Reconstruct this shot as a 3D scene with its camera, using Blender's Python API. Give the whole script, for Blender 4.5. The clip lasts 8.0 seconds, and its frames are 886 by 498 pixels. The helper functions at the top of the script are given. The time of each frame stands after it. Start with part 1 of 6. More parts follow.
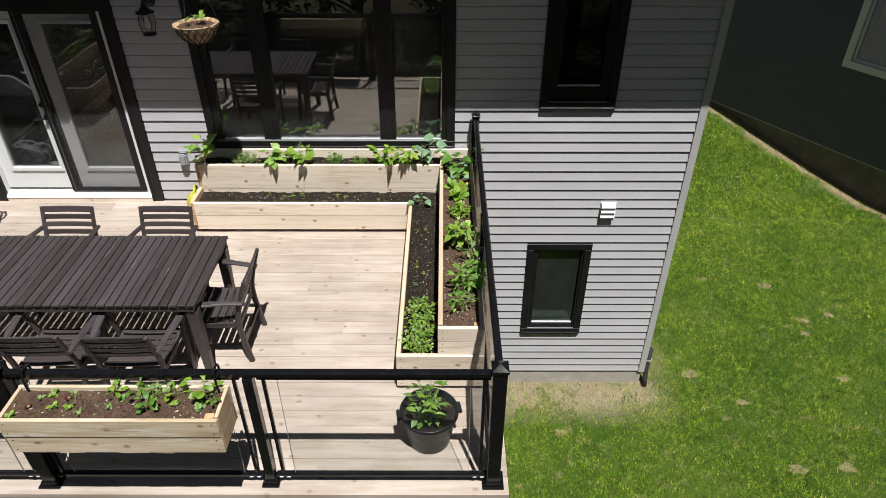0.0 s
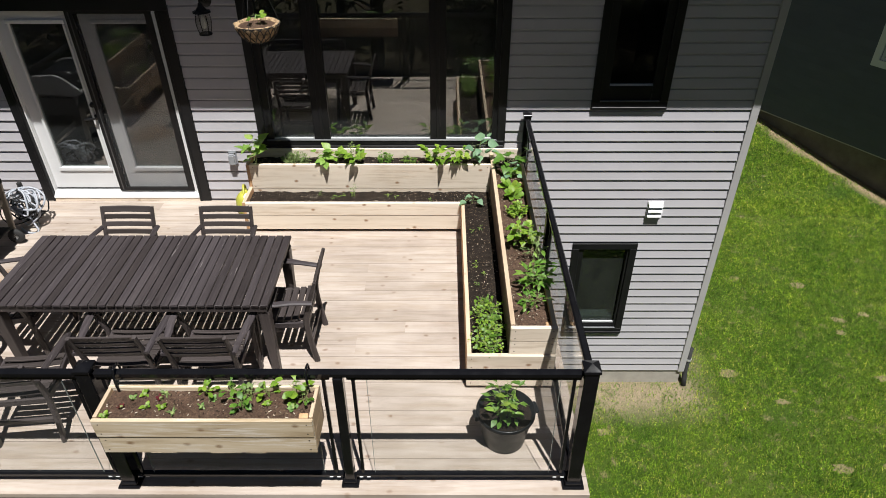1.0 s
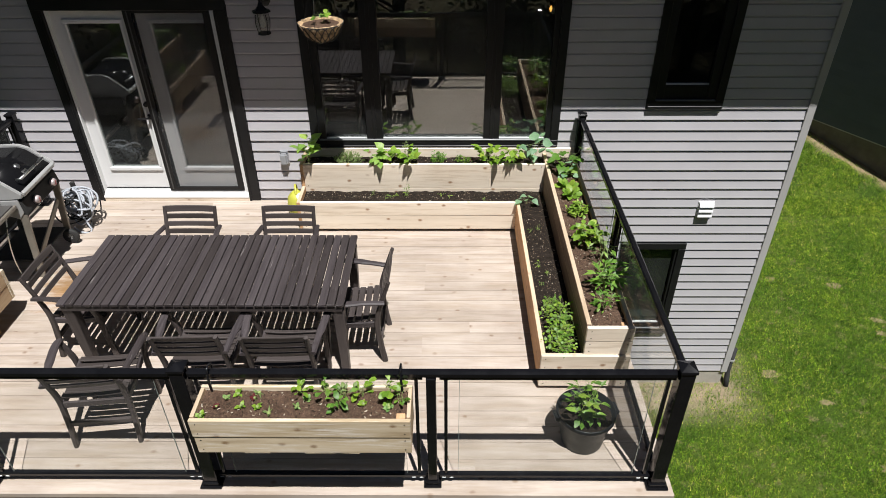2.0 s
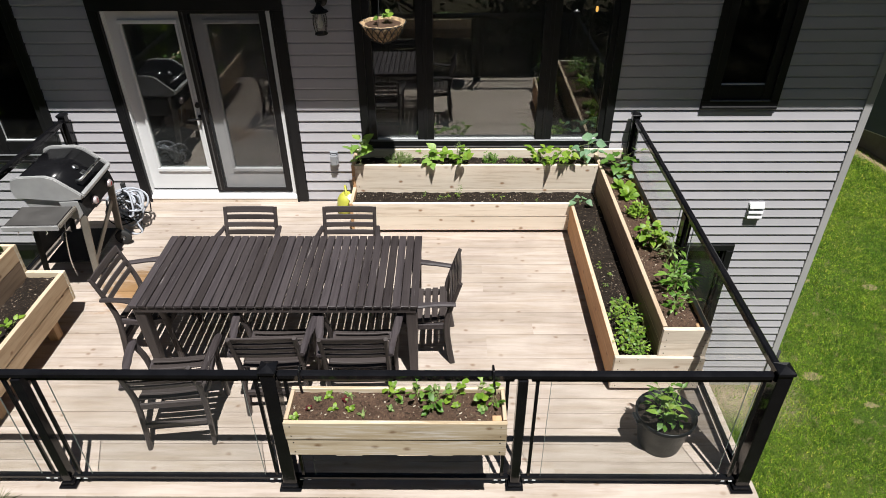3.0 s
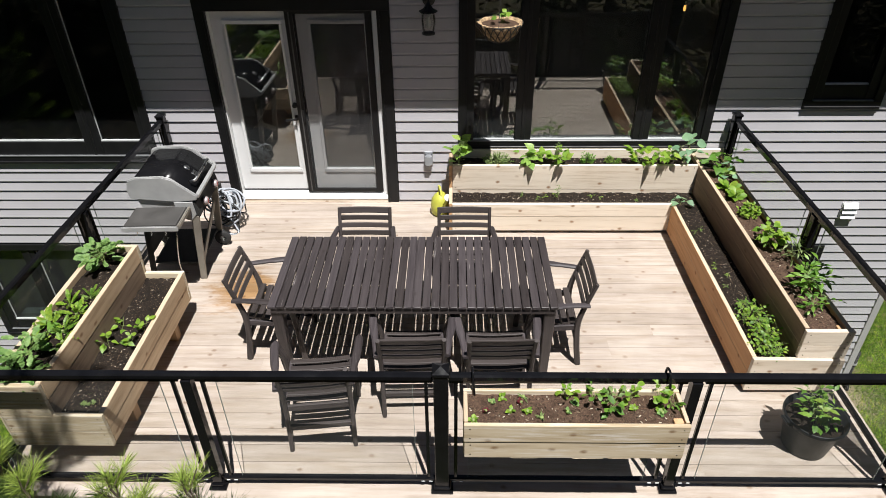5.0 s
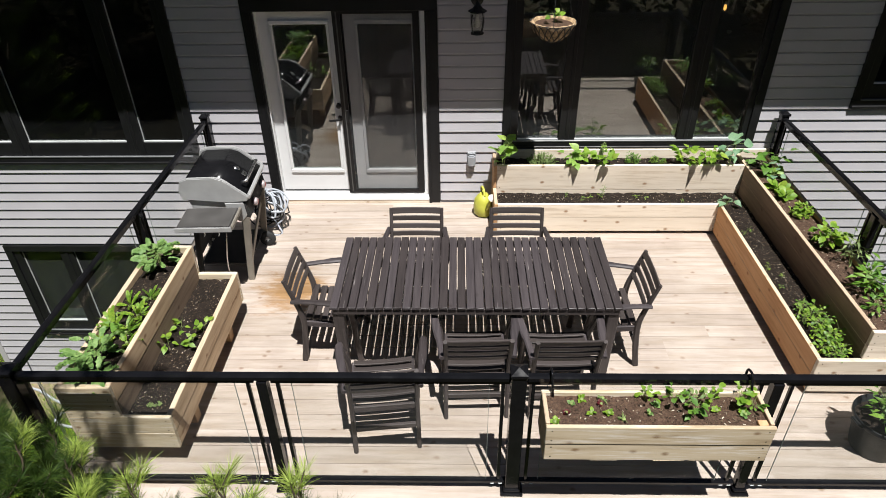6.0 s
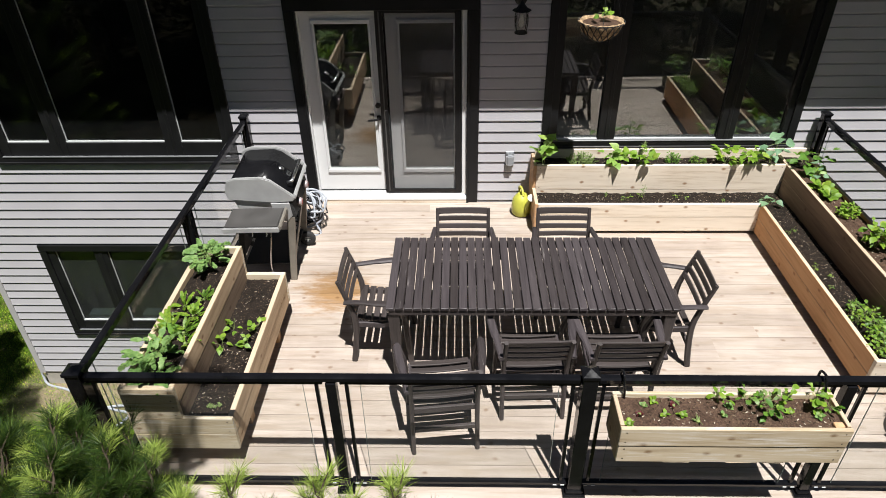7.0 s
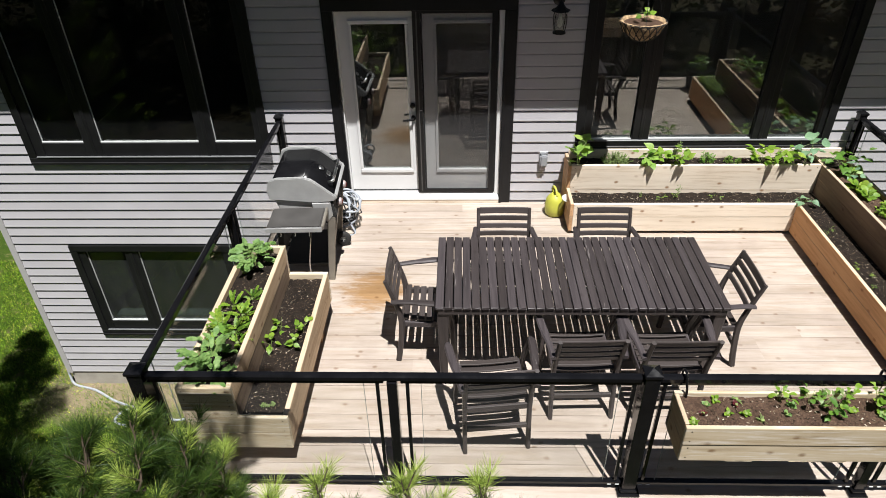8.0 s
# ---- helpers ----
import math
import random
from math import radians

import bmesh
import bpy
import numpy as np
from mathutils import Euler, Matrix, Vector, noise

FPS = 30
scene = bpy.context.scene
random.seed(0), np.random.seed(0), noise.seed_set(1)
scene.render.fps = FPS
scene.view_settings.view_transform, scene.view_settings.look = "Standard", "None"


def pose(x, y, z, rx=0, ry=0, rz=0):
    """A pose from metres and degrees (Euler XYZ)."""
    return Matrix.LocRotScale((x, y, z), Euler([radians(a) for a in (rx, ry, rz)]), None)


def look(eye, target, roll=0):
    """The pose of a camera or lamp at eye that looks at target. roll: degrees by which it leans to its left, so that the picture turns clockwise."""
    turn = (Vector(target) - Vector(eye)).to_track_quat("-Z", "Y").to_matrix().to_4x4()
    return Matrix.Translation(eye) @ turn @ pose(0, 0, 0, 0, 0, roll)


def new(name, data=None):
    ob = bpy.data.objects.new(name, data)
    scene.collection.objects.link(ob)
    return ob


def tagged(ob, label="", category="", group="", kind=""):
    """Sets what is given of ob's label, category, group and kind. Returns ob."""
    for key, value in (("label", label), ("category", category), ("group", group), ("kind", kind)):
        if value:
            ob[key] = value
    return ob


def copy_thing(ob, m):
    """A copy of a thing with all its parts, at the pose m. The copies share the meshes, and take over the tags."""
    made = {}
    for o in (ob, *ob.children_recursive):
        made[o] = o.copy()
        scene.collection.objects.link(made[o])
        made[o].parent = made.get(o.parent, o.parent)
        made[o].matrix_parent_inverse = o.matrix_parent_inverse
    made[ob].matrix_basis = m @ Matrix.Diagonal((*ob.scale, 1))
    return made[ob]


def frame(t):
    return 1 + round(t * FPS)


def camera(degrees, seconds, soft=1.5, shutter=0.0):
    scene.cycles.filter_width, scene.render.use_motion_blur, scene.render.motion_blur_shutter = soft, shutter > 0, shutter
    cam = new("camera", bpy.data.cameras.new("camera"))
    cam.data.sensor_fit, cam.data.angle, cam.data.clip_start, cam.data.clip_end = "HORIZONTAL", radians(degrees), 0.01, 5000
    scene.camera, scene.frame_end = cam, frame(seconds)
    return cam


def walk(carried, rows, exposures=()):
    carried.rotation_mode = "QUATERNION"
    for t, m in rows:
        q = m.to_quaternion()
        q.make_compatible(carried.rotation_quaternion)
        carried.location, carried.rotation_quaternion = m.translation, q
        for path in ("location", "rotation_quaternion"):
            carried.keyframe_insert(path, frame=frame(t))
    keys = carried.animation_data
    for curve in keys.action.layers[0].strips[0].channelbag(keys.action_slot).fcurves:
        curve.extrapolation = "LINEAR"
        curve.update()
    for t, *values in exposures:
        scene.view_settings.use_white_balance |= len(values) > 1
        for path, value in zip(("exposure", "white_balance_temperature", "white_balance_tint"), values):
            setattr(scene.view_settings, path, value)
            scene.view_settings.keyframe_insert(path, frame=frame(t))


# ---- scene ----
cam = camera(68.0, 8.0, soft=0.75)
PATH = [
    (0, (0.185, 0.083, 3.834), (0.182, 1.724, 2.69), -0.0),
    (0.5, (-0.081, 0.089, 3.832), (-0.084, 1.729, 2.687), -0.0),
    (1, (-0.342, 0.087, 3.832), (-0.348, 1.727, 2.687), -0.1),
    (1.5, (-0.607, 0.089, 3.829), (-0.618, 1.728, 2.684), -0.2),
    (3, (-1.4, 0.117, 3.793), (-1.422, 1.761, 2.654), -0.4),
    (3.5, (-1.649, 0.12, 3.79), (-1.675, 1.765, 2.652), -0.5),
    (4, (-1.895, 0.126, 3.792), (-1.925, 1.77, 2.653), -0.6),
    (4.5, (-2.139, 0.128, 3.796), (-2.172, 1.771, 2.656), -0.6),
    (6, (-2.804, 0.144, 3.779), (-2.85, 1.788, 2.643), -0.9),
    (6.5, (-2.999, 0.152, 3.784), (-3.05, 1.796, 2.646), -1.0),
    (7, (-3.198, 0.157, 3.783), (-3.249, 1.8, 2.644), -1.0),
    (7.5, (-3.38, 0.15, 3.786), (-3.433, 1.794, 2.647), -1.0),
    (8, (-3.542, 0.139, 3.783), (-3.598, 1.784, 2.646), -1.1),
]
walk(cam, [(t, look(eye, target, roll)) for t, eye, target, roll in PATH], [(0, 0.60), (1.5, 0.62), (3, 0.66), (4.5, 0.70), (6, 0.75), (8, 0.78)])

# ---- world and sun ----
SUN_WAY = Vector((0.145, -0.40, 1.09)).normalized()
world = bpy.data.worlds.new("world")
scene.world = world
world.use_nodes = True
wn = world.node_tree
sky = wn.nodes.new("ShaderNodeTexSky")
sky.sky_type = "NISHITA"
sky.sun_disc = False
sky.ozone_density = 4.0
sky.sun_elevation = math.asin(SUN_WAY.z)
sky.sun_rotation = math.atan2(SUN_WAY.x, SUN_WAY.y)
wn.links.new(sky.outputs[0], wn.nodes["Background"].inputs[0])
wn.nodes["Background"].inputs[1].default_value = 0.017
sun = new("sun", bpy.data.lights.new("sun", "SUN"))
sun.data.energy = 5.0
sun.data.angle = radians(0.53)
sun.data.color = (1.0, 0.985, 0.955)
sun.matrix_world = look(SUN_WAY * 30, (0, 0, 0))


# ---- small builders ----
ORIGIN = {}


def thing(name, at=(0, 0, 0), label="", category="", group="", kind="", local=False):
    """An Empty at the base of a thing. Parts are given in world metres, or about the base when local."""
    ob = new(name)
    ob.location = at
    ob.empty_display_size = 0.1
    ORIGIN[ob] = Vector((0, 0, 0)) if local else Vector(at)
    return tagged(ob, label, category, group, kind)


def link_mesh(name, me, mat, parent=None, label="", kind=""):
    if mat is not None and not me.materials:
        me.materials.append(mat)
    ob = new(name, me)
    if parent is not None:
        ob.parent = parent
    if label:
        ob["label"] = label
    if kind:
        ob["kind"] = kind
    return ob


def part(name, bm, mat, parent=None, label="", smooth=False, kind=""):
    o = ORIGIN.get(parent, Vector((0, 0, 0)))
    if o.length:
        bmesh.ops.translate(bm, verts=bm.verts, vec=-o)
    me = bpy.data.meshes.new(name)
    bm.normal_update()
    bm.to_mesh(me)
    bm.free()
    if smooth:
        me.polygons.foreach_set("use_smooth", [True] * len(me.polygons))
    ob = link_mesh(name, me, mat, parent, label, kind)
    ORIGIN[ob] = o
    return ob


def raw(name, verts, faces, mat, parent=None, label="", smooth=False, kind=""):
    me = bpy.data.meshes.new(name)
    me.from_pydata(verts, [], faces)
    if smooth:
        me.polygons.foreach_set("use_smooth", [True] * len(me.polygons))
    return link_mesh(name, me, mat, parent, label, kind)


def box(x0, x1, y0, y1, z0, z1, bevel=0.0, bm=None):
    """A box, with its edges rounded off by bevel."""
    b = bmesh.new()
    bmesh.ops.create_cube(b, size=1)
    for v in b.verts:
        v.co = Vector(((x0 + x1) / 2 + v.co.x * (x1 - x0), (y0 + y1) / 2 + v.co.y * (y1 - y0), (z0 + z1) / 2 + v.co.z * (z1 - z0)))
    if bevel:
        bmesh.ops.bevel(b, geom=b.edges[:], offset=bevel, segments=1, affect="EDGES")
    return merge(bm, b)


def merge(bm, b):
    if bm is None:
        return b
    me = bpy.data.meshes.new("tmp")
    b.to_mesh(me)
    b.free()
    bm.from_mesh(me)
    bpy.data.meshes.remove(me)
    return bm


def turned(bm, m):
    bmesh.ops.transform(bm, matrix=m, verts=bm.verts)
    return bm


def lathe(profile, steps=24, bm=None, at=(0, 0, 0)):
    """Profile rows of (radius, height) turned about the upright axis."""
    b = bmesh.new()
    rings = []
    for r, z in profile:
        if r < 1e-5:
            rings.append([b.verts.new((at[0], at[1], at[2] + z))])
        else:
            rings.append([b.verts.new((at[0] + r * math.cos(2 * math.pi * i / steps), at[1] + r * math.sin(2 * math.pi * i / steps), at[2] + z)) for i in range(steps)])
    for a, c in zip(rings, rings[1:]):
        for i in range(steps):
            j = (i + 1) % steps
            q = [a[i % len(a)], a[j % len(a)], c[j % len(c)], c[i % len(c)]]
            q = list(dict.fromkeys(q))
            if len(q) > 2:
                b.faces.new(q)
    bmesh.ops.recalc_face_normals(b, faces=b.faces)
    return merge(bm, b)


def tube(points, radius, sides=6, bm=None, flat=1.0):
    """A tube along points; radius is one number or one for each point."""
    pts = [Vector(p) for p in points]
    rad = radius if isinstance(radius, (list, tuple)) else [radius] * len(pts)
    b = bmesh.new()
    rings = []
    side = None
    for i, p in enumerate(pts):
        d = (pts[min(i + 1, len(pts) - 1)] - pts[max(i - 1, 0)]).normalized()
        if side is None:
            side = d.cross(Vector((0, 0, 1)))
            if side.length < 0.05:
                side = d.cross(Vector((0, 1, 0)))
        side = (side - d * side.dot(d)).normalized()
        up = d.cross(side)
        rings.append([b.verts.new(p + rad[i] * (side * math.cos(2 * math.pi * k / sides) + up * flat * math.sin(2 * math.pi * k / sides))) for k in range(sides)])
    for a, c in zip(rings, rings[1:]):
        for k in range(sides):
            b.faces.new((a[k], a[(k + 1) % sides], c[(k + 1) % sides], c[k]))
    b.faces.new(rings[0][::-1])
    b.faces.new(rings[-1])
    bmesh.ops.recalc_face_normals(b, faces=b.faces)
    return merge(bm, b)


def sweep(points, across, w, h, bm=None, bevel=0.004):
    """A squared bar along points: w wide in the direction across, h deep at right angles to it."""
    pts = [Vector(p) for p in points]
    across = Vector(across).normalized()
    b = bmesh.new()
    rings = []
    for i, p in enumerate(pts):
        d = (pts[min(i + 1, len(pts) - 1)] - pts[max(i - 1, 0)]).normalized()
        s = (across - d * across.dot(d)).normalized()
        u = d.cross(s)
        ww = w[i] if isinstance(w, (list, tuple)) else w
        hh = h[i] if isinstance(h, (list, tuple)) else h
        e = min(bevel, ww * 0.4, hh * 0.4)
        ring = []
        for a, c in ((1, 1), (-1, 1), (-1, -1), (1, -1)):
            first = (ww / 2 - e, hh / 2) if a * c > 0 else (ww / 2, hh / 2 - e)
            second = (ww / 2, hh / 2 - e) if a * c > 0 else (ww / 2 - e, hh / 2)
            for q in (second, first):
                ring.append(b.verts.new(p + s * a * q[0] + u * c * q[1]))
        rings.append(ring)
    n = 8
    for a, c in zip(rings, rings[1:]):
        for k in range(n):
            b.faces.new((a[k], a[(k + 1) % n], c[(k + 1) % n], c[k]))
    b.faces.new(rings[0][::-1])
    b.faces.new(rings[-1])
    bmesh.ops.recalc_face_normals(b, faces=b.faces)
    return merge(bm, b)


def prism(profile, x0, x1):
    """Profile of (y, z) pushed along x."""
    bm = bmesh.new()
    a = [bm.verts.new((x0, y, z)) for y, z in profile]
    b = [bm.verts.new((x1, y, z)) for y, z in profile]
    n = len(profile)
    for i in range(n):
        bm.faces.new((a[i], a[(i + 1) % n], b[(i + 1) % n], b[i]))
    bm.faces.new(a)
    bm.faces.new(b[::-1])
    bmesh.ops.recalc_face_normals(bm, faces=bm.faces)
    return bm


def smooth_path(points, n=6):
    """Catmull-Rom through the points."""
    p = [Vector(q) for q in points]
    p = [p[0] * 2 - p[1]] + p + [p[-1] * 2 - p[-2]]
    out = []
    for i in range(1, len(p) - 2):
        for k in range(n):
            t = k / n
            out.append(0.5 * (2 * p[i] + (p[i + 1] - p[i - 1]) * t + (2 * p[i - 1] - 5 * p[i] + 4 * p[i + 1] - p[i + 2]) * t * t + (3 * p[i] - p[i - 1] - 3 * p[i + 1] + p[i + 2]) * t ** 3))
    out.append(p[-2])
    return out


# ---- materials ----
def mat_base(name, rough=0.6, metal=0.0, color=(0.5, 0.5, 0.5), spec=0.5):
    m = bpy.data.materials.new(name)
    m.use_nodes = True
    b = m.node_tree.nodes["Principled BSDF"]
    b.inputs["Base Color"].default_value = (*color, 1)
    b.inputs["Roughness"].default_value = rough
    b.inputs["Metallic"].default_value = metal
    b.inputs["Specular IOR Level"].default_value = spec
    return m, m.node_tree, b


def node(nt, kind, **values):
    n = nt.nodes.new(kind)
    for k, v in values.items():
        if k in n.inputs:
            n.inputs[k].default_value = v
        else:
            setattr(n, k, v)
    return n


def coords(nt, scale=(1, 1, 1), spread=0.0):
    """Object coordinates, shifted by a random amount for each object."""
    tc = nt.nodes.new("ShaderNodeTexCoord")
    mp = nt.nodes.new("ShaderNodeMapping")
    mp.inputs["Scale"].default_value = scale
    src = tc.outputs["Object"]
    if spread:
        oi = nt.nodes.new("ShaderNodeObjectInfo")
        mul = node(nt, "ShaderNodeMath", operation="MULTIPLY")
        mul.inputs[1].default_value = spread
        nt.links.new(oi.outputs["Random"], mul.inputs[0])
        add = node(nt, "ShaderNodeVectorMath", operation="ADD")
        nt.links.new(src, add.inputs[0])
        nt.links.new(mul.outputs[0], add.inputs[1])
        src = add.outputs[0]
    nt.links.new(src, mp.inputs["Vector"])
    return mp.outputs[0]


def noise_of(nt, vec, scale, detail=4.0, rough=0.6):
    n = node(nt, "ShaderNodeTexNoise", Scale=scale, Detail=detail, Roughness=rough)
    if vec is not None:
        nt.links.new(vec, n.inputs["Vector"])
    return n.outputs["Fac"]


def ramp(nt, fac, stops):
    r = nt.nodes.new("ShaderNodeValToRGB")
    e = r.color_ramp.elements
    while len(e) < len(stops):
        e.new(0.5)
    for el, (p, c) in zip(e, stops):
        el.position = p
        el.color = (*c, 1) if len(c) == 3 else c
    nt.links.new(fac, r.inputs[0])
    return r.outputs[0]


def mix(nt, a, b, fac, blend="MIX"):
    m = nt.nodes.new("ShaderNodeMix")
    m.data_type = "RGBA"
    m.blend_type = blend
    for sock, v in ((m.inputs[0], fac), (m.inputs[6], a), (m.inputs[7], b)):
        if isinstance(v, (int, float)):
            sock.default_value = v
        elif isinstance(v, tuple):
            sock.default_value = (*v, 1) if len(v) == 3 else v
        else:
            nt.links.new(v, sock)
    return m.outputs[2]


def bump(nt, b, fac, strength=0.3, dist=0.01):
    n = nt.nodes.new("ShaderNodeBump")
    n.inputs["Strength"].default_value = strength
    n.inputs["Distance"].default_value = dist
    nt.links.new(fac, n.inputs["Height"])
    nt.links.new(n.outputs[0], b.inputs["Normal"])


def wood(name, light, mid, dark, axis=0, knots=0.5, vary=0.25, rough=0.7, grain=16.0, stain=None, flat=2, wear=None, few=0.30, worn_from=0.58):
    """Sawn boards: long grain along axis, knots, each board a little different."""
    m, nt, b = mat_base(name, rough, spec=0.3)
    s = [grain, grain, grain]
    s[axis] = 0.9
    v = coords(nt, tuple(s), 37.0)
    g = noise_of(nt, v, 2.2, 6.0, 0.65)
    col = ramp(nt, g, [(0.37, dark), (0.48, mid), (0.65, light)])
    s2 = [3.0, 3.0, 3.0]
    s2[axis] = 0.5
    v2 = coords(nt, tuple(s2), 91.0)
    broad = noise_of(nt, v2, 1.6, 3.0)
    col = mix(nt, col, ramp(nt, broad, [(0.35, tuple(c * 0.82 for c in mid)), (0.65, light)]), 0.45)
    s3 = [5.2, 5.2, 5.2]
    s3[axis] = 3.6
    v3 = coords(nt, tuple(s3), 53.0)
    parts = nt.nodes.new("ShaderNodeSeparateXYZ")
    nt.links.new(v3, parts.inputs[0])
    face = nt.nodes.new("ShaderNodeCombineXYZ")
    for slot, a in zip((0, 1), [i for i in (0, 1, 2) if i != flat]):
        nt.links.new(parts.outputs[a], face.inputs[slot])
    wob = node(nt, "ShaderNodeTexNoise", Scale=3.0, Detail=2.0)
    nt.links.new(face.outputs[0], wob.inputs["Vector"])
    wmix = node(nt, "ShaderNodeVectorMath", operation="MULTIPLY_ADD")
    nt.links.new(wob.outputs["Color"], wmix.inputs[0])
    wmix.inputs[1].default_value = (0.10, 0.10, 0.0)
    nt.links.new(face.outputs[0], wmix.inputs[2])
    vo = node(nt, "ShaderNodeTexVoronoi", voronoi_dimensions="2D", Scale=1.0)
    nt.links.new(wmix.outputs[0], vo.inputs["Vector"])
    k = ramp(nt, vo.outputs["Distance"], [(0.03, (1, 1, 1)), (0.055, (0.65,) * 3), (0.10, (0, 0, 0))])
    pick = nt.nodes.new("ShaderNodeSeparateXYZ")
    nt.links.new(vo.outputs["Color"], pick.inputs[0])
    some = ramp(nt, pick.outputs[0], [(few, (0, 0, 0)), (few + 0.18, (knots,) * 3)])
    km = node(nt, "ShaderNodeMath", operation="MULTIPLY")
    nt.links.new(k, km.inputs[0])
    nt.links.new(some, km.inputs[1])
    knot_color = tuple(c * f for c, f in zip(dark, (0.62, 0.5, 0.42)))
    col = mix(nt, col, knot_color, km.outputs[0])
    oi = nt.nodes.new("ShaderNodeObjectInfo")
    shade = ramp(nt, oi.outputs["Random"], [(0.0, (1 - vary, 1 - vary * 1.05, 1 - vary * 1.15)), (1.0, (1, 1, 1))])
    col = mix(nt, col, shade, 1.0, "MULTIPLY")
    if stain:
        col = stain(nt, col)
    if wear:
        s4 = [30.0, 30.0, 30.0]
        s4[axis] = 1.6
        worn = noise_of(nt, coords(nt, tuple(s4), 71.0), 1.5, 5.0, 0.7)
        col = mix(nt, col, wear, ramp(nt, worn, [(worn_from, (0, 0, 0)), (worn_from + 0.13, (0.85,) * 3)]))
    nt.links.new(col, b.inputs["Base Color"])
    bump(nt, b, g, 0.25, 0.003)
    return m


def plain(name, color, rough=0.5, metal=0.0, spread=0.12, scale=6.0, fine=90.0, relief=0.08, spec=0.5, coat=0.0):
    """Paint, plastic or metal with faint dirt and grain."""
    m, nt, b = mat_base(name, rough, metal, color, spec)
    v = coords(nt, (1, 1, 1), 11.0)
    n1 = noise_of(nt, v, scale, 5.0)
    n2 = noise_of(nt, v, fine, 3.0)
    lo = tuple(c * (1 - spread) for c in color)
    hi = tuple(min(1.0, c * (1 + spread)) for c in color)
    col = ramp(nt, n1, [(0.3, lo), (0.7, hi)])
    nt.links.new(col, b.inputs["Base Color"])
    r = ramp(nt, n1, [(0.3, (max(0.03, rough - 0.08),) * 3), (0.75, (min(1.0, rough + 0.12),) * 3)])
    nt.links.new(r, b.inputs["Roughness"])
    if relief:
        bump(nt, b, n2, relief, 0.002)
    if coat:
        b.inputs["Coat Weight"].default_value = coat
    return m


def glazing(name, ior, tint, rough=0.0, power=4.0, haze=0.0):
    """Clear pane: what is behind it, with a mirror image whose strength follows the angle."""
    m = bpy.data.materials.new(name)
    m.use_nodes = True
    nt = m.node_tree
    nt.nodes.remove(nt.nodes["Principled BSDF"])
    out = nt.nodes["Material Output"]
    r0 = ((ior - 1) / (ior + 1)) ** 2
    lw = node(nt, "ShaderNodeLayerWeight", Blend=0.5)
    pw = node(nt, "ShaderNodeMath", operation="POWER")
    pw.inputs[1].default_value = power
    nt.links.new(lw.outputs["Facing"], pw.inputs[0])
    fr = node(nt, "ShaderNodeMapRange")
    fr.inputs["To Min"].default_value = r0
    fr.inputs["To Max"].default_value = 0.9
    nt.links.new(pw.outputs[0], fr.inputs["Value"])
    tr = nt.nodes.new("ShaderNodeBsdfTransparent")
    tr.inputs[0].default_value = (*tint, 1)
    gl = nt.nodes.new("ShaderNodeBsdfGlossy")
    gl.inputs["Roughness"].default_value = rough
    ms = nt.nodes.new("ShaderNodeMixShader")
    nt.links.new(fr.outputs["Result"], ms.inputs[0])
    nt.links.new(tr.outputs[0], ms.inputs[1])
    nt.links.new(gl.outputs[0], ms.inputs[2])
    nt.links.new(ms.outputs[0], out.inputs[0])
    if haze:
        # a thin pale haze in upright streaks, painted in for glare on the pane
        df = nt.nodes.new("ShaderNodeBsdfDiffuse")
        df.inputs[0].default_value = (0.5, 0.52, 0.52, 1)
        haze_fac = ramp(nt, noise_of(nt, coords(nt, (3.0, 3.0, 0.7)), 2.0, 5.0, 0.7), [(0.3, (haze * 0.6,) * 3), (0.7, (haze * 1.4,) * 3)])
        md = nt.nodes.new("ShaderNodeMixShader")
        nt.links.new(haze_fac, md.inputs[0])
        nt.links.new(ms.outputs[0], md.inputs[1])
        nt.links.new(df.outputs[0], md.inputs[2])
        nt.links.new(md.outputs[0], out.inputs[0])
    return m


def leaf_mat(name, a, b_, c, rough=0.45, gloss=0.4):
    """Leaves: three greens over the leaves of a plant, letting some light through."""
    m, nt, b = mat_base(name, rough, spec=gloss)
    geo = nt.nodes.new("ShaderNodeNewGeometry")
    col = ramp(nt, geo.outputs["Random Per Island"], [(0.0, a), (0.5, b_), (1.0, c)])
    v = coords(nt, (1, 1, 1))
    n = noise_of(nt, v, 60.0, 3.0)
    col = mix(nt, col, ramp(nt, n, [(0.3, (0.72, 0.76, 0.7)), (0.7, (1.08, 1.06, 1.0))]), 1.0, "MULTIPLY")
    nt.links.new(col, b.inputs["Base Color"])
    out = nt.nodes["Material Output"]
    tl = nt.nodes.new("ShaderNodeBsdfTranslucent")
    nt.links.new(mix(nt, col, (1.5, 1.6, 0.6), 1.0, "MULTIPLY"), tl.inputs[0])
    ms = nt.nodes.new("ShaderNodeMixShader")
    ms.inputs[0].default_value = 0.28
    nt.links.new(b.outputs[0], ms.inputs[1])
    nt.links.new(tl.outputs[0], ms.inputs[2])
    nt.links.new(ms.outputs[0], out.inputs[0])
    bump(nt, b, n, 0.2, 0.003)
    return m


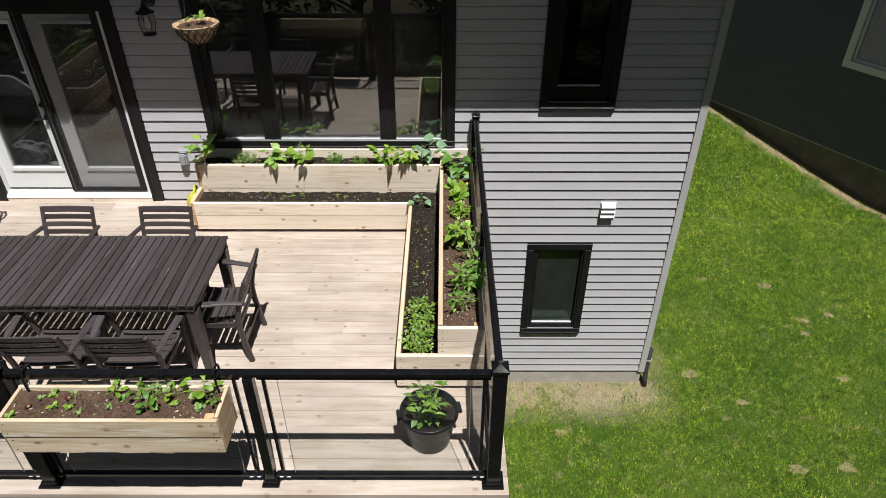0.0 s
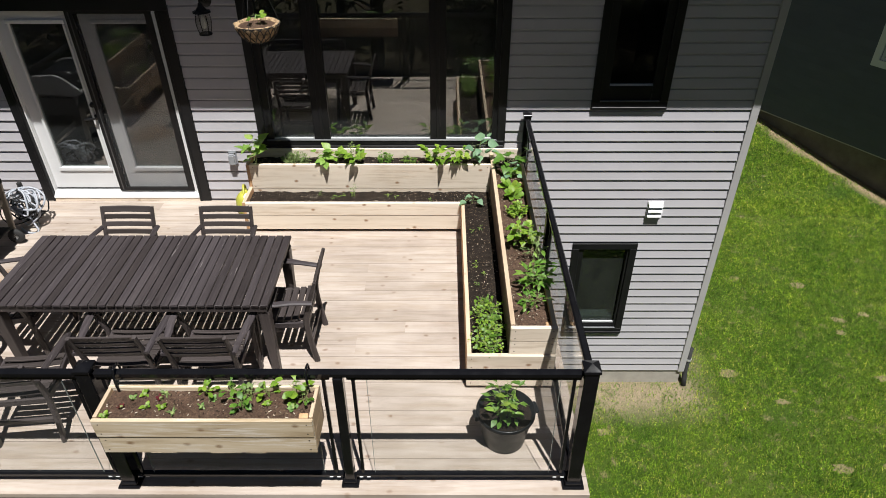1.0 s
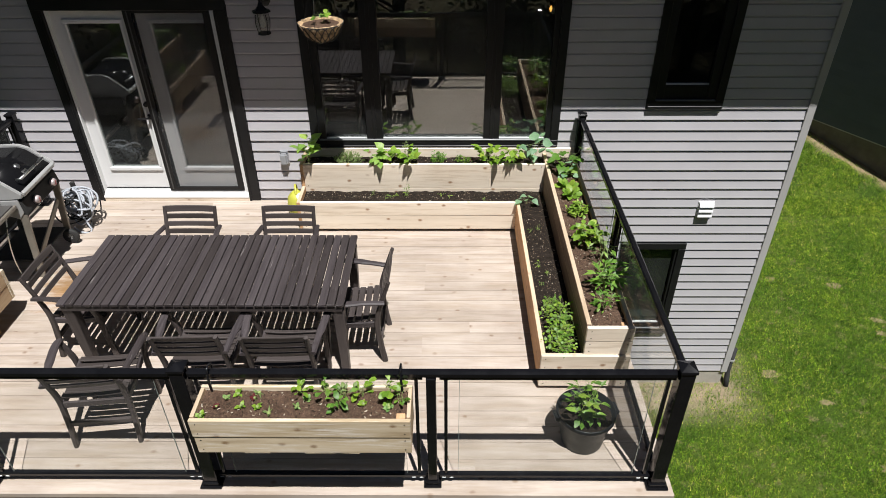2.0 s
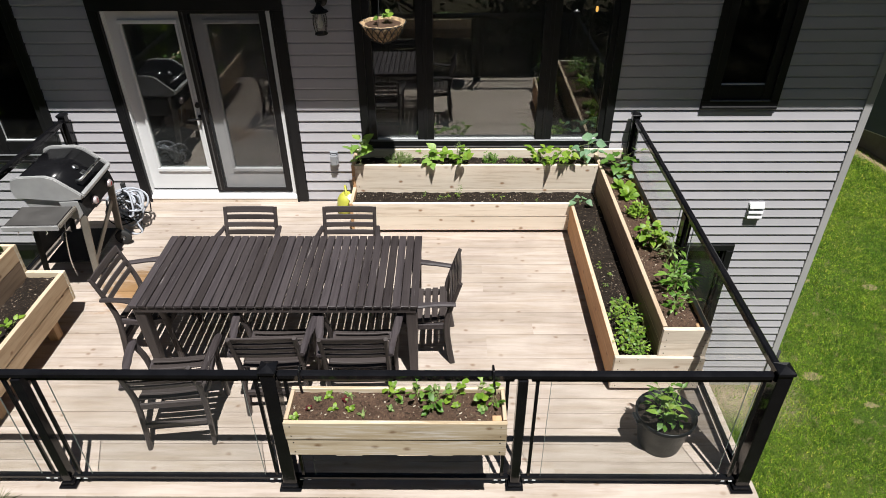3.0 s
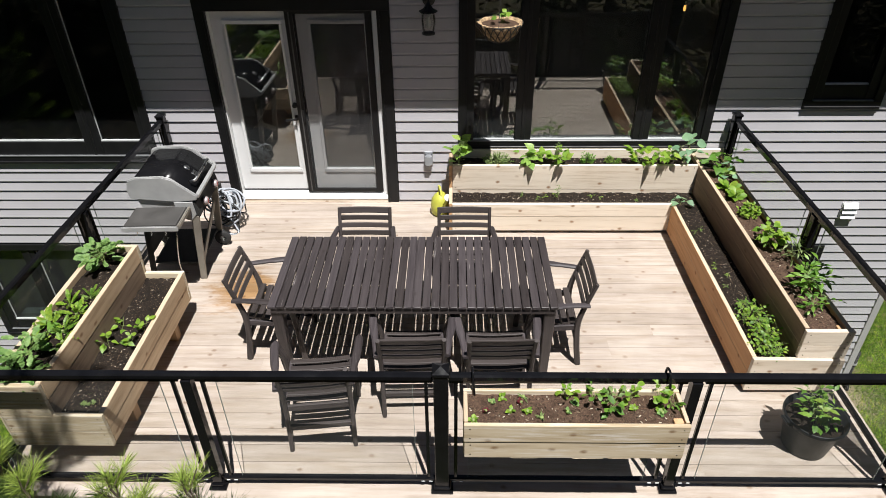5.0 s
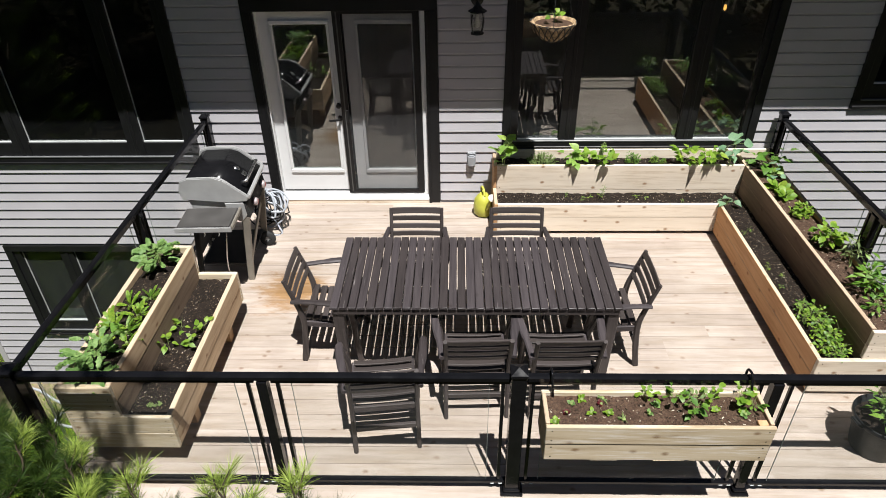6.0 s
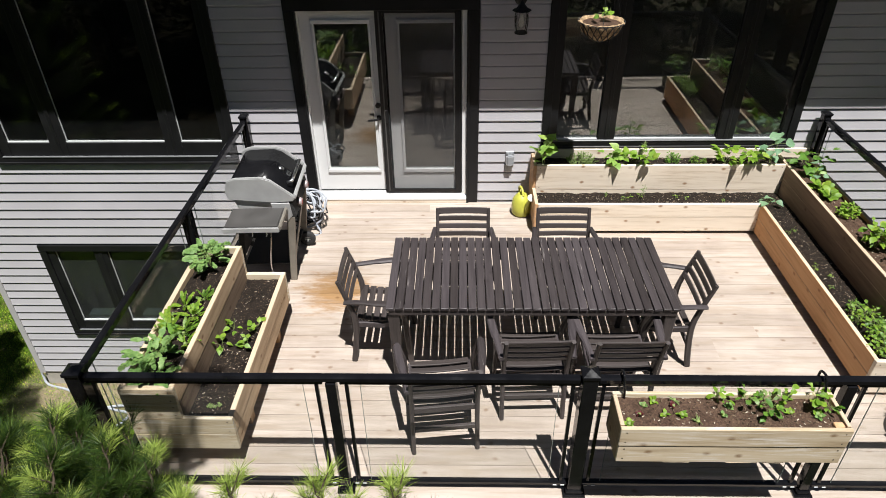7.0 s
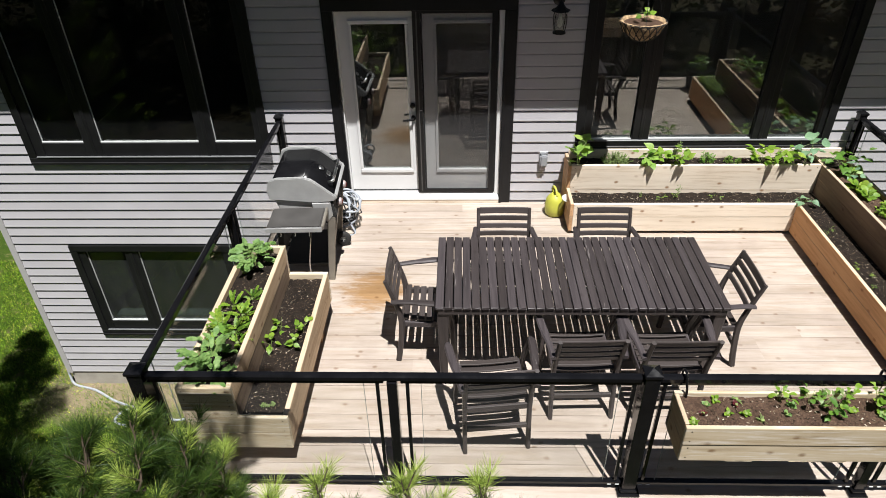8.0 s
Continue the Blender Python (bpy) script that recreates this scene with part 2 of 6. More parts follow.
def deck_stain(nt, col):
    # damp oily patch beside the end chair, and faint foot-worn greying
    tc = nt.nodes.new("ShaderNodeNewGeometry")
    mp = nt.nodes.new("ShaderNodeMapping")
    mp.inputs["Location"].default_value = (4.33 * 1.25, -4.93 * 1.15, 0)
    mp.inputs["Scale"].default_value = (1.25, 1.15, 0.0)
    nt.links.new(tc.outputs["Position"], mp.inputs["Vector"])
    ln = node(nt, "ShaderNodeVectorMath", operation="LENGTH")
    nt.links.new(mp.outputs[0], ln.inputs[0])
    st = node(nt, "ShaderNodeVectorMath", operation="MULTIPLY")
    st.inputs[1].default_value = (2.2, 8.0, 1.0)
    nt.links.new(tc.outputs["Position"], st.inputs[0])
    n = noise_of(nt, st.outputs[0], 1.0, 4.0, 0.7)
    ad = node(nt, "ShaderNodeMath", operation="ADD")
    nt.links.new(ln.outputs["Value"], ad.inputs[0])
    nt.links.new(n, ad.inputs[1])
    f = ramp(nt, ad.outputs[0], [(0.70, (0.98,) * 3), (0.80, (0.72,) * 3), (0.88, (0.28,) * 3), (0.98, (0, 0, 0))])
    col = mix(nt, col, mix(nt, col, (0.64, 0.44, 0.23), 1.0, "MULTIPLY"), f)
    w = noise_of(nt, tc.outputs["Position"], 1.3, 5.0, 0.65)
    col = mix(nt, col, ramp(nt, w, [(0.35, (0.84, 0.83, 0.83)), (0.6, (1, 1, 1))]), 1.0, "MULTIPLY")
    # sap and water marks drawn out along each board
    oi = nt.nodes.new("ShaderNodeObjectInfo")
    shift = node(nt, "ShaderNodeVectorMath", operation="MULTIPLY_ADD")
    shift.inputs[1].default_value = (0.7, 6.0, 1.0)
    nt.links.new(tc.outputs["Position"], shift.inputs[0])
    nt.links.new(oi.outputs["Random"], shift.inputs[2])
    v = noise_of(nt, shift.outputs[0], 2.6, 4.0, 0.6)
    col = mix(nt, col, ramp(nt, v, [(0.36, (0.90, 0.865, 0.82)), (0.5, (0.975, 0.965, 0.96)), (0.64, (1.06, 1.05, 1.06))]), 1.0, "MULTIPLY")
    # short dark pitch flecks
    sp = node(nt, "ShaderNodeVectorMath", operation="MULTIPLY")
    sp.inputs[1].default_value = (7.0, 26.0, 1.0)
    nt.links.new(tc.outputs["Position"], sp.inputs[0])
    fl = noise_of(nt, sp.outputs[0], 1.0, 3.0, 0.75)
    return mix(nt, col, (0.20, 0.14, 0.10), ramp(nt, fl, [(0.70, (0, 0, 0)), (0.80, (0.75,) * 3)]))


DECK = wood("deck_wood", (0.488, 0.424, 0.372), (0.442, 0.378, 0.326), (0.352, 0.288, 0.236), 0, 0.75, 0.17, 0.65, 11.0, deck_stain, few=0.52)
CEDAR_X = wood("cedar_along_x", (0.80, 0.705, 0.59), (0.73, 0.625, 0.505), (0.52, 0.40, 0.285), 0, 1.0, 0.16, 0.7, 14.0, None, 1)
# more orange than CEDAR_X: warm bounce on shaded sides put into the colour
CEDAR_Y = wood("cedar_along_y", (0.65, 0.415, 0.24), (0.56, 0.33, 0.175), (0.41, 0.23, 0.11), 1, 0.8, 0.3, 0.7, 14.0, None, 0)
WEATHERED = wood("weathered_cedar_along_x", (0.66, 0.56, 0.42), (0.55, 0.44, 0.295), (0.33, 0.235, 0.13), 0, 0.8, 0.16, 0.8, 9.0, None, 1, (0.64, 0.585, 0.51), worn_from=0.52)
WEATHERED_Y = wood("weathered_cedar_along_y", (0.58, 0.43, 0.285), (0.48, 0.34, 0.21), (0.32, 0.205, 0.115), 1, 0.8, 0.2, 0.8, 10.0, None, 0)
# same cedar darkened: shade on the inner tier boards put into the colour
SHADED_Y = wood("shaded_cedar_along_y", (0.31, 0.225, 0.16), (0.25, 0.175, 0.12), (0.16, 0.108, 0.075), 1, 0.7, 0.2, 0.8, 12.0, None, 0, (0.36, 0.30, 0.245), worn_from=0.68)
# darker brown for the lower back board of the railing trough
DARK_X = wood("dark_cedar_along_x", (0.26, 0.19, 0.135), (0.20, 0.14, 0.095), (0.12, 0.08, 0.055), 0, 0.7, 0.2, 0.8, 12.0, None, 1)
# orange of deck bounce on the shaded lower sides, painted into the cedar
BOUNCE_Y = wood("bounce_lit_cedar_along_y", (0.63, 0.365, 0.18), (0.54, 0.285, 0.13), (0.39, 0.20, 0.085), 1, 0.8, 0.2, 0.7, 14.0, None, 0)
# paler cedar for upward edges, their sunlight put into the colour
SUNLIT_TOP_Y = wood("sunlit_top_along_y", (0.62, 0.495, 0.37), (0.53, 0.405, 0.285), (0.39, 0.28, 0.185), 1, 0.4, 0.2, 0.8, 14.0)
CEDAR_Z = wood("cedar_upright", (0.52, 0.35, 0.20), (0.44, 0.27, 0.14), (0.32, 0.18, 0.08), 2, 0.4, 0.2, 0.7, 14.0)
STAINED_X = wood("dark_stain_along_x", (0.074, 0.062, 0.061), (0.053, 0.044, 0.043), (0.030, 0.025, 0.025), 0, 0.3, 0.3, 0.42, 22.0)
STAINED_Y = wood("dark_stain_along_y", (0.072, 0.061, 0.064), (0.051, 0.043, 0.046), (0.029, 0.024, 0.026), 1, 0.35, 0.4, 0.45, 22.0, None, 2, (0.33, 0.30, 0.29), worn_from=0.645)
STAINED_Z = wood("dark_stain_upright", (0.074, 0.062, 0.061), (0.053, 0.044, 0.043), (0.030, 0.025, 0.025), 2, 0.2, 0.3, 0.42, 22.0)
SIDING = plain("grey_vinyl_siding", (0.440, 0.428, 0.452), 0.5, 0, 0.06, 1.5, 60.0, 0.05, 0.35)
SIDING_FAR = plain("dark_grey_siding", (0.095, 0.105, 0.13), 0.6, 0, 0.10, 1.2, 40.0, 0.05, 0.3)
TRIM_GREY = plain("grey_corner_trim", (0.40, 0.39, 0.39), 0.5, 0, 0.06, 2.0, 60.0, 0.05, 0.35)
BLACK = plain("black_window_paint", (0.009, 0.009, 0.010), 0.42, 0, 0.2, 5.0, 120.0, 0.03, 0.3)
GLOSS = plain("black_powder_coat", (0.006, 0.006, 0.007), 0.14, 0, 0.25, 8.0, 300.0, 0.03, 0.32)
WHITE = plain("white_door_paint", (0.66, 0.665, 0.67), 0.4, 0, 0.03, 3.0, 120.0, 0.03, 0.4)
GRILL_TRIM = plain("dark_grey_rib", (0.06, 0.06, 0.06), 0.4)
SILVER = plain("pale_sash_strip", (0.45, 0.47, 0.47), 0.4, 0.0, 0.1, 8.0, 100.0, 0.03)
PANE_LOW = glazing("basement_glass", 1.62, (0.42, 0.46, 0.45), haze=0.035)
PANE_DARK = glazing("shaded_window_glass", 1.58, (0.45, 0.48, 0.47), haze=0.008)
PANE = glazing("window_glass", 2.55, (0.66, 0.70, 0.68), haze=0.025)
GLASS_EDGE = plain("cut_glass_edge", (0.22, 0.25, 0.23), 0.2)
RAIL_GLASS = glazing("rail_glass", 1.24, (0.985, 0.99, 0.986), 0.0, 6.5, haze=0.012)
CONCRETE = plain("concrete", (0.36, 0.335, 0.295), 0.85, 0, 0.15, 5.0, 60.0, 0.4, 0.2)
INSIDE = plain("room_paint", (0.32, 0.31, 0.30), 0.8, 0, 0.05, 2.0, 40.0, 0.02, 0.2)
ROOFING = plain("dark_shingle", (0.06, 0.058, 0.055), 0.9, 0, 0.25, 8.0, 60.0, 0.5, 0.2)
SOFFIT = plain("soffit_paint", (0.06, 0.06, 0.062), 0.6, 0, 0.04, 3.0, 60.0, 0.02)


def screen_mat():
    m = bpy.data.materials.new("insect_mesh")
    m.use_nodes = True
    nt = m.node_tree
    b = nt.nodes["Principled BSDF"]
    b.inputs["Base Color"].default_value = (0.06, 0.06, 0.062, 1)
    b.inputs["Roughness"].default_value = 0.7
    tr = nt.nodes.new("ShaderNodeBsdfTransparent")
    v = coords(nt, (1, 1, 1))
    n = noise_of(nt, v, 3.0, 2.0)
    f = ramp(nt, n, [(0.3, (0.21,) * 3), (0.7, (0.25,) * 3)])
    ms = nt.nodes.new("ShaderNodeMixShader")
    nt.links.new(f, ms.inputs[0])
    nt.links.new(tr.outputs[0], ms.inputs[1])
    nt.links.new(b.outputs[0], ms.inputs[2])
    nt.links.new(ms.outputs[0], nt.nodes["Material Output"].inputs[0])
    return m


SCREEN = screen_mat()


def soil_mat(name, dark, light, flecks):
    m, nt, b = mat_base(name, 0.95, spec=0.15)
    v = coords(nt, (1, 1, 1), 5.0)
    n = noise_of(nt, v, 9.0, 6.0, 0.7)
    f = noise_of(nt, v, 75.0, 4.0, 0.8)
    col = ramp(nt, n, [(0.3, dark), (0.7, light)])
    col = mix(nt, col, ramp(nt, f, [(0.3, (0.45,) * 3), (0.55, (1, 1, 1)), (0.75, (1.9, 1.8, 1.6))]), 1.0, "MULTIPLY")
    vo = node(nt, "ShaderNodeTexVoronoi", Scale=95.0)
    nt.links.new(v, vo.inputs["Vector"])
    k = ramp(nt, vo.outputs["Distance"], [(0.10, (flecks,) * 3), (0.2, (0, 0, 0))])
    col = mix(nt, col, (0.34, 0.27, 0.19), k)
    nt.links.new(col, b.inputs["Base Color"])
    bump(nt, b, f, 0.9, 0.02)
    return m


SOIL = soil_mat("dark_potting_soil", (0.011, 0.0085, 0.007), (0.032, 0.0235, 0.018), 0.35)
SOIL_BROWN = soil_mat("brown_garden_soil", (0.070, 0.042, 0.029), (0.140, 0.088, 0.062), 0.25)


def lawn_mat():
    m, nt, b = mat_base("lawn_ground", 0.95, spec=0.1)
    g = nt.nodes.new("ShaderNodeNewGeometry")
    p = g.outputs["Position"]
    n1 = noise_of(nt, p, 0.7, 5.0, 0.65)
    n2 = noise_of(nt, p, 6.0, 5.0, 0.7)
    n3 = noise_of(nt, p, 60.0, 4.0, 0.7)
    col = ramp(nt, n1, [(0.3, (0.030, 0.064, 0.008)), (0.7, (0.078, 0.112, 0.018))])
    col = mix(nt, col, (0.22, 0.18, 0.095), ramp(nt, n2, [(0.56, (0, 0, 0)), (0.70, (0.9,) * 3)]))
    sep = nt.nodes.new("ShaderNodeSeparateXYZ")
    nt.links.new(p, sep.inputs[0])
    # woodland floor behind the viewpoint
    mr = node(nt, "ShaderNodeMapRange")
    mr.inputs["From Min"].default_value = 2.6
    mr.inputs["From Max"].default_value = -0.6
    nt.links.new(sep.outputs["Y"], mr.inputs["Value"])
    wob = node(nt, "ShaderNodeMath", operation="MULTIPLY")
    nt.links.new(mr.outputs[0], wob.inputs[0])
    nt.links.new(ramp(nt, n1, [(0.25, (0.8,) * 3), (0.6, (1, 1, 1))]), wob.inputs[1])
    col = mix(nt, col, (0.035, 0.027, 0.017), wob.outputs[0])
    # bare sandy strip along the foundation
    mr2 = node(nt, "ShaderNodeMapRange")
    mr2.inputs["From Min"].default_value = 5.75
    mr2.inputs["From Max"].default_value = 6.25
    nt.links.new(sep.outputs["Y"], mr2.inputs["Value"])
    mr3 = node(nt, "ShaderNodeMapRange")
    mr3.inputs["From Min"].default_value = 3.5
    mr3.inputs["From Max"].default_value = 2.9
    nt.links.new(sep.outputs["X"], mr3.inputs["Value"])
    mr4 = node(nt, "ShaderNodeMapRange")
    mr4.inputs["From Min"].default_value = -9.6
    mr4.inputs["From Max"].default_value = -8.8
    nt.links.new(sep.outputs["X"], mr4.inputs["Value"])
    a1 = node(nt, "ShaderNodeMath", operation="MULTIPLY")
    nt.links.new(mr2.outputs[0], a1.inputs[0])
    nt.links.new(mr3.outputs[0], a1.inputs[1])
    a2 = node(nt, "ShaderNodeMath", operation="MULTIPLY")
    nt.links.new(a1.outputs[0], a2.inputs[0])
    nt.links.new(mr4.outputs[0], a2.inputs[1])
    a3 = node(nt, "ShaderNodeMath", operation="MULTIPLY")
    nt.links.new(a2.outputs[0], a3.inputs[0])
    nt.links.new(ramp(nt, n2, [(0.25, (0.35,) * 3), (0.5, (1, 1, 1))]), a3.inputs[1])
    col = mix(nt, col, (0.275, 0.22, 0.145), a3.outputs[0])
    # dry earth along the foundation next door
    dt = node(nt, "ShaderNodeVectorMath", operation="DOT_PRODUCT")
    dt.inputs[1].default_value = (0.8556, 0.5176, 0.0)
    nt.links.new(p, dt.inputs[0])
    mr5 = node(nt, "ShaderNodeMapRange")
    mr5.inputs["From Min"].default_value = 12.95
    mr5.inputs["From Max"].default_value = 13.15
    nt.links.new(dt.outputs["Value"], mr5.inputs["Value"])
    a4 = node(nt, "ShaderNodeMath", operation="MULTIPLY")
    nt.links.new(mr5.outputs[0], a4.inputs[0])
    nt.links.new(ramp(nt, n2, [(0.25, (0.5,) * 3), (0.5, (1, 1, 1))]), a4.inputs[1])
    col = mix(nt, col, (0.27, 0.20, 0.125), a4.outputs[0])
    col = mix(nt, col, ramp(nt, n3, [(0.3, (0.55,) * 3), (0.7, (1.3,) * 3)]), 1.0, "MULTIPLY")
    nt.links.new(col, b.inputs["Base Color"])
    bump(nt, b, n3, 0.7, 0.03)
    return m


LAWN = lawn_mat()


def blade_mat():
    m, nt, b = mat_base("grass_blades", 0.6, spec=0.25)
    g = nt.nodes.new("ShaderNodeNewGeometry")
    col = ramp(nt, g.outputs["Random Per Island"], [(0.0, (0.062, 0.135, 0.010)), (0.45, (0.122, 0.235, 0.017)), (0.86, (0.21, 0.310, 0.030)), (1.0, (0.42, 0.38, 0.12))])
    n1 = noise_of(nt, g.outputs["Position"], 0.9, 4.0, 0.65)
    col = mix(nt, col, ramp(nt, n1, [(0.34, (0.64, 0.78, 0.55)), (0.66, (1.32, 1.22, 1.0))]), 1.0, "MULTIPLY")
    n2 = noise_of(nt, g.outputs["Position"], 9.0, 4.0, 0.75)
    col = mix(nt, col, ramp(nt, n2, [(0.34, (0.40, 0.50, 0.45)), (0.50, (1.0, 1.0, 1.0)), (0.66, (1.6, 1.45, 1.5))]), 1.0, "MULTIPLY")
    n3 = noise_of(nt, g.outputs["Position"], 48.0, 2.0, 0.6)
    col = mix(nt, col, ramp(nt, n3, [(0.37, (0.36, 0.44, 0.40)), (0.50, (1.0, 1.0, 1.0)), (0.63, (1.75, 1.62, 1.6))]), 1.0, "MULTIPLY")
    nt.links.new(col, b.inputs["Base Color"])
    return m


BLADES = blade_mat()
BEAN = leaf_mat("bean_leaf", (0.065, 0.15, 0.018), (0.115, 0.22, 0.03), (0.20, 0.285, 0.042))
LIME = leaf_mat("lettuce_leaf", (0.115, 0.225, 0.022), (0.19, 0.31, 0.036), (0.285, 0.375, 0.055))
DEEP = leaf_mat("pepper_leaf", (0.07, 0.165, 0.024), (0.12, 0.245, 0.035), (0.20, 0.33, 0.055))
BLUE = leaf_mat("cabbage_leaf", (0.15, 0.27, 0.17), (0.19, 0.32, 0.20), (0.24, 0.37, 0.23), 0.55)
KALE = leaf_mat("kale_leaf", (0.13, 0.24, 0.075), (0.18, 0.30, 0.095), (0.24, 0.355, 0.125), 0.55)
GREYLEAF = leaf_mat("thyme_leaf", (0.12, 0.18, 0.06), (0.18, 0.25, 0.09), (0.24, 0.31, 0.13), 0.6)
PALEBEAN = leaf_mat("pale_bean_leaf", (0.16, 0.29, 0.055), (0.23, 0.37, 0.08), (0.32, 0.43, 0.11))
REDLEAF = leaf_mat("beet_leaf", (0.09, 0.012, 0.02), (0.13, 0.02, 0.03), (0.10, 0.05, 0.03))
STEM = plain("plant_stem", (0.20, 0.26, 0.08), 0.6, 0, 0.2, 20.0, 100.0, 0.05)
NEEDLE = leaf_mat("pine_needle", (0.020, 0.050, 0.010), (0.044, 0.090, 0.016), (0.12, 0.18, 0.034), 0.5)
NEEDLE_TIP = leaf_mat("pine_needle_young", (0.26, 0.36, 0.07), (0.38, 0.48, 0.11), (0.50, 0.57, 0.17), 0.5)
BARK = plain("bark", (0.06, 0.045, 0.032), 0.9, 0, 0.35, 14.0, 60.0, 0.7, 0.2)
WOODS = leaf_mat("woodland_leaf", (0.012, 0.022, 0.010), (0.016, 0.029, 0.012), (0.022, 0.038, 0.016), 0.8, 0.1)

# ---- ground ----
GROUND = -2.96


def build_ground():
    bm = bmesh.new()
    bmesh.ops.create_grid(bm, x_segments=160, y_segments=160, size=1)
    for v in bm.verts:
        x, y = v.co.x, v.co.y
        sx = math.copysign(abs(x) ** 2.6, x) * 600 + x * 14
        sy = math.copysign(abs(y) ** 2.6, y) * 600 + y * 14 + 6
        near = max(0.0, 1 - max(abs(sx + 2) / 28, abs(sy - 7.5) / 24))
        h = noise.noise((sx * 0.25, sy * 0.25, 0)) * 0.05 * (1 - min(1, near * 2))
        v.co = Vector((sx, sy, GROUND + h))
    g = part("ground", bm, LAWN, None, smooth=True)
    tagged(g, "mown green lawn with dry patches and sandy edge", "lawn", kind="structure")


build_ground()


# ---- house wall with openings ----
WALL = 6.57
# openings: x0, x1, z0, z1
DOOR = (-4.89, -3.00, -0.02, 2.22)
WIN_BIG = (-2.34, 0.30, 0.66, 2.40)
WIN_SIDE = (1.175, 1.965, 1.10, 2.40)
WIN_LOW = (1.185, 1.96, -2.015, -0.595)
WIN_LEFT = (-8.29, -5.60, 0.49, 2.40)
WIN_LEFT_LOW = (-8.27, -6.25, -2.02, -0.595)
OPENINGS = [DOOR, WIN_BIG, WIN_SIDE, WIN_LOW, WIN_LEFT, WIN_LEFT_LOW]
X_LEFT, X_RIGHT, Z_SIDING, Z_EAVE = -8.99, 2.93, -2.72, 3.24


def wall_mesh(x0, x1, z0, z1, y0, y1, holes):
    xs = sorted({x0, x1, *[h[0] for h in holes], *[h[1] for h in holes]})
    zs = sorted({z0, z1, *[h[2] for h in holes], *[h[3] for h in holes]})
    bm = None
    for a, b in zip(xs, xs[1:]):
        run = None
        for c, d in zip(zs, zs[1:]):
            mx, mz = (a + b) / 2, (c + d) / 2
            solid = not any(h[0] < mx < h[1] and h[2] < mz < h[3] for h in holes)
            if solid:
                run = [run[0], d] if run else [c, d]
            if run and (not solid or d == zs[-1]):
                bm = box(a, b, y0, y1, run[0], run[1], 0, bm)
                run = None
    return bm


wall_front = part("wall_south", wall_mesh(X_LEFT, X_RIGHT, Z_SIDING, Z_EAVE, WALL, WALL + 0.2, OPENINGS), SIDING)
tagged(wall_front, "light grey lapped vinyl siding house wall", "wall", kind="structure")
side_right = part("wall_east", box(X_RIGHT - 0.2, X_RIGHT, WALL + 0.2, 14.0, GROUND - 0.3, Z_EAVE), SIDING)
side_left = part("wall_west", box(X_LEFT, X_LEFT + 0.2, WALL + 0.2, 14.0, GROUND - 0.3, Z_EAVE), SIDING)
wall_back = part("wall_north", box(X_LEFT, X_RIGHT, 14.0, 14.2, GROUND - 0.3, Z_EAVE), SIDING)
for w in (side_right, side_left, wall_back):
    tagged(w, "light grey house wall", "wall", kind="structure")
tagged(part("foundation", box(X_LEFT + 0.02, X_RIGHT - 0.02, WALL - 0.005, WALL + 0.2, GROUND - 0.3, Z_SIDING, 0.006), CONCRETE), "pale concrete foundation under the siding", "foundation", kind="structure")
tagged(part("floor", box(X_LEFT + 0.2, X_RIGHT - 0.2, WALL + 0.2, 14.0, -0.30, -0.03), INSIDE), "plain indoor floor", "floor", kind="structure")
tagged(part("basement_floor", box(X_LEFT + 0.2, X_RIGHT - 0.2, WALL + 0.2, 14.0, GROUND - 0.1, GROUND), CONCRETE), "plain basement floor", "floor", kind="structure")
tagged(part("ceiling", box(X_LEFT + 0.2, X_RIGHT - 0.2, WALL + 0.2, 14.0, 2.5, 2.6), INSIDE), "plain indoor ceiling", "ceiling", kind="structure")
for i, xx in enumerate((-5.3, -2.75, 0.8)):
    tagged(part("wall_inside_%d" % (i + 1), box(xx, xx + 0.12, WALL + 0.2, 14.0, -0.03, 2.5), INSIDE), "plain indoor partition wall", "wall", kind="structure")
tagged(part("wall_inside_4", box(X_LEFT + 0.2, X_RIGHT - 0.2, 10.6, 10.7, GROUND, 2.5), INSIDE), "plain indoor back wall", "wall", kind="structure")


def build_roof():
    roof = thing("roof", (-3.0, 10.0, Z_EAVE), "dark shingled gable roof with deep eaves", "roof", kind="structure")
    bm = bmesh.new()
    x0, x1 = X_LEFT - 0.4, X_RIGHT + 0.5
    rows = [(5.780, Z_EAVE), (5.780, Z_EAVE + 0.2), (10.3, Z_EAVE + 2.1), (14.8, Z_EAVE + 0.2), (14.8, Z_EAVE), (10.3, Z_EAVE + 1.8)]
    a = [bm.verts.new((x0, y, z)) for y, z in rows]
    b = [bm.verts.new((x1, y, z)) for y, z in rows]
    for i in range(6):
        j = (i + 1) % 6
        bm.faces.new((a[i], a[j], b[j], b[i]))
    bm.faces.new(a)
    bm.faces.new(b[::-1])
    bmesh.ops.recalc_face_normals(bm, faces=bm.faces)
    part("shingles", bm, ROOFING, roof)
    part("soffit", box(x0, x1, 5.80, WALL, Z_EAVE + 0.005, Z_EAVE + 0.02), SOFFIT, roof)
    part("fascia", box(x0, x1, 5.765, 5.779, Z_EAVE, Z_EAVE + 0.19), BLACK, roof)


build_roof()


# ---- lapped siding courses ----
COURSE = 0.1189
LAP = {}


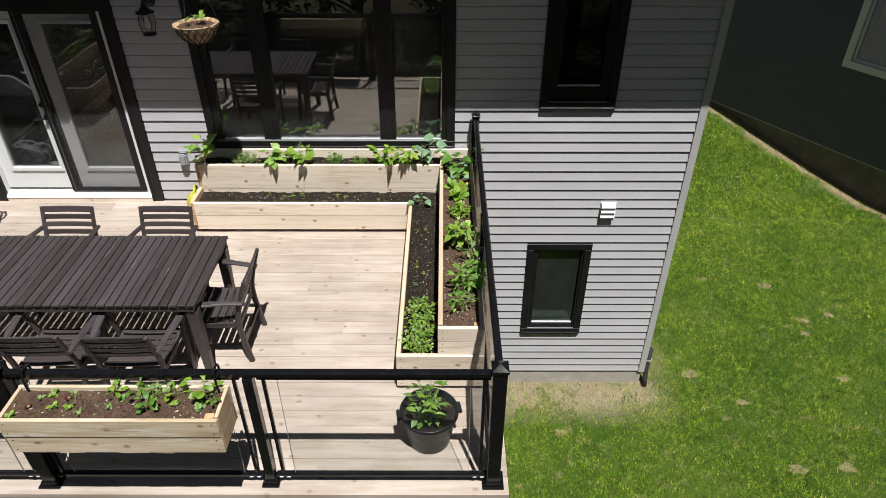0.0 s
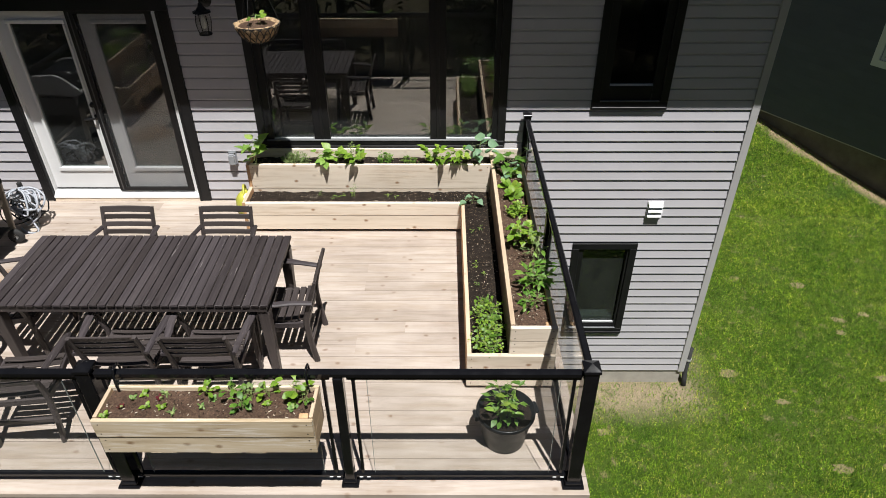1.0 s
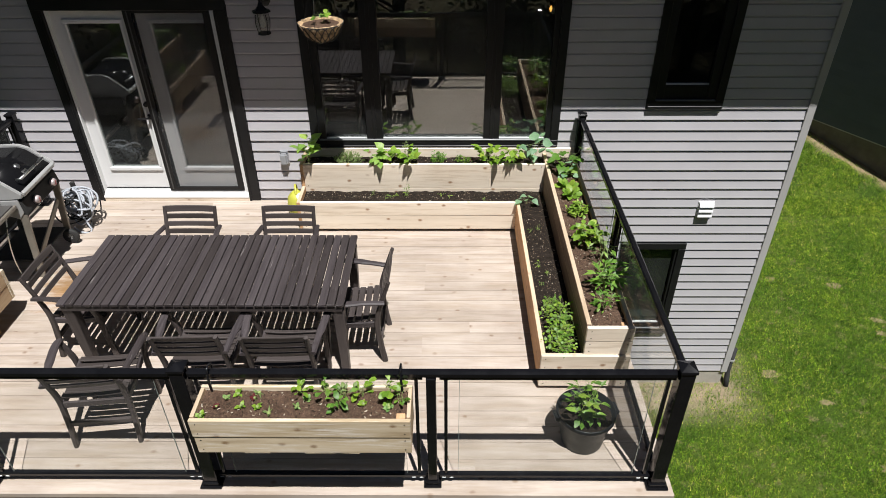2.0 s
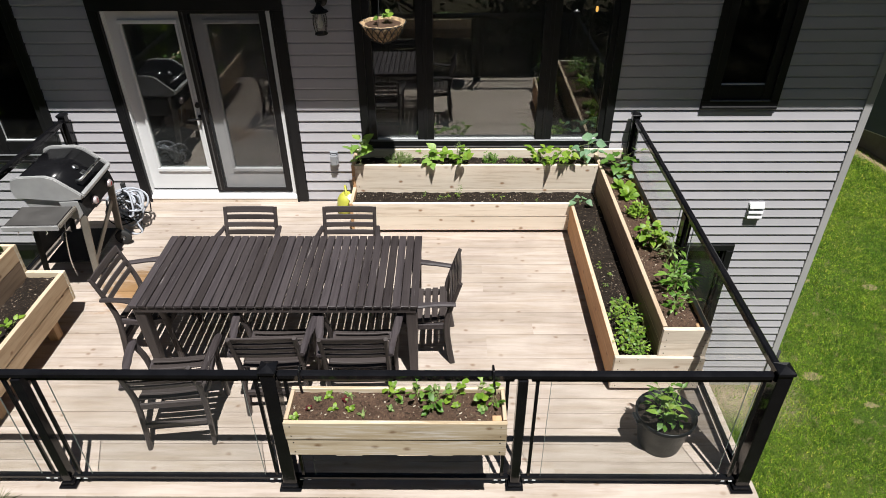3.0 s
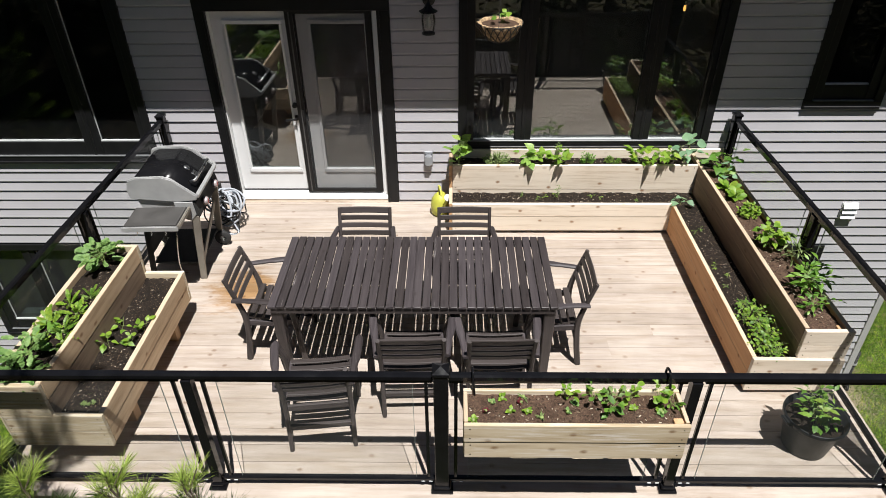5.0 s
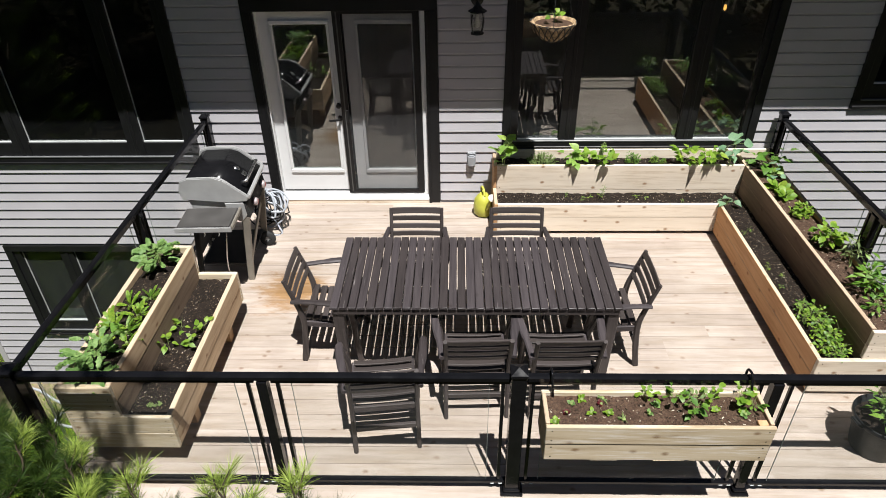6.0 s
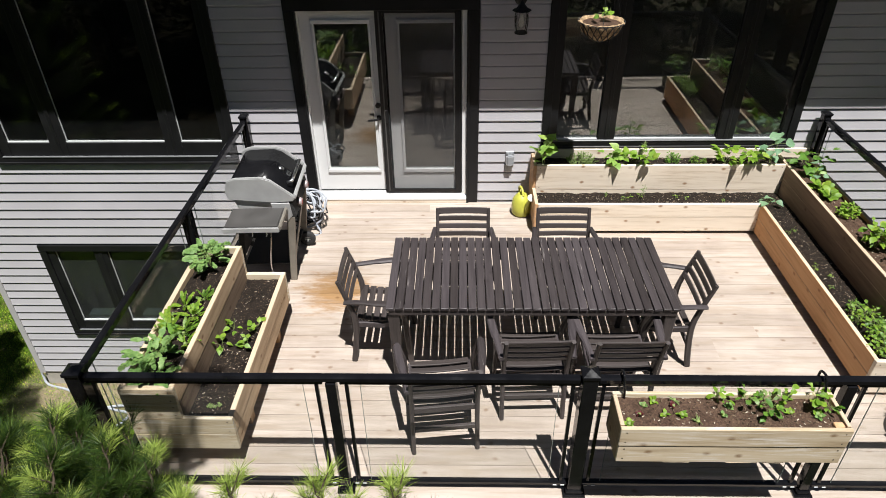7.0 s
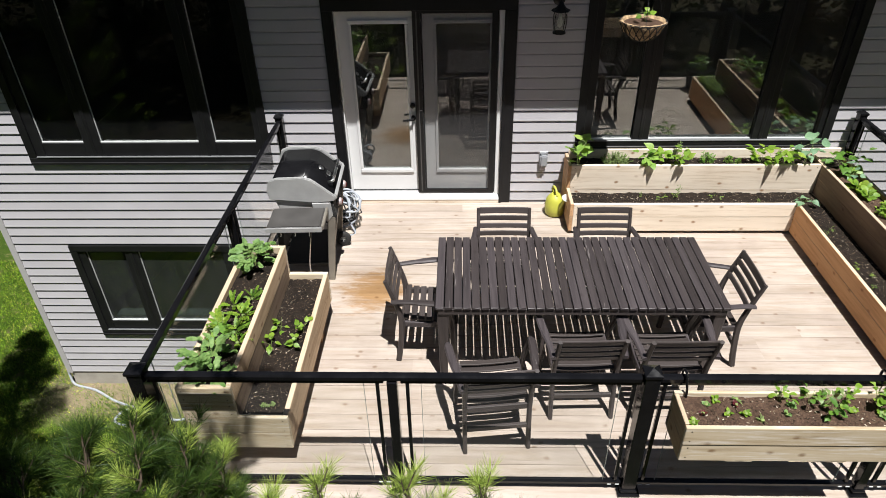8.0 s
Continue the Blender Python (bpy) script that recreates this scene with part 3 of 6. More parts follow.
def lap_mesh(length):
    key = round(length, 3)
    if key not in LAP:
        # section (y out of the wall is negative, z): drip edge, face, nailing step
        sec = [(0.0, COURSE - 0.015), (-0.0070, COURSE - 0.015), (-0.0095, COURSE - 0.018), (-0.0130, 0.070), (-0.0175, 0.030), (-0.0205, 0.012), (-0.0205, 0.006), (-0.0180, 0.0), (0.0, 0.0)]
        verts = [(sx * length / 2, y, z) for sx in (-1, 1) for y, z in sec]
        n = len(sec)
        faces = [(i, (i + 1) % n, n + (i + 1) % n, n + i) for i in range(n)] + [tuple(range(n))[::-1], tuple(range(n, 2 * n))]
        me = bpy.data.meshes.new("siding_board")
        me.from_pydata(verts, [], faces)
        me.materials.append(SIDING)
        LAP[key] = me
    return LAP[key]


def build_siding():
    rng = random.Random(4)
    z = Z_SIDING + 0.002
    while z < Z_EAVE - 0.05:
        cuts = [(X_LEFT + 0.06, X_RIGHT - 0.07)]
        for h in OPENINGS:
            if h[2] - 0.01 < z + COURSE * 0.5 < h[3] + 0.005:
                nxt = []
                for a, b in cuts:
                    if h[1] <= a or h[0] >= b:
                        nxt.append((a, b))
                    else:
                        if h[0] > a:
                            nxt.append((a, h[0]))
                        if h[1] < b:
                            nxt.append((h[1], b))
                cuts = nxt
        for a, b in cuts:
            if b - a > 0.02:
                ob = new("siding_board", lap_mesh(b - a))
                ob.parent = wall_front
                ob.location = ((a + b) / 2, WALL - rng.uniform(0.0002, 0.0014), z)
        z += COURSE


build_siding()
for name, xa, xb in (("corner_trim_1", X_RIGHT - 0.072, X_RIGHT + 0.012), ("corner_trim_2", X_LEFT - 0.012, X_LEFT + 0.062)):
    bm = box(xa, xb, WALL - 0.032, WALL - 0.001, Z_SIDING - 0.01, Z_EAVE, 0.004)
    tagged(part(name, bm, TRIM_GREY), "grey vinyl corner post", "trim", kind="structure")


# ---- windows ----
SILL_HIGHLIGHT = plain("sill_highlight_grey", (0.13, 0.135, 0.14), 0.4, 0, 0.15, 8.0, 100.0, 0.03)


def window(index, hole, panes, z_glass, label, top=None):
    x0, x1, z0, z1 = hole
    zt = top or z1 - 0.13
    win = thing("window_%d" % index, ((x0 + x1) / 2, WALL, z0), label, "window", kind="structure")
    # outer casing, four boards butted
    c = 0.085
    part("casing", box(x0, x1, WALL - 0.034, WALL + 0.03, z0, z0 + c, 0.004), BLACK, win)
    part("casing", box(x0, x1, WALL - 0.034, WALL + 0.03, z1 - c, z1, 0.004), BLACK, win)
    part("casing", box(x0, x0 + c, WALL - 0.033, WALL + 0.03, z0 + c, z1 - c, 0.004), BLACK, win)
    part("casing", box(x1 - c, x1, WALL - 0.033, WALL + 0.03, z0 + c, z1 - c, 0.004), BLACK, win)
    part("window_sill", box(x0 + 0.01, x1 - 0.01, WALL - 0.05, WALL - 0.0345, z0 + 0.005, z0 + 0.035, 0.004), BLACK, win)
    # added grey strip in place of the sun's highlight on the black casing
    part("sill_strip", box(x0 + c + 0.004, x1 - c - 0.004, WALL - 0.040, WALL - 0.015, z0 + c + 0.0005, z0 + c + 0.014, 0.003), SILL_HIGHLIGHT, win)
    # frame members between the lights
    edges = [x0 + c] + [e for p in panes for e in p] + [x1 - c]
    for a, b in zip(edges[::2], edges[1::2]):
        part("mullion", box(a, b, WALL - 0.014, WALL + 0.06, z0 + c, z1 - c, 0.003), BLACK, win)
        if 0.05 < b - a < 0.3 and a > x0 + c + 0.01 and b < x1 - c - 0.01:
            part("mullion_cover", box((a + b) / 2 - 0.02, (a + b) / 2 + 0.02, WALL - 0.022, WALL - 0.0145, z0 + c, z1 - c, 0.003), BLACK, win)
    for a, b in panes:
        part("sash", box(a, b, WALL - 0.006, WALL + 0.05, z0 + c, z_glass, 0.003), BLACK, win)
        part("sash", box(a, b, WALL - 0.006, WALL + 0.05, zt, z1 - c, 0.003), BLACK, win)
        part("glazing_strip", box(a, b, WALL + 0.004, WALL + 0.028, z_glass + 0.0005, z_glass + 0.016, 0.002), SILVER, win, "pale aluminium strip under the glass")
        # pale on left edges only: the light they catch is put into the colour
        if x1 < -4:
            part("glazing_strip", box(a, a + 0.007, WALL + 0.012, WALL + 0.028, z_glass + 0.0165, zt, 0.002), SILVER, win, "pale strip painted for light caught on the pane's left edge")
        part("pane", box(a, b, WALL + 0.030, WALL + 0.036, z_glass, zt), PANE_LOW if z0 < 0 else (PANE if index == 1 else PANE_DARK), win, "dark reflecting glass")
    return win


window(1, WIN_BIG, [(-2.180, -1.742), (-1.572, -0.497), (-0.330, 0.158)], 0.745, "black-framed three-light picture window above the planter")
window(2, WIN_SIDE, [(1.344, 1.789)], 1.345, "narrow black-framed upright window in the siding")
window(3, WIN_LOW, [(1.325, 1.850)], -1.86, "black-framed basement window low in the siding", -0.70)
window(4, WIN_LEFT, [(-8.105, -7.637), (-7.457, -6.374), (-6.198, -5.752)], 0.735, "large black-framed three-light window in grey siding")
window(5, WIN_LEFT_LOW, [(-8.100, -7.620), (-7.459, -6.42)], -1.80, "black-framed sliding basement window", -0.70)
for xa, xb in ((1.34, 1.84), (-8.05, -7.56), (-7.34, -6.45)):
    tagged(part("trim", box(xa, xb, WALL + 0.06, WALL + 0.19, -1.875 if xa > 0 else -1.82, -1.795 if xa > 0 else -1.745, 0.004), WHITE), "white painted inner sill behind the glass", "sill", kind="structure")


# ---- patio door ----
def build_door():
    d = thing("door_1", (-3.95, WALL, 0.0), "white double patio door with black trim and insect screen", "door", kind="structure")
    part("casing", box(-4.885, -4.775, WALL - 0.036, WALL + 0.03, 0.0, 2.105, 0.004), BLACK, d)
    part("casing", box(-3.125, -3.005, WALL - 0.036, WALL + 0.03, 0.0, 2.105, 0.004), BLACK, d)
    part("casing", box(-4.885, -3.005, WALL - 0.036, WALL + 0.03, 2.105, 2.26, 0.004), BLACK, d)
    part("casing_lip", box(-4.80, -4.774, WALL - 0.046, WALL - 0.0365, 0.0, 2.105, 0.003), BLACK, d)
    part("casing_lip", box(-3.126, -3.10, WALL - 0.046, WALL - 0.0365, 0.0, 2.105, 0.003), BLACK, d)
    part("jamb", box(-4.775, -4.762, WALL - 0.005, WALL + 0.15, 0.05, 2.105, 0.003), WHITE, d)
    part("jamb", box(-3.175, -3.125, WALL - 0.005, WALL + 0.15, 0.05, 2.105, 0.003), WHITE, d)
    # sloping sill, its nose out over the deck
    part("threshold", prism([(WALL - 0.044, 0.042), (WALL - 0.050, 0.047), (WALL - 0.046, 0.060), (WALL + 0.03, 0.112), (WALL + 0.15, 0.116), (WALL + 0.15, 0.042)], -4.773, -3.127), WHITE, d, "white sun-lit door sill")
    part("sill_support", box(-4.773, -3.127, WALL - 0.043, WALL + 0.05, 0.0005, 0.0415, 0.002), CEDAR_X, d, "tan wood strip under the sill")
    for a, b in ((-4.760, -4.022), (-3.925, -3.178)):
        g0, g1 = (a + 0.134, b - 0.070) if a < -4 else (a + 0.134, b - 0.080)
        slab = part("door_leaf", wall_mesh(a, b, 0.128, 2.098, WALL + 0.05, WALL + 0.095, [(g0, g1, 0.388, 1.966)]), WHITE, d)
        for x0, x1, z0, z1 in ((g0 - 0.027, g1 + 0.027, 0.345, 0.390), (g0 - 0.027, g1 + 0.027, 1.964, 2.006), (g0 - 0.027, g0 + 0.003, 0.3905, 1.9635), (g1 - 0.003, g1 + 0.027, 0.3905, 1.9635)):
            part("glazing_bead", box(x0, x1, WALL + 0.034, WALL + 0.0495, z0, z1, 0.006), WHITE, slab)
        part("pane", box(g0, g1, WALL + 0.066, WALL + 0.072, 0.388, 1.966), PANE, slab, "dark reflecting glass")
    part("sweep", box(-4.760, -4.022, WALL + 0.04, WALL + 0.06, 0.117, 0.1275, 0.002), BLACK, d)
    part("astragal", box(-4.020, -3.927, WALL + 0.03, WALL + 0.10, 0.12, 2.098, 0.003), BLACK, d)
    part("door_handle", tube([(-4.052, WALL + 0.048, 0.985), (-4.052, WALL - 0.002, 0.985), (-4.10, WALL - 0.012, 0.985), (-4.155, WALL - 0.010, 0.98)], 0.012, 8), BLACK, d, "black lever handle")
    part("rosette", turned(lathe([(0.0, 0.016), (0.028, 0.013), (0.032, 0.0), (0.0, 0.0)], 16), pose(-4.052, WALL + 0.0495, 0.985, 90)), BLACK, d)
    part("lock_knob", turned(lathe([(0.0, 0.03), (0.024, 0.026), (0.031, 0.0), (0.0, 0.0)], 16), pose(-4.052, WALL + 0.0495, 1.125, 90)), BLACK, d)
    s = part("screen_frame", wall_mesh(-4.018, -3.182, 0.118, 2.097, WALL - 0.004, WALL + 0.018, [(-3.942, -3.245, 0.158, 2.072)]), BLACK, d, "black sliding screen frame")
    part("screen_mesh", box(-3.942, -3.245, WALL + 0.006, WALL + 0.008, 0.158, 2.072), SCREEN, s, "grey insect mesh")
    part("frame_rib", box(-3.985, -3.972, WALL - 0.008, WALL - 0.0045, 0.13, 2.09, 0.001), GRILL_TRIM, s)
    part("screen_pull", box(-3.972, -3.945, WALL - 0.02, WALL - 0.0045, 0.96, 1.10, 0.004), BLACK, s)


build_door()


# ---- deck railing ----
DECK_X0, DECK_X1, DECK_Y0 = -5.56, 0.62, 2.72
RY, RXR, RXL = 2.835, 0.515, -5.435


def post(parent, x, y, wide, top, capped):
    h = wide / 2
    p = part("post", box(x - h, x + h, y - h, y + h, 0.016, top, 0.004), GLOSS, parent)
    f = h + 0.028
    part("base_plate", box(x - f, x + f, y - f, y + f, 0.001, 0.016, 0.003), GLOSS, p)
    part("base_collar", box(x - h - 0.012, x + h + 0.012, y - h - 0.012, y + h + 0.012, 0.0165, 0.045, 0.005), GLOSS, p)
    if capped:
        bm = box(x - h - 0.007, x + h + 0.007, y - h - 0.007, y + h + 0.007, top + 0.0005, top + 0.022, 0.002)
        b = bmesh.new()
        q = [b.verts.new((x + i * (h + 0.005), y + j * (h + 0.005), top + 0.0225)) for i, j in ((-1, -1), (1, -1), (1, 1), (-1, 1))]
        tip = b.verts.new((x, y, top + 0.047))
        for i in range(4):
            b.faces.new((q[i], q[(i + 1) % 4], tip))
        part("cap", merge(bm, b), GLOSS, p)
    return p


def run(parent, a, b, z_top=1.045, ends=None):
    """One bay of railing from post centre a to post centre b (x, y), with rails, edge bars and a pane."""
    a, b = Vector((*a, 0)), Vector((*b, 0))
    d = (b - a).normalized()
    n = Vector((-d.y, d.x, 0))
    L = (b - a).length

    def bar(name, s0, s1, half, z0, z1, mat, bev, label=""):
        bm = box(s0, s1, -half, half, z0, z1, bev)
        m = Matrix(((d.x, n.x, 0, a.x), (d.y, n.y, 0, a.y), (0, 0, 1, 0), (0, 0, 0, 1)))
        return part(name, turned(bm, m), mat, parent, label)

    if ends:
        bar("top_rail", ends[0], ends[1], 0.024, z_top - 0.045, z_top, GLOSS, 0.010)
    bar("top_channel", 0.05, L - 0.05, 0.012, z_top - 0.068, z_top - 0.0455, GLOSS, 0.002)
    bar("bottom_rail", 0.042, L - 0.042, 0.019, 0.062, 0.094, GLOSS, 0.006)
    for s in (0.088, L - 0.088):
        bar("edge_bar", s - 0.0105, s + 0.0105, 0.010, 0.0945, z_top - 0.0685, GLOSS, 0.002)
    for s in (0.168, L - 0.168):
        bar("pane_edge", s - 0.0012, s + 0.0012, 0.0034, 0.0945, z_top - 0.0685, GLASS_EDGE, 0.0, "dark green cut edge of the glass")
    for s in (0.075, 0.125, L - 0.125, L - 0.075):
        bm = box(s - 0.012, s + 0.012, -0.0225, -0.0192, 0.066, 0.073)
        m = Matrix(((d.x, n.x, 0, a.x), (d.y, n.y, 0, a.y), (0, 0, 1, 0), (0, 0, 0, 1)))
        part("clip", turned(bm, m), WHITE, parent, "small white plastic clip")
    bar("pane", 0.17, L - 0.17, 0.003, 0.0945, z_top - 0.0685, RAIL_GLASS, 0.0, "clear safety glass")


XS = [RXL, -3.945, -2.455, -0.975, RXR]
rail_front = thing("deck_railing", (-2.46, RY, 0.0), "glossy black aluminium railing with clear glass panels", "railing", "deck railings")
for x in XS:
    big = x in (RXL, -2.455, RXR)
    post(rail_front, x, RY, 0.088 if big else 0.06, 1.058 if big else 0.999, big)
for a, b in zip(XS, XS[1:]):
    run(rail_front, (a, RY), (b, RY), ends=(0.045, (-2.455 if a == RXL else RXR) - a - 0.045) if a in (RXL, -2.455) else None)
for x, mids in ((RXR, [4.64]), (RXL, [4.69])):
    r = thing("deck_railing", (x, 4.65, 0.0), "glossy black aluminium side railing with glass panels", "railing", "deck railings")
    ys = [RY] + mids + [6.475]
    post(r, x, mids[0], 0.06, 0.999, False)
    post(r, x, 6.475, 0.075, 1.06, True)
    for a, b in zip(ys, ys[1:]):
        run(r, (x, a), (x, b), ends=(0.045, 6.475 - RY - 0.038) if a == RY else None)


# ---- planters ----
AGED = set()
screw_bm = turned(lathe([(0.0, 0.0012), (0.0042, 0.0008), (0.0048, -0.0006), (0.0, -0.0006)], 8), pose(0, 0, 0, 90))
SCREW = bpy.data.meshes.new("screw")
screw_bm.to_mesh(SCREW)
screw_bm.free()
SCREW.materials.append(plain("dark_screw", (0.05, 0.04, 0.03), 0.5, 0.6))


def plank(parent, x0, x1, y0, y1, z0, z1, rng, name="board", mat=None):
    dx, dy, dz = x1 - x0, y1 - y0, z1 - z0
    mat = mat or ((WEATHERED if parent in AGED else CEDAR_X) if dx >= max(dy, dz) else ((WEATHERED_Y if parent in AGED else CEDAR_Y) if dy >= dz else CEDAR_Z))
    cx, cy, cz = (x0 + x1) / 2, (y0 + y1) / 2, (z0 + z1) / 2
    bm = box(-dx / 2, dx / 2, -dy / 2, dy / 2, -dz / 2, dz / 2, 0.0035)
    jitter = 0.0012
    for v in bm.verts:
        v.co += Vector((rng.uniform(-1, 1), rng.uniform(-1, 1), rng.uniform(-1, 1))) * jitter
    bm.normal_update()
    # upward faces of boards along y take the lighter, sunlit tone
    sunlit_top = dy > dx and mat is not CEDAR_Z
    if sunlit_top:
        for f in bm.faces:
            f.material_index = 1 if f.normal.z > 0.6 else 0
    me = bpy.data.meshes.new(name)
    bm.to_mesh(me)
    bm.free()
    ob = link_mesh(name, me, mat, parent)
    if sunlit_top:
        me.materials.append(SUNLIT_TOP_Y)
    ob.location = Vector((cx, cy, cz)) - ORIGIN[parent]
    if dx > 0.3 and dz > 0.1 and name == "board":
        for sx in (x0 + 0.035, x1 - 0.035):
            for sz in (z0 + 0.03, z1 - 0.03):
                s = new("screw", SCREW)
                s.parent = ob
                s.location = (sx - cx, -dy / 2 - 0.0004, sz - cz)
    return ob


def soil_bed(parent, x0, x1, y0, y1, z, mat, seed, lumps=0.012):
    rng = random.Random(seed)
    nx, ny = max(4, int((x1 - x0) / 0.03)), max(4, int((y1 - y0) / 0.03))
    o = ORIGIN[parent]
    verts, faces = [], []
    for j in range(ny + 1):
        for i in range(nx + 1):
            x, y = x0 + (x1 - x0) * i / nx, y0 + (y1 - y0) * j / ny
            h = noise.noise((x * 5, y * 5, seed)) * lumps + noise.noise((x * 19, y * 19, seed + 3)) * lumps * 0.8 + rng.uniform(-1, 1) * 0.004
            verts.append((x - o.x, y - o.y, z + h - o.z))
    for j in range(ny):
        for i in range(nx):
            a = j * (nx + 1) + i
            faces.append((a, a + 1, a + nx + 2, a + nx + 1))
    raw("soil", verts, faces, mat, parent, "dark crumbly soil with bark flecks", True)
    # loose chips of bark and perlite
    cv, cf = [], []
    for k in range(int((x1 - x0) * (y1 - y0) * 1500)):
        x, y = rng.uniform(x0 + 0.01, x1 - 0.01), rng.uniform(y0 + 0.01, y1 - 0.01)
        s, w, t = rng.uniform(0.003, 0.009), rng.uniform(0.0012, 0.003), rng.uniform(0, 6.28)
        h = z + noise.noise((x * 5, y * 5, seed)) * lumps + noise.noise((x * 19, y * 19, seed + 3)) * lumps * 0.8 + 0.004
        c, q = math.cos(t), math.sin(t)
        base = len(cv)
        up = rng.uniform(-0.003, 0.004)
        for u, v2, zz in ((-s, -w, 0), (s, -w, up), (s, w, up + 0.002), (-s, w, 0.003)):
            cv.append((x + u * c - v2 * q - o.x, y + u * q + v2 * c - o.y, h + zz - o.z))
        cf.append((base, base + 1, base + 2, base + 3))
    raw("bark_litter", cv, cf, CHIPS, parent, "pale bark chips and perlite", kind="stuff")


def chip_mat():
    m, nt, b = mat_base("bark_chips", 0.9, spec=0.2)
    g = nt.nodes.new("ShaderNodeNewGeometry")
    col = ramp(nt, g.outputs["Random Per Island"], [(0.0, (0.02, 0.014, 0.010)), (0.45, (0.07, 0.047, 0.031)), (0.75, (0.16, 0.115, 0.075)), (1.0, (0.50, 0.44, 0.36))])
    nt.links.new(col, b.inputs["Base Color"])
    return m


CHIPS = chip_mat()
T = 0.036


def back_planter():
    rng = random.Random(11)
    p = thing("tiered_planter", (-1.3, 6.2, 0.0), "two-tier cedar planter box under the picture window", "planter", "cedar planters")
    xa, xb = -2.40, 0.138
    # lower front, two boards
    plank(p, xa, -0.177 + T, 5.89, 5.89 + T, 0.205, 0.354, rng)
    plank(p, xa, -0.177 + T, 5.892, 5.892 + T, 0.035, 0.2035, rng)
    # upper front, one wide board over a low one
    plank(p, xa, xb, 6.23, 6.23 + T, 0.332, 0.617, rng)
    plank(p, xa, xb, 6.232, 6.232 + T, 0.270, 0.3305, rng)
    # back boards
    plank(p, xa, 0.49, 6.495, 6.495 + T, 0.50, 0.668, rng)
    plank(p, xa, 0.49, 6.497, 6.497 + T, 0.075, 0.4985, rng)
    # end boards, stepped
    plank(p, xa - T, xa - 0.0005, 5.895, 6.53, 0.205, 0.354, rng)
    plank(p, xa - T, xa - 0.0005, 5.895, 6.53, 0.035, 0.2035, rng)
    plank(p, xa - T, xa - 0.0005, 6.235, 6.53, 0.3555, 0.485, rng)
    plank(p, xa - T, xa - 0.0005, 6.235, 6.53, 0.4865, 0.617, rng)
    # floor board and feet
    plank(p, xa, -0.18, 5.93, 6.49, 0.045, 0.065, rng, "base_board")
    for x in (-2.3, -1.3, -0.35):
        plank(p, x - 0.045, x + 0.045, 5.99, 6.42, 0.0005, 0.034, rng, "foot")
    soil_bed(p, xa, 0.12, 5.92, 6.235, 0.292, SOIL, 3)
    soil_bed(p, xa, 0.49, 6.262, 6.497, 0.570, SOIL, 5)


def side_planter():
    rng = random.Random(12)
    p = thing("tiered_planter", (0.16, 4.7, 0.0), "two-tier cedar planter box along the side railing", "planter", "cedar planters")
    ya, yb = 3.665, 5.889
    plank(p, -0.177, -0.177 + T, ya + T + 0.001, yb, 0.205, 0.354, rng, mat=BOUNCE_Y)
    plank(p, -0.175, -0.175 + T, ya + T + 0.001, yb, 0.035, 0.2035, rng, mat=BOUNCE_Y)
    plank(p, 0.14, 0.14 + T, ya + T + 0.021, 6.494, 0.468, 0.617, rng, mat=SHADED_Y)
    plank(p, 0.142, 0.142 + T, ya + T + 0.021, 6.494, 0.285, 0.4665, rng, mat=SHADED_Y)
    plank(p, 0.452, 0.452 + T, ya + T + 0.021, 6.494, 0.40, 0.60, rng)
    plank(p, 0.454, 0.454 + T, ya + T + 0.021, 6.494, 0.075, 0.3985, rng)
    # front boards
    plank(p, -0.177, 0.49, ya, ya + T, 0.205, 0.354, rng)
    plank(p, -0.177, 0.49, ya + 0.002, ya + 0.002 + T, 0.035, 0.2035, rng)
    plank(p, 0.14, 0.49, ya + 0.018, ya + 0.018 + T, 0.486, 0.613, rng)
    plank(p, 0.14, 0.49, ya + 0.020, ya + 0.020 + T, 0.3555, 0.4845, rng)
    for y in (3.76, 5.9):
        plank(p, 0.41, 0.4515, y, y + 0.045, 0.40, 0.575, rng, "corner_block")
    plank(p, -0.14, 0.45, ya + 0.05, yb, 0.045, 0.065, rng, "base_board")
    for y in (3.85, 4.8, 5.75):
        plank(p, -0.08, 0.42, y - 0.045, y + 0.045, 0.0005, 0.034, rng, "foot")
    soil_bed(p, -0.142, 0.143, ya + 0.03, 5.95, 0.292, SOIL, 7)
    soil_bed(p, 0.175, 0.453, ya + 0.05, 6.26, 0.560, SOIL_BROWN, 9)


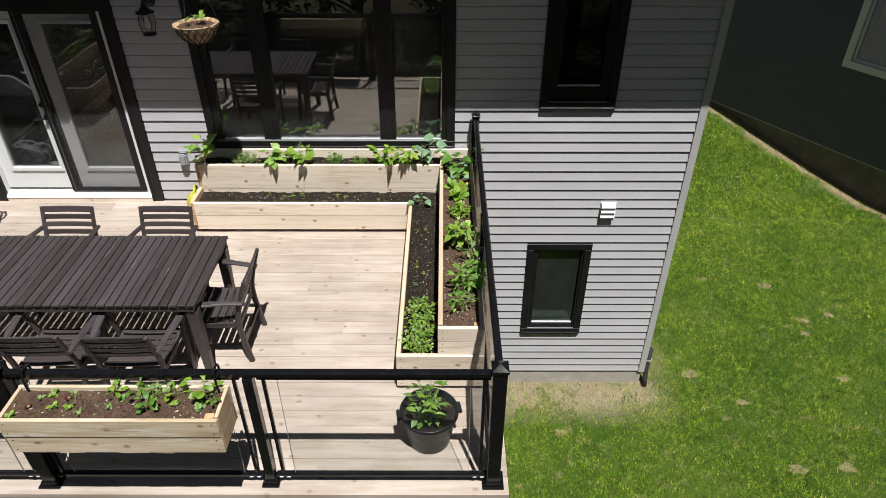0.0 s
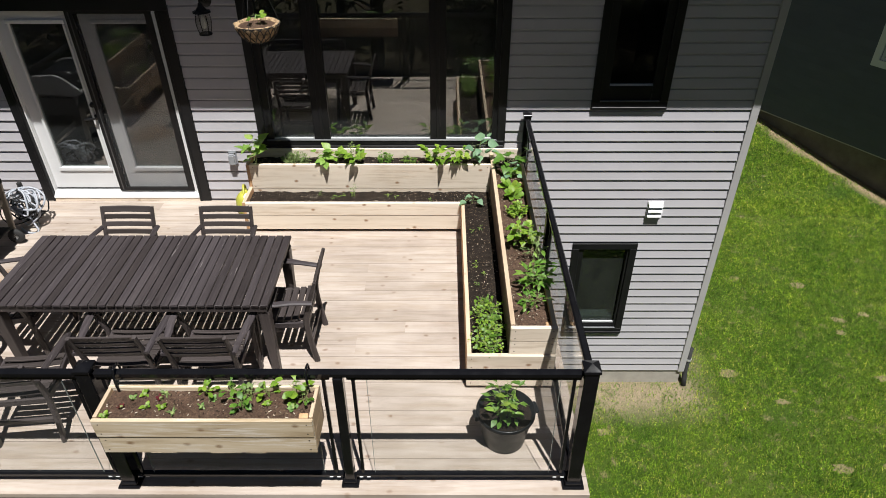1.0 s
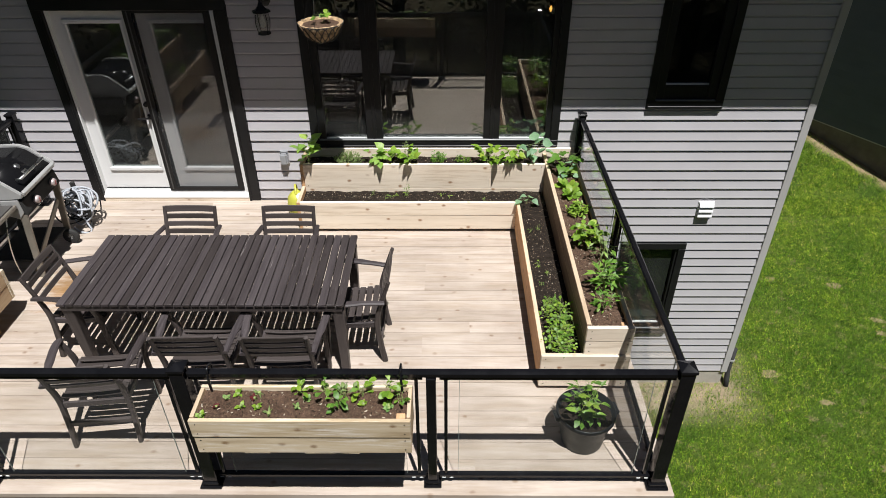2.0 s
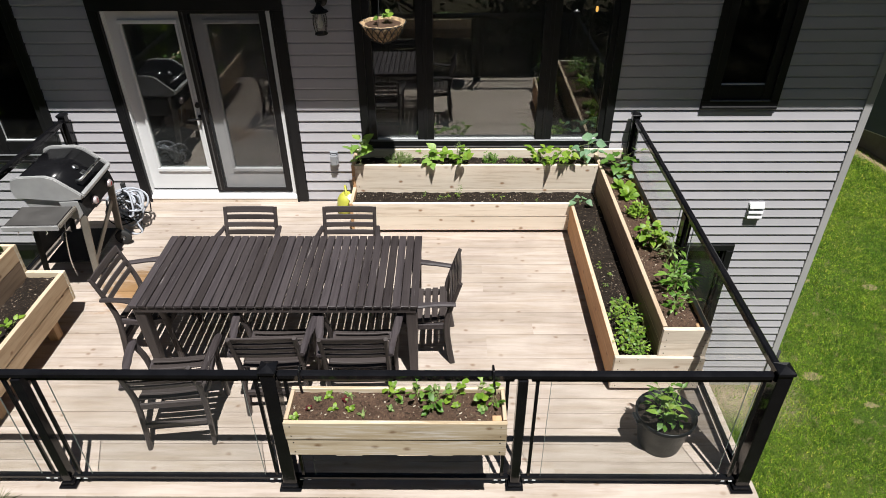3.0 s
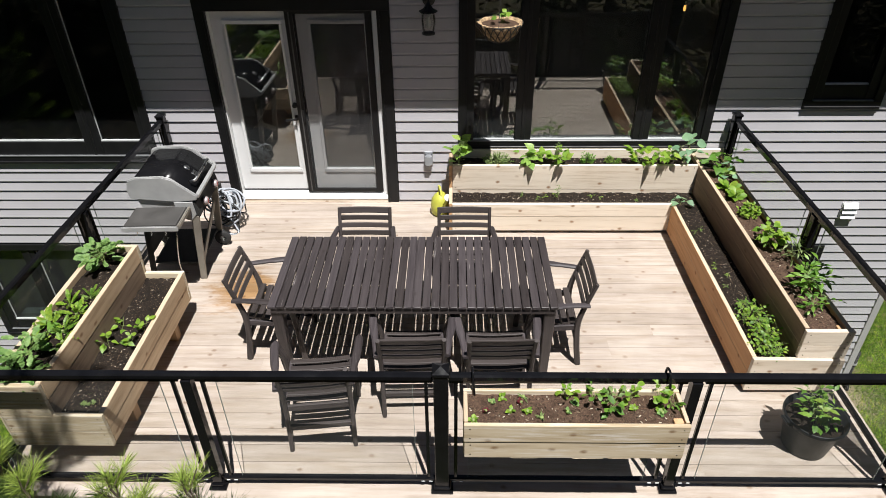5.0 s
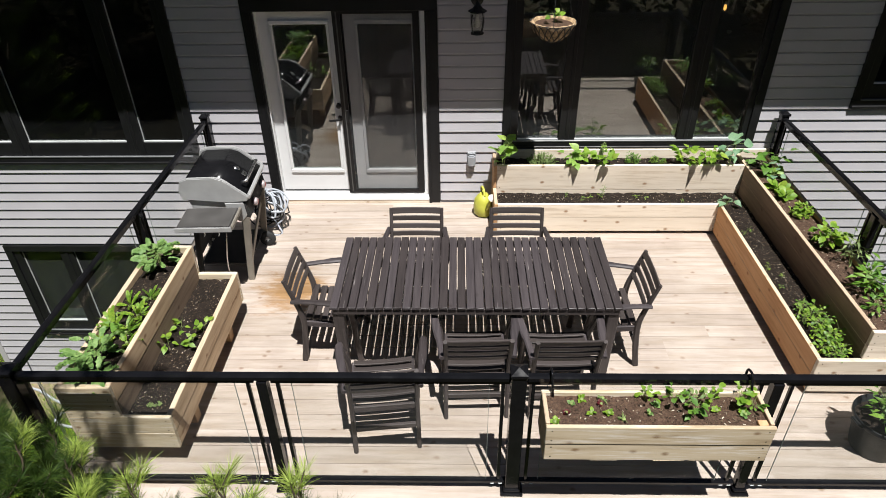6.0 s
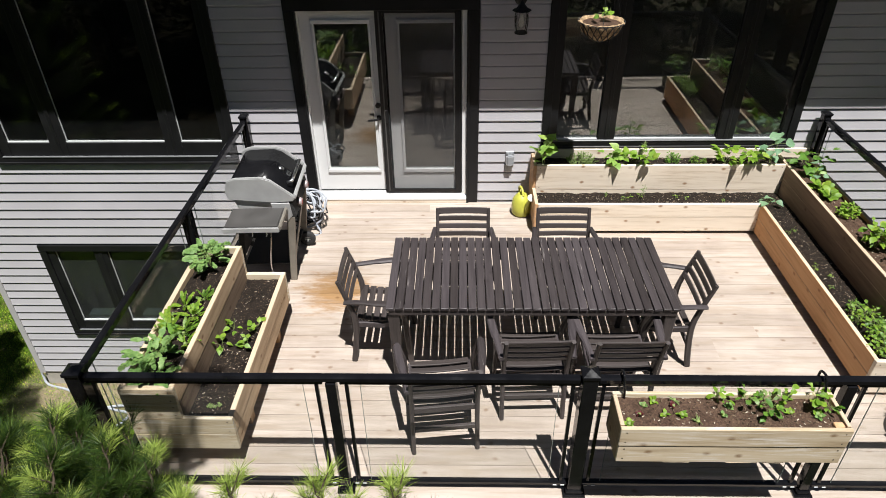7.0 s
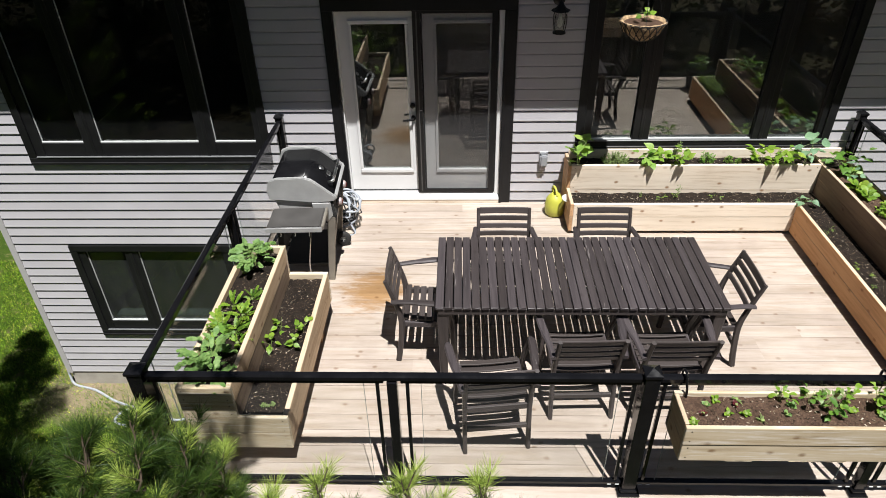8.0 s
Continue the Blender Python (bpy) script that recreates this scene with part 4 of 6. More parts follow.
def left_planter():
    rng = random.Random(13)
    p = thing("tiered_planter", (-5.0, 3.75, 0.0), "two-tier cedar planter box raised on short feet", "planter", "cedar planters")
    AGED.add(p)
    ya, yb = 2.975, 4.56
    zb, zl, zu = 0.20, 0.495, 0.765
    x0, x1, x2 = -5.335, -4.985, -4.665
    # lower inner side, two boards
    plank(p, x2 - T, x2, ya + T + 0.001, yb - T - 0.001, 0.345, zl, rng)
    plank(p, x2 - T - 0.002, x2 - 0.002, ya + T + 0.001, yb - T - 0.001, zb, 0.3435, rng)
    # tier face
    plank(p, x1 - T, x1, ya + 0.001 + T, yb - T - 0.001, 0.615, zu, rng)
    plank(p, x1 - T - 0.002, x1 - 0.002, ya + T + 0.001, yb - T - 0.001, 0.42, 0.6135, rng, mat=SHADED_Y)
    # outer side
    plank(p, x0, x0 + T, ya + T + 0.001, yb - T - 0.001, 0.60, zu - 0.005, rng)
    plank(p, x0 + 0.002, x0 + T + 0.002, ya + T + 0.001, yb - T - 0.001, zb, 0.5985, rng)
    for y in (ya, yb - T):
        plank(p, x0, x2, y, y + T, 0.345, zl, rng)
        plank(p, x0, x2, y + 0.002, y + T - 0.002, zb, 0.3435, rng)
        plank(p, x0, x1, y, y + T, 0.632, zu, rng)
        plank(p, x0, x1, y + 0.002, y + T - 0.002, zl + 0.0015, 0.6305, rng)
    plank(p, x0 + T, x2 - T, ya + T, yb - T, zb + 0.01, zb + 0.03, rng, "base_board")
    for x in (x0 + 0.06, x2 - 0.09):
        for y in (ya + 0.42, yb - 0.3):
            plank(p, x - 0.04, x + 0.04, y - 0.04, y + 0.04, 0.0005, zb - 0.0005, rng, "foot")
    soil_bed(p, x1 - 0.002, x2 - T + 0.001, ya + T - 0.002, yb - T + 0.002, 0.440, SOIL, 15)
    soil_bed(p, x0 + T - 0.001, x1 - T + 0.001, ya + T - 0.002, yb - T + 0.002, 0.705, SOIL, 17)


def rail_planter():
    rng = random.Random(14)
    p = thing("railing_planter", (-1.70, 2.67, 0.675), "weathered cedar trough hung outside the railing", "planter")
    AGED.add(p)
    x0, x1, y0, y1 = -2.325, -1.083, 2.535, 2.808
    z0, zm, z1 = 0.672, 0.812, 0.950
    plank(p, x0, x1, y0, y0 + 0.024, zm + 0.001, z1, rng)
    plank(p, x0 + 0.004, x1, y0 + 0.005, y0 + 0.029, z0, zm - 0.001, rng)
    plank(p, x0, x1, y1 - 0.024, y1, zm + 0.001, z1 + 0.006, rng)
    plank(p, x0, x1, y1 - 0.024, y1 - 0.001, z0, zm - 0.001, rng, mat=DARK_X)
    for x in (x0 + 0.001, x1 - 0.025):
        plank(p, x, x + 0.024, y0 + 0.0295, y1 - 0.0245, zm + 0.001, z1 + 0.003, rng)
        plank(p, x, x + 0.024, y0 + 0.0295, y1 - 0.0245, z0, zm - 0.001, rng)
    plank(p, x0 + 0.026, x1 - 0.026, y0 + 0.030, y1 - 0.025, z0 + 0.005, z0 + 0.025, rng, "base_board")
    for a, b in ((x0 + 0.27, x0 + 0.42), (x0 + 0.62, x0 + 0.80), (x1 - 0.42, x1 - 0.30)):
        plank(p, a, b, y0 + 0.006, y0 + 0.028, z0 - 0.008, z0 - 0.0005, rng, "splinter")
    plank(p, x1 - 0.083, x1 - 0.030, y0 + 0.033, y0 + 0.068, 0.915, 0.942, rng, "corner_block", CEDAR_Y)
    soil_bed(p, x0 + 0.024, x1 - 0.024, y0 + 0.024, y1 - 0.023, 0.925, SOIL_BROWN, 19, 0.008)
    for x in (-2.27, -1.15):
        pts = [(x + 0.012, y1 - 0.03, 0.90), (x + 0.006, y1 - 0.032, 0.985), (x, 2.792, 1.045), (x, 2.808, 1.075), (x, 2.835, 1.078), (x, 2.868, 1.06), (x, 2.872, 1.0)]
        part("hook", tube(smooth_path(pts, 5), 0.0075, 7), GLOSS, p, "black steel hanging hook", True)


back_planter()
side_planter()
left_planter()
rail_planter()


# ---- table ----
def build_table():
    rng = random.Random(21)
    t = thing("patio_table", (-2.68, 4.215, 0.0), "long dark-stained slatted wooden dining table", "table")
    x0, x1, y0, y1, zt = -3.732, -1.628, 3.758, 4.672, 0.77
    n = 32
    pitch = (x1 - x0) / n
    me_cache = []
    for k in range(4):
        bm = box(-pitch / 2 + 0.0042, pitch / 2 - 0.0042, -(y1 - y0) / 2, (y1 - y0) / 2, -0.022, 0.0, 0.003)
        for v in bm.verts:
            v.co.x += rng.uniform(-0.0015, 0.0015)
            v.co.y += rng.uniform(-0.002, 0.002)
        me = bpy.data.meshes.new("slat")
        bm.to_mesh(me)
        bm.free()
        me.materials.append(STAINED_Y)
        me_cache.append(me)
    for i in range(n):
        ob = new("slat", me_cache[i % 4])
        ob.parent = t
        ob.location = Vector((x0 + pitch * (i + 0.5), (y0 + y1) / 2, zt + rng.uniform(-0.0015, 0.0015))) - ORIGIN[t]
        ob.rotation_euler = (0, 0, rng.uniform(-0.0015, 0.0015))
    za, zb = zt - 0.115, zt - 0.0235
    part("apron", box(x0 + 0.02, x1 - 0.02, y0 + 0.012, y0 + 0.045, zb - 0.052, zb, 0.003), STAINED_X, t)
    part("apron", box(x0 + 0.02, x1 - 0.02, y1 - 0.045, y1 - 0.012, zb - 0.052, zb, 0.003), STAINED_X, t)
    part("apron", box(x0 + 0.02, x0 + 0.05, y0 + 0.046, y1 - 0.046, zb - 0.052, zb, 0.003), STAINED_Y, t)
    part("apron", box(x1 - 0.05, x1 - 0.02, y0 + 0.046, y1 - 0.046, zb - 0.052, zb, 0.003), STAINED_Y, t)
    part("bearer", box(-2.70, -2.66, y0 + 0.046, y1 - 0.046, zb - 0.045, zb, 0.003), STAINED_Y, t)
    for x in (x0 + 0.055, x1 - 0.055):
        for y, s in ((y0 + 0.055, 1), (y1 - 0.055, -1)):
            pts = [(x, y + s * 0.035, 0.0), (x, y + s * 0.01, zb - 0.053)]
            part("leg", sweep(pts, (1, 0, 0), [0.06, 0.085], [0.06, 0.085], bevel=0.005), STAINED_Z, t)


build_table()


# ---- chairs: built once about the middle of the seat, the sitter looking along +y ----
def build_chair():
    c = thing("patio_armchair", (0, 0, 0), "dark-stained wooden armchair with slatted seat and back", "chair", "chairs round the table", local=True)
    # rear posts run from foot to back top in one gentle curve
    for s in (-1, 1):
        pts = smooth_path([(s * 0.222, -0.250, 0.0), (s * 0.222, -0.222, 0.2), (s * 0.222, -0.208, 0.42), (s * 0.222, -0.248, 0.60), (s * 0.222, -0.314, 0.806)], 4)
        part("rear_post", sweep(pts, (1, 0, 0), 0.030, [0.046] * 9 + [0.046 - 0.0022 * i for i in range(1, 9)], bevel=0.008), STAINED_Z, c)
        part("front_leg", sweep(smooth_path([(s * 0.240, 0.215, 0.0), (s * 0.240, 0.195, 0.22), (s * 0.246, 0.180, 0.45), (s * 0.285, 0.160, 0.615)], 3), (1, 0, 0), 0.032, 0.046, bevel=0.008), STAINED_Z, c)
        arm = smooth_path([(s * 0.242, -0.275, 0.622), (s * 0.258, -0.14, 0.634), (s * 0.282, 0.02, 0.640), (s * 0.293, 0.13, 0.636), (s * 0.293, 0.195, 0.618)], 4)
        part("armrest", sweep(arm, (1, 0, 0), [0.046] * 6 + [0.058] * 8 + [0.052, 0.046, 0.034], 0.028, bevel=0.010), STAINED_Y, c)
        part("side_rail", sweep([(s * 0.212, -0.20, 0.385), (s * 0.212, 0.0, 0.375), (s * 0.212, 0.195, 0.405)], (1, 0, 0), 0.024, 0.052, bevel=0.004), STAINED_Y, c)
    # dished seat slats from side to side
    for i in range(7):
        y = -0.172 + i * 0.0595
        z = 0.412 + 0.030 * ((y - 0.02) / 0.22) ** 2
        pts = [(u * 0.210, y, z - 0.010 * (1 - u * u)) for u in (-1, -0.5, 0, 0.5, 1)]
        part("seat_slat", sweep(pts, (0, 1, 0), 0.046, 0.016, bevel=0.004), STAINED_X, c)
    # curved back slats
    for i, z in enumerate((0.590, 0.656, 0.722, 0.786)):
        y = -0.240 - (z - 0.59) * 0.32
        pts = [(u * 0.210, y - 0.006 * (1 - u * u), z + (0.002 * (1 - u * u) if i == 3 else 0)) for u in (-1, -0.66, -0.33, 0, 0.33, 0.66, 1)]
        part("back_slat", sweep(pts, (0, -0.32, 1), 0.044 if i < 3 else 0.056, 0.016, bevel=0.005), STAINED_X, c)
    part("front_rail", box(-0.214, 0.214, 0.172, 0.192, 0.345, 0.398, 0.004), STAINED_X, c)
    part("back_rail", box(-0.208, 0.208, -0.214, -0.194, 0.350, 0.402, 0.004), STAINED_X, c)
    part("stretcher", box(-0.208, 0.208, -0.236, -0.212, 0.185, 0.225, 0.004), STAINED_X, c)
    return c


chair = build_chair()
SEATS = [(-3.17, 4.765, 180), (-2.292, 4.765, 180), (-1.635, 4.20, 90), (-3.80, 4.245, -90), (-3.324, 3.389, 6.6), (-2.678, 3.685, 2), (-2.062, 3.682, 1.5)]
chair.matrix_basis = pose(SEATS[0][0], SEATS[0][1], 0, 0, 0, SEATS[0][2])
for x, y, a in SEATS[1:]:
    copy_thing(chair, pose(x, y, 0, 0, 0, a))


# ---- plain materials of the small things ----
GRILL_GREY = plain("grey_grill_enamel", (0.36, 0.36, 0.36), 0.45, 0.2, 0.1, 6.0, 90.0, 0.04)
GRILL_DARK = plain("dark_shelf_plastic", (0.055, 0.052, 0.05), 0.5, 0, 0.2, 7.0, 90.0, 0.06)
GRILL_LEG = plain("bronze_grey_leg", (0.22, 0.20, 0.17), 0.5, 0.3, 0.15, 7.0, 90.0, 0.05)
ENAMEL = plain("black_enamel_lid", (0.007, 0.007, 0.008), 0.16, 0, 0.2, 6.0, 200.0, 0.02, 0.12)
CHROME = plain("brushed_steel", (0.62, 0.62, 0.62), 0.28, 1.0, 0.08, 8.0, 120.0, 0.03)
RUBBER = plain("black_rubber", (0.018, 0.018, 0.018), 0.8, 0, 0.2, 9.0, 120.0, 0.1)
HOSE = plain("grey_garden_hose", (0.33, 0.35, 0.39), 0.5, 0, 0.15, 30.0, 120.0, 0.1)
POT = plain("black_plastic_pot", (0.008, 0.009, 0.010), 0.38, 0, 0.3, 7.0, 90.0, 0.08, 0.25)
YELLOW = plain("lime_yellow_plastic", (0.42, 0.42, 0.06), 0.4, 0, 0.12, 8.0, 90.0, 0.04)
PALE = plain("off_white_plastic", (0.72, 0.71, 0.64), 0.45, 0, 0.05, 8.0, 90.0, 0.03)
COIR = plain("coir_liner", (0.33, 0.23, 0.135), 0.95, 0, 0.8, 24.0, 70.0, 0.9, 0.1)
KNOB = plain("dull_knob_steel", (0.42, 0.36, 0.36), 0.45, 0.3)
KNOB_RED = plain("red_knob_mark", (0.35, 0.03, 0.03), 0.5)
COVER = plain("clear_grey_cover", (0.28, 0.29, 0.31), 0.25, 0, 0.1, 10.0, 90.0, 0.03)
BULB = plain("frosted_bulb", (0.7, 0.7, 0.66), 0.3)
LANTERN_GLASS = glazing("lantern_glass", 1.5, (0.9, 0.9, 0.88))


def rounded(bm, r, seg=2):
    bmesh.ops.bevel(bm, geom=bm.edges[:], offset=r, segments=seg, affect="EDGES")
    return bm


def build_grill():
    """Front along local -y, the folding shelf at local -x."""
    g = thing("gas_grill", (-4.95, 5.41, 0.0), "black-lidded gas grill with grey ends on a cart", "grill", local=True)
    W = 0.318
    lid_prof = [(0.27, 0.90), (0.285, 0.98), (0.255, 1.062), (0.20, 1.083), (-0.03, 1.087), (-0.10, 1.062), (-0.285, 0.905), (-0.275, 0.86), (-0.15, 0.85)]
    lid = part("lid", rounded(prism([(y * 0.97, z - 0.006) for y, z in lid_prof], -W + 0.03, W - 0.03), 0.006, 2), ENAMEL, g, "glossy black enamel lid", True)
    for s in (-1, 1):
        a, b = (-W - 0.005, -W + 0.0295) if s < 0 else (W - 0.0295, W + 0.005)
        part("end_cap", rounded(prism([(0.28, 0.89), (0.30, 0.97), (0.27, 1.07), (0.20, 1.095), (-0.03, 1.10), (-0.105, 1.074), (-0.30, 0.905), (-0.285, 0.865), (-0.12, 0.85)], a, b), 0.007, 2), GRILL_GREY, lid, "grey cast end cap")
    part("lid_rim", rounded(prism([(-0.285, 0.925), (-0.31, 0.905), (-0.298, 0.868), (-0.272, 0.868)], -W + 0.03, W - 0.03), 0.004, 1), GRILL_GREY, lid)
    part("handle", tube([(-0.20, -0.225, 0.99), (-0.20, -0.27, 1.005), (0.20, -0.27, 1.005), (0.20, -0.225, 0.99)], 0.013, 10), CHROME, lid, "steel lid handle", True)
    part("thermometer", turned(lathe([(0.0, 0.012), (0.026, 0.010), (0.030, 0.0), (0.0, 0.0)], 18), pose(0.0, -0.14, 1.024, 41)), CHROME, lid, "round steel thermometer", True)
    part("badge", turned(box(-0.035, 0.035, -0.022, 0.022, 0.0, 0.003, 0.001), pose(0.0, -0.20, 0.972, 41)), CHROME, lid)
    part("badge_bar", turned(box(-0.022, 0.022, -0.006, 0.006, 0.0032, 0.0045), pose(0.0, -0.20, 0.972, 41)), RUBBER, lid)
    part("firebox", rounded(prism([(0.25, 0.88), (-0.23, 0.86), (-0.16, 0.70), (0.18, 0.68)], -W + 0.02, W - 0.02), 0.01, 2), GRILL_GREY, g)
    part("control_panel", rounded(prism([(-0.235, 0.845), (-0.262, 0.83), (-0.285, 0.70), (-0.265, 0.672), (-0.20, 0.69)], -W + 0.005, W - 0.005), 0.006, 2), RUBBER, g, "dark control panel")
    for x in (-0.13, 0.19):
        k = part("knob", turned(lathe([(0.0, 0.04), (0.030, 0.038), (0.035, 0.030), (0.043, 0.0), (0.0, 0.0)], 18), pose(x, -0.276, 0.755, 98)), KNOB, g, "dull steel burner knob", True)
        part("knob_mark", turned(box(-0.005, 0.005, -0.022, 0.022, 0.040, 0.043), pose(x, -0.276, 0.755, 98)), KNOB_RED, k)
    for s in (-1, 1):
        x0, x1 = (-W - 0.33, -W - 0.01) if s < 0 else (W + 0.008, W + 0.045)
        z0, z1 = (0.785, 0.812) if s < 0 else (0.62, 0.84)
        sh = part("side_shelf", rounded(box(x0, x1, -0.20, 0.26, z0, z1), 0.010, 2), GRILL_DARK, g, "dark grey folding side shelf")
        if s < 0:
            part("shelf_edge", rounded(box(x0 - 0.018, x0 - 0.0005, -0.21, 0.27, 0.762, 0.814), 0.007, 2), GRILL_GREY, sh, "pale grey shelf edge")
            part("shelf_edge", rounded(box(x0, x1, -0.222, -0.2005, 0.775, 0.814), 0.006, 2), GRILL_LEG, sh)
            for y in (-0.1, 0.02, 0.14):
                part("tool_hook", tube([(x0 - 0.01, y, 0.762), (x0 - 0.01, y, 0.742), (x0 - 0.03, y, 0.738)], 0.004, 6), CHROME, sh)
    # crossed cart legs and rails
    for s in (-1, 1):
        x = s * (W - 0.012)
        part("leg", sweep([(x, -0.165, 0.0), (x, -0.235, 0.70)], (1, 0, 0), 0.026, [0.06, 0.072], bevel=0.006), GRILL_LEG, g)
        part("leg", sweep([(x, 0.30, 0.0), (x, 0.22, 0.70)], (1, 0, 0), 0.026, [0.05, 0.055], bevel=0.006), RUBBER, g)
    part("brace", sweep([(-W + 0.012, -0.185, 0.16), (W - 0.03, -0.205, 0.50)], (0, 1, 0), 0.014, 0.062, bevel=0.004), GRILL_LEG, g)
    part("side_plate", rounded(prism([(-0.245, 0.85), (-0.255, 0.72), (-0.20, 0.655), (-0.10, 0.70), (-0.08, 0.85)], -W - 0.008, -W + 0.004), 0.003, 1), GRILL_GREY, g, "pale grey end plate")
    part("bottom_shelf", rounded(box(-W + 0.03, W - 0.03, -0.18, 0.27, 0.165, 0.185), 0.006, 1), RUBBER, g)
    part("back_panel", box(-W + 0.02, W - 0.02, 0.235, 0.25, 0.30, 0.68, 0.003), RUBBER, g)
    for y in (-0.215, 0.33):
        wheel = part("wheel", turned(lathe([(0.03, -0.018), (0.072, -0.020), (0.08, -0.012), (0.08, 0.012), (0.072, 0.020), (0.03, 0.018), (0.03, -0.018)], 22), pose(W - 0.05, y, 0.082, 0, 90)), RUBBER, g, "black spoked wheel", True)
        for k in range(5):
            part("spoke", turned(box(0.0, 0.07, -0.006, 0.006, -0.008, 0.008), pose(W - 0.05, y, 0.082, 0, 90) @ pose(0, 0, 0, 0, 0, 72 * k)), GRILL_GREY, wheel)
    part("gas_tube", tube(smooth_path([(-0.26, -0.05, 0.70), (-0.33, -0.02, 0.45), (-0.32, 0.02, 0.2), (-0.31, 0.02, 0.03)], 5), 0.006, 6), CHROME, g)
    g.matrix_basis = pose(-4.95, 5.41, 0, 0, 0, 92)


build_grill()


def coil(name, seed, loops, r0, r1, thick, mat, label, category, low=0.0):
    """Loops flung over one another in a heap against the wall."""
    rng = random.Random(seed)
    pts = []
    c = Vector((-4.80, 6.06, 0.24 - low))
    for k in range(loops):
        r = rng.uniform(r0, r1)
        yaw, tip = rng.uniform(-40, 50), rng.uniform(35, 95)
        m = pose(c.x + rng.uniform(-0.08, 0.08), c.y + rng.uniform(-0.09, 0.07), max(r * 0.9, c.z + rng.uniform(-0.06, 0.06)), tip, 0, yaw)
        for i in range(9):
            a = 2 * math.pi * i / 9 + k
            p = m @ Vector((math.cos(a) * r, math.sin(a) * r * rng.uniform(0.75, 0.95), 0.03 * math.sin(a * 2 + k)))
            p.z = max(p.z, thick + 0.002)
            pts.append(p)
    z = thick + 0.002
    pts += [Vector((-4.66, 5.92, z)), Vector((-4.74, 5.86, z)), Vector((-4.86, 5.95, z))]
    ob = part(name, tube(smooth_path(pts, 3), thick, 6), mat, None, smooth=True)
    tagged(ob, label, category)


coil("garden_hose", 3, 10, 0.11, 0.19, 0.0105, HOSE, "pale grey garden hose bundled beside the grill", "hose")
coil("power_cable", 6, 6, 0.10, 0.17, 0.007, RUBBER, "black cable tangled in the grey hose heap", "cable", 0.05)
reel = thing("hose_stand", (-4.86, 6.14, 0.0), "small black hose hanger beside the grill", "hose stand")
part("post", box(-4.90, -4.86, 6.19, 6.23, 0.0, 0.42, 0.004), RUBBER, reel)
part("arm", tube([(-4.88, 6.19, 0.36), (-4.84, 6.08, 0.38), (-4.80, 6.04, 0.43)], 0.012, 8), RUBBER, reel)
part("foot", box(-4.99, -4.77, 6.12, 6.30, 0.0005, 0.02, 0.004), RUBBER, reel)


# ---- wall lantern, outlet cover, vent, downspout ----
def build_lantern():
    x, y = -2.625, 6.40
    l = thing("wall_lantern", (x, WALL - 0.02, 2.05), "black wall lantern with curved clear glass", "lamp")
    part("wall_plate", turned(lathe([(0.0, 0.02), (0.055, 0.016), (0.062, 0.0), (0.0, 0.0)], 20), pose(x, WALL - 0.015, 2.20, 90)), BLACK, l, "", True)
    part("arm", tube(smooth_path([(x, WALL - 0.03, 2.20), (x, 6.47, 2.25), (x, y, 2.24), (x, y, 2.17)], 5), 0.010, 8), BLACK, l, "", True)
    part("hood", lathe([(0.0, 0.31), (0.018, 0.30), (0.028, 0.27), (0.055, 0.235), (0.085, 0.225), (0.088, 0.215), (0.0, 0.212)], 8, None, (x, y, 1.915)), BLACK, l)
    part("glass", lathe([(0.050, 0.02), (0.066, 0.09), (0.070, 0.15), (0.062, 0.21)], 16, None, (x, y, 1.915)), LANTERN_GLASS, l, "clear glass", True)
    part("bulb", lathe([(0.0, 0.06), (0.022, 0.075), (0.028, 0.11), (0.018, 0.15), (0.012, 0.19), (0.0, 0.19)], 14, None, (x, y, 1.915)), BULB, l, "", True)
    for k in range(4):
        a = math.pi / 4 + k * math.pi / 2
        pts = [(x + r * math.cos(a), y + r * math.sin(a), 1.915 + z * 0.92) for r, z in ((0.055, 0.012), (0.072, 0.09), (0.077, 0.15), (0.068, 0.215))]
        part("cage_bar", tube(smooth_path(pts, 3), 0.004, 5), BLACK, l)
    part("base_ring", lathe([(0.0, 0.0), (0.03, 0.002), (0.062, 0.010), (0.060, 0.022), (0.0, 0.022)], 16, None, (x, y, 1.915)), BLACK, l)


build_lantern()


def build_outlet():
    x = -2.66
    o = thing("outlet_box", (x, WALL - 0.02, 0.47), "outdoor power outlet with a clear bubble cover", "outlet")
    part("back_plate", rounded(box(x - 0.045, x + 0.045, WALL - 0.030, WALL - 0.017, 0.465, 0.625), 0.004, 1), COVER, o)
    part("cover", rounded(box(x - 0.040, x + 0.040, WALL - 0.085, WALL - 0.0305, 0.47, 0.60), 0.014, 2), COVER, o, "translucent grey cover")
    part("hinge", tube([(x - 0.035, WALL - 0.04, 0.612), (x + 0.035, WALL - 0.04, 0.612)], 0.006, 8), COVER, o)


build_outlet()


def build_vent():
    v = thing("dryer_vent", (2.07, WALL - 0.02, -0.25), "white plastic louvred vent hood on siding", "vent")
    x0, x1, z0, z1 = 1.978, 2.158, -0.225, -0.018
    part("flange", rounded(box(x0, x1, WALL - 0.03, WALL - 0.017, z0, z1), 0.003, 1), WHITE, v)
    for i in range(3):
        zt = z1 - 0.006 - i * 0.065
        part("louvre", rounded(prism([(WALL - 0.031, zt), (WALL - 0.040, zt), (WALL - 0.068, zt - 0.052), (WALL - 0.062, zt - 0.056), (WALL - 0.031, zt - 0.01)], x0 + 0.008, x1 - 0.008), 0.002, 1), WHITE, v)


build_vent()


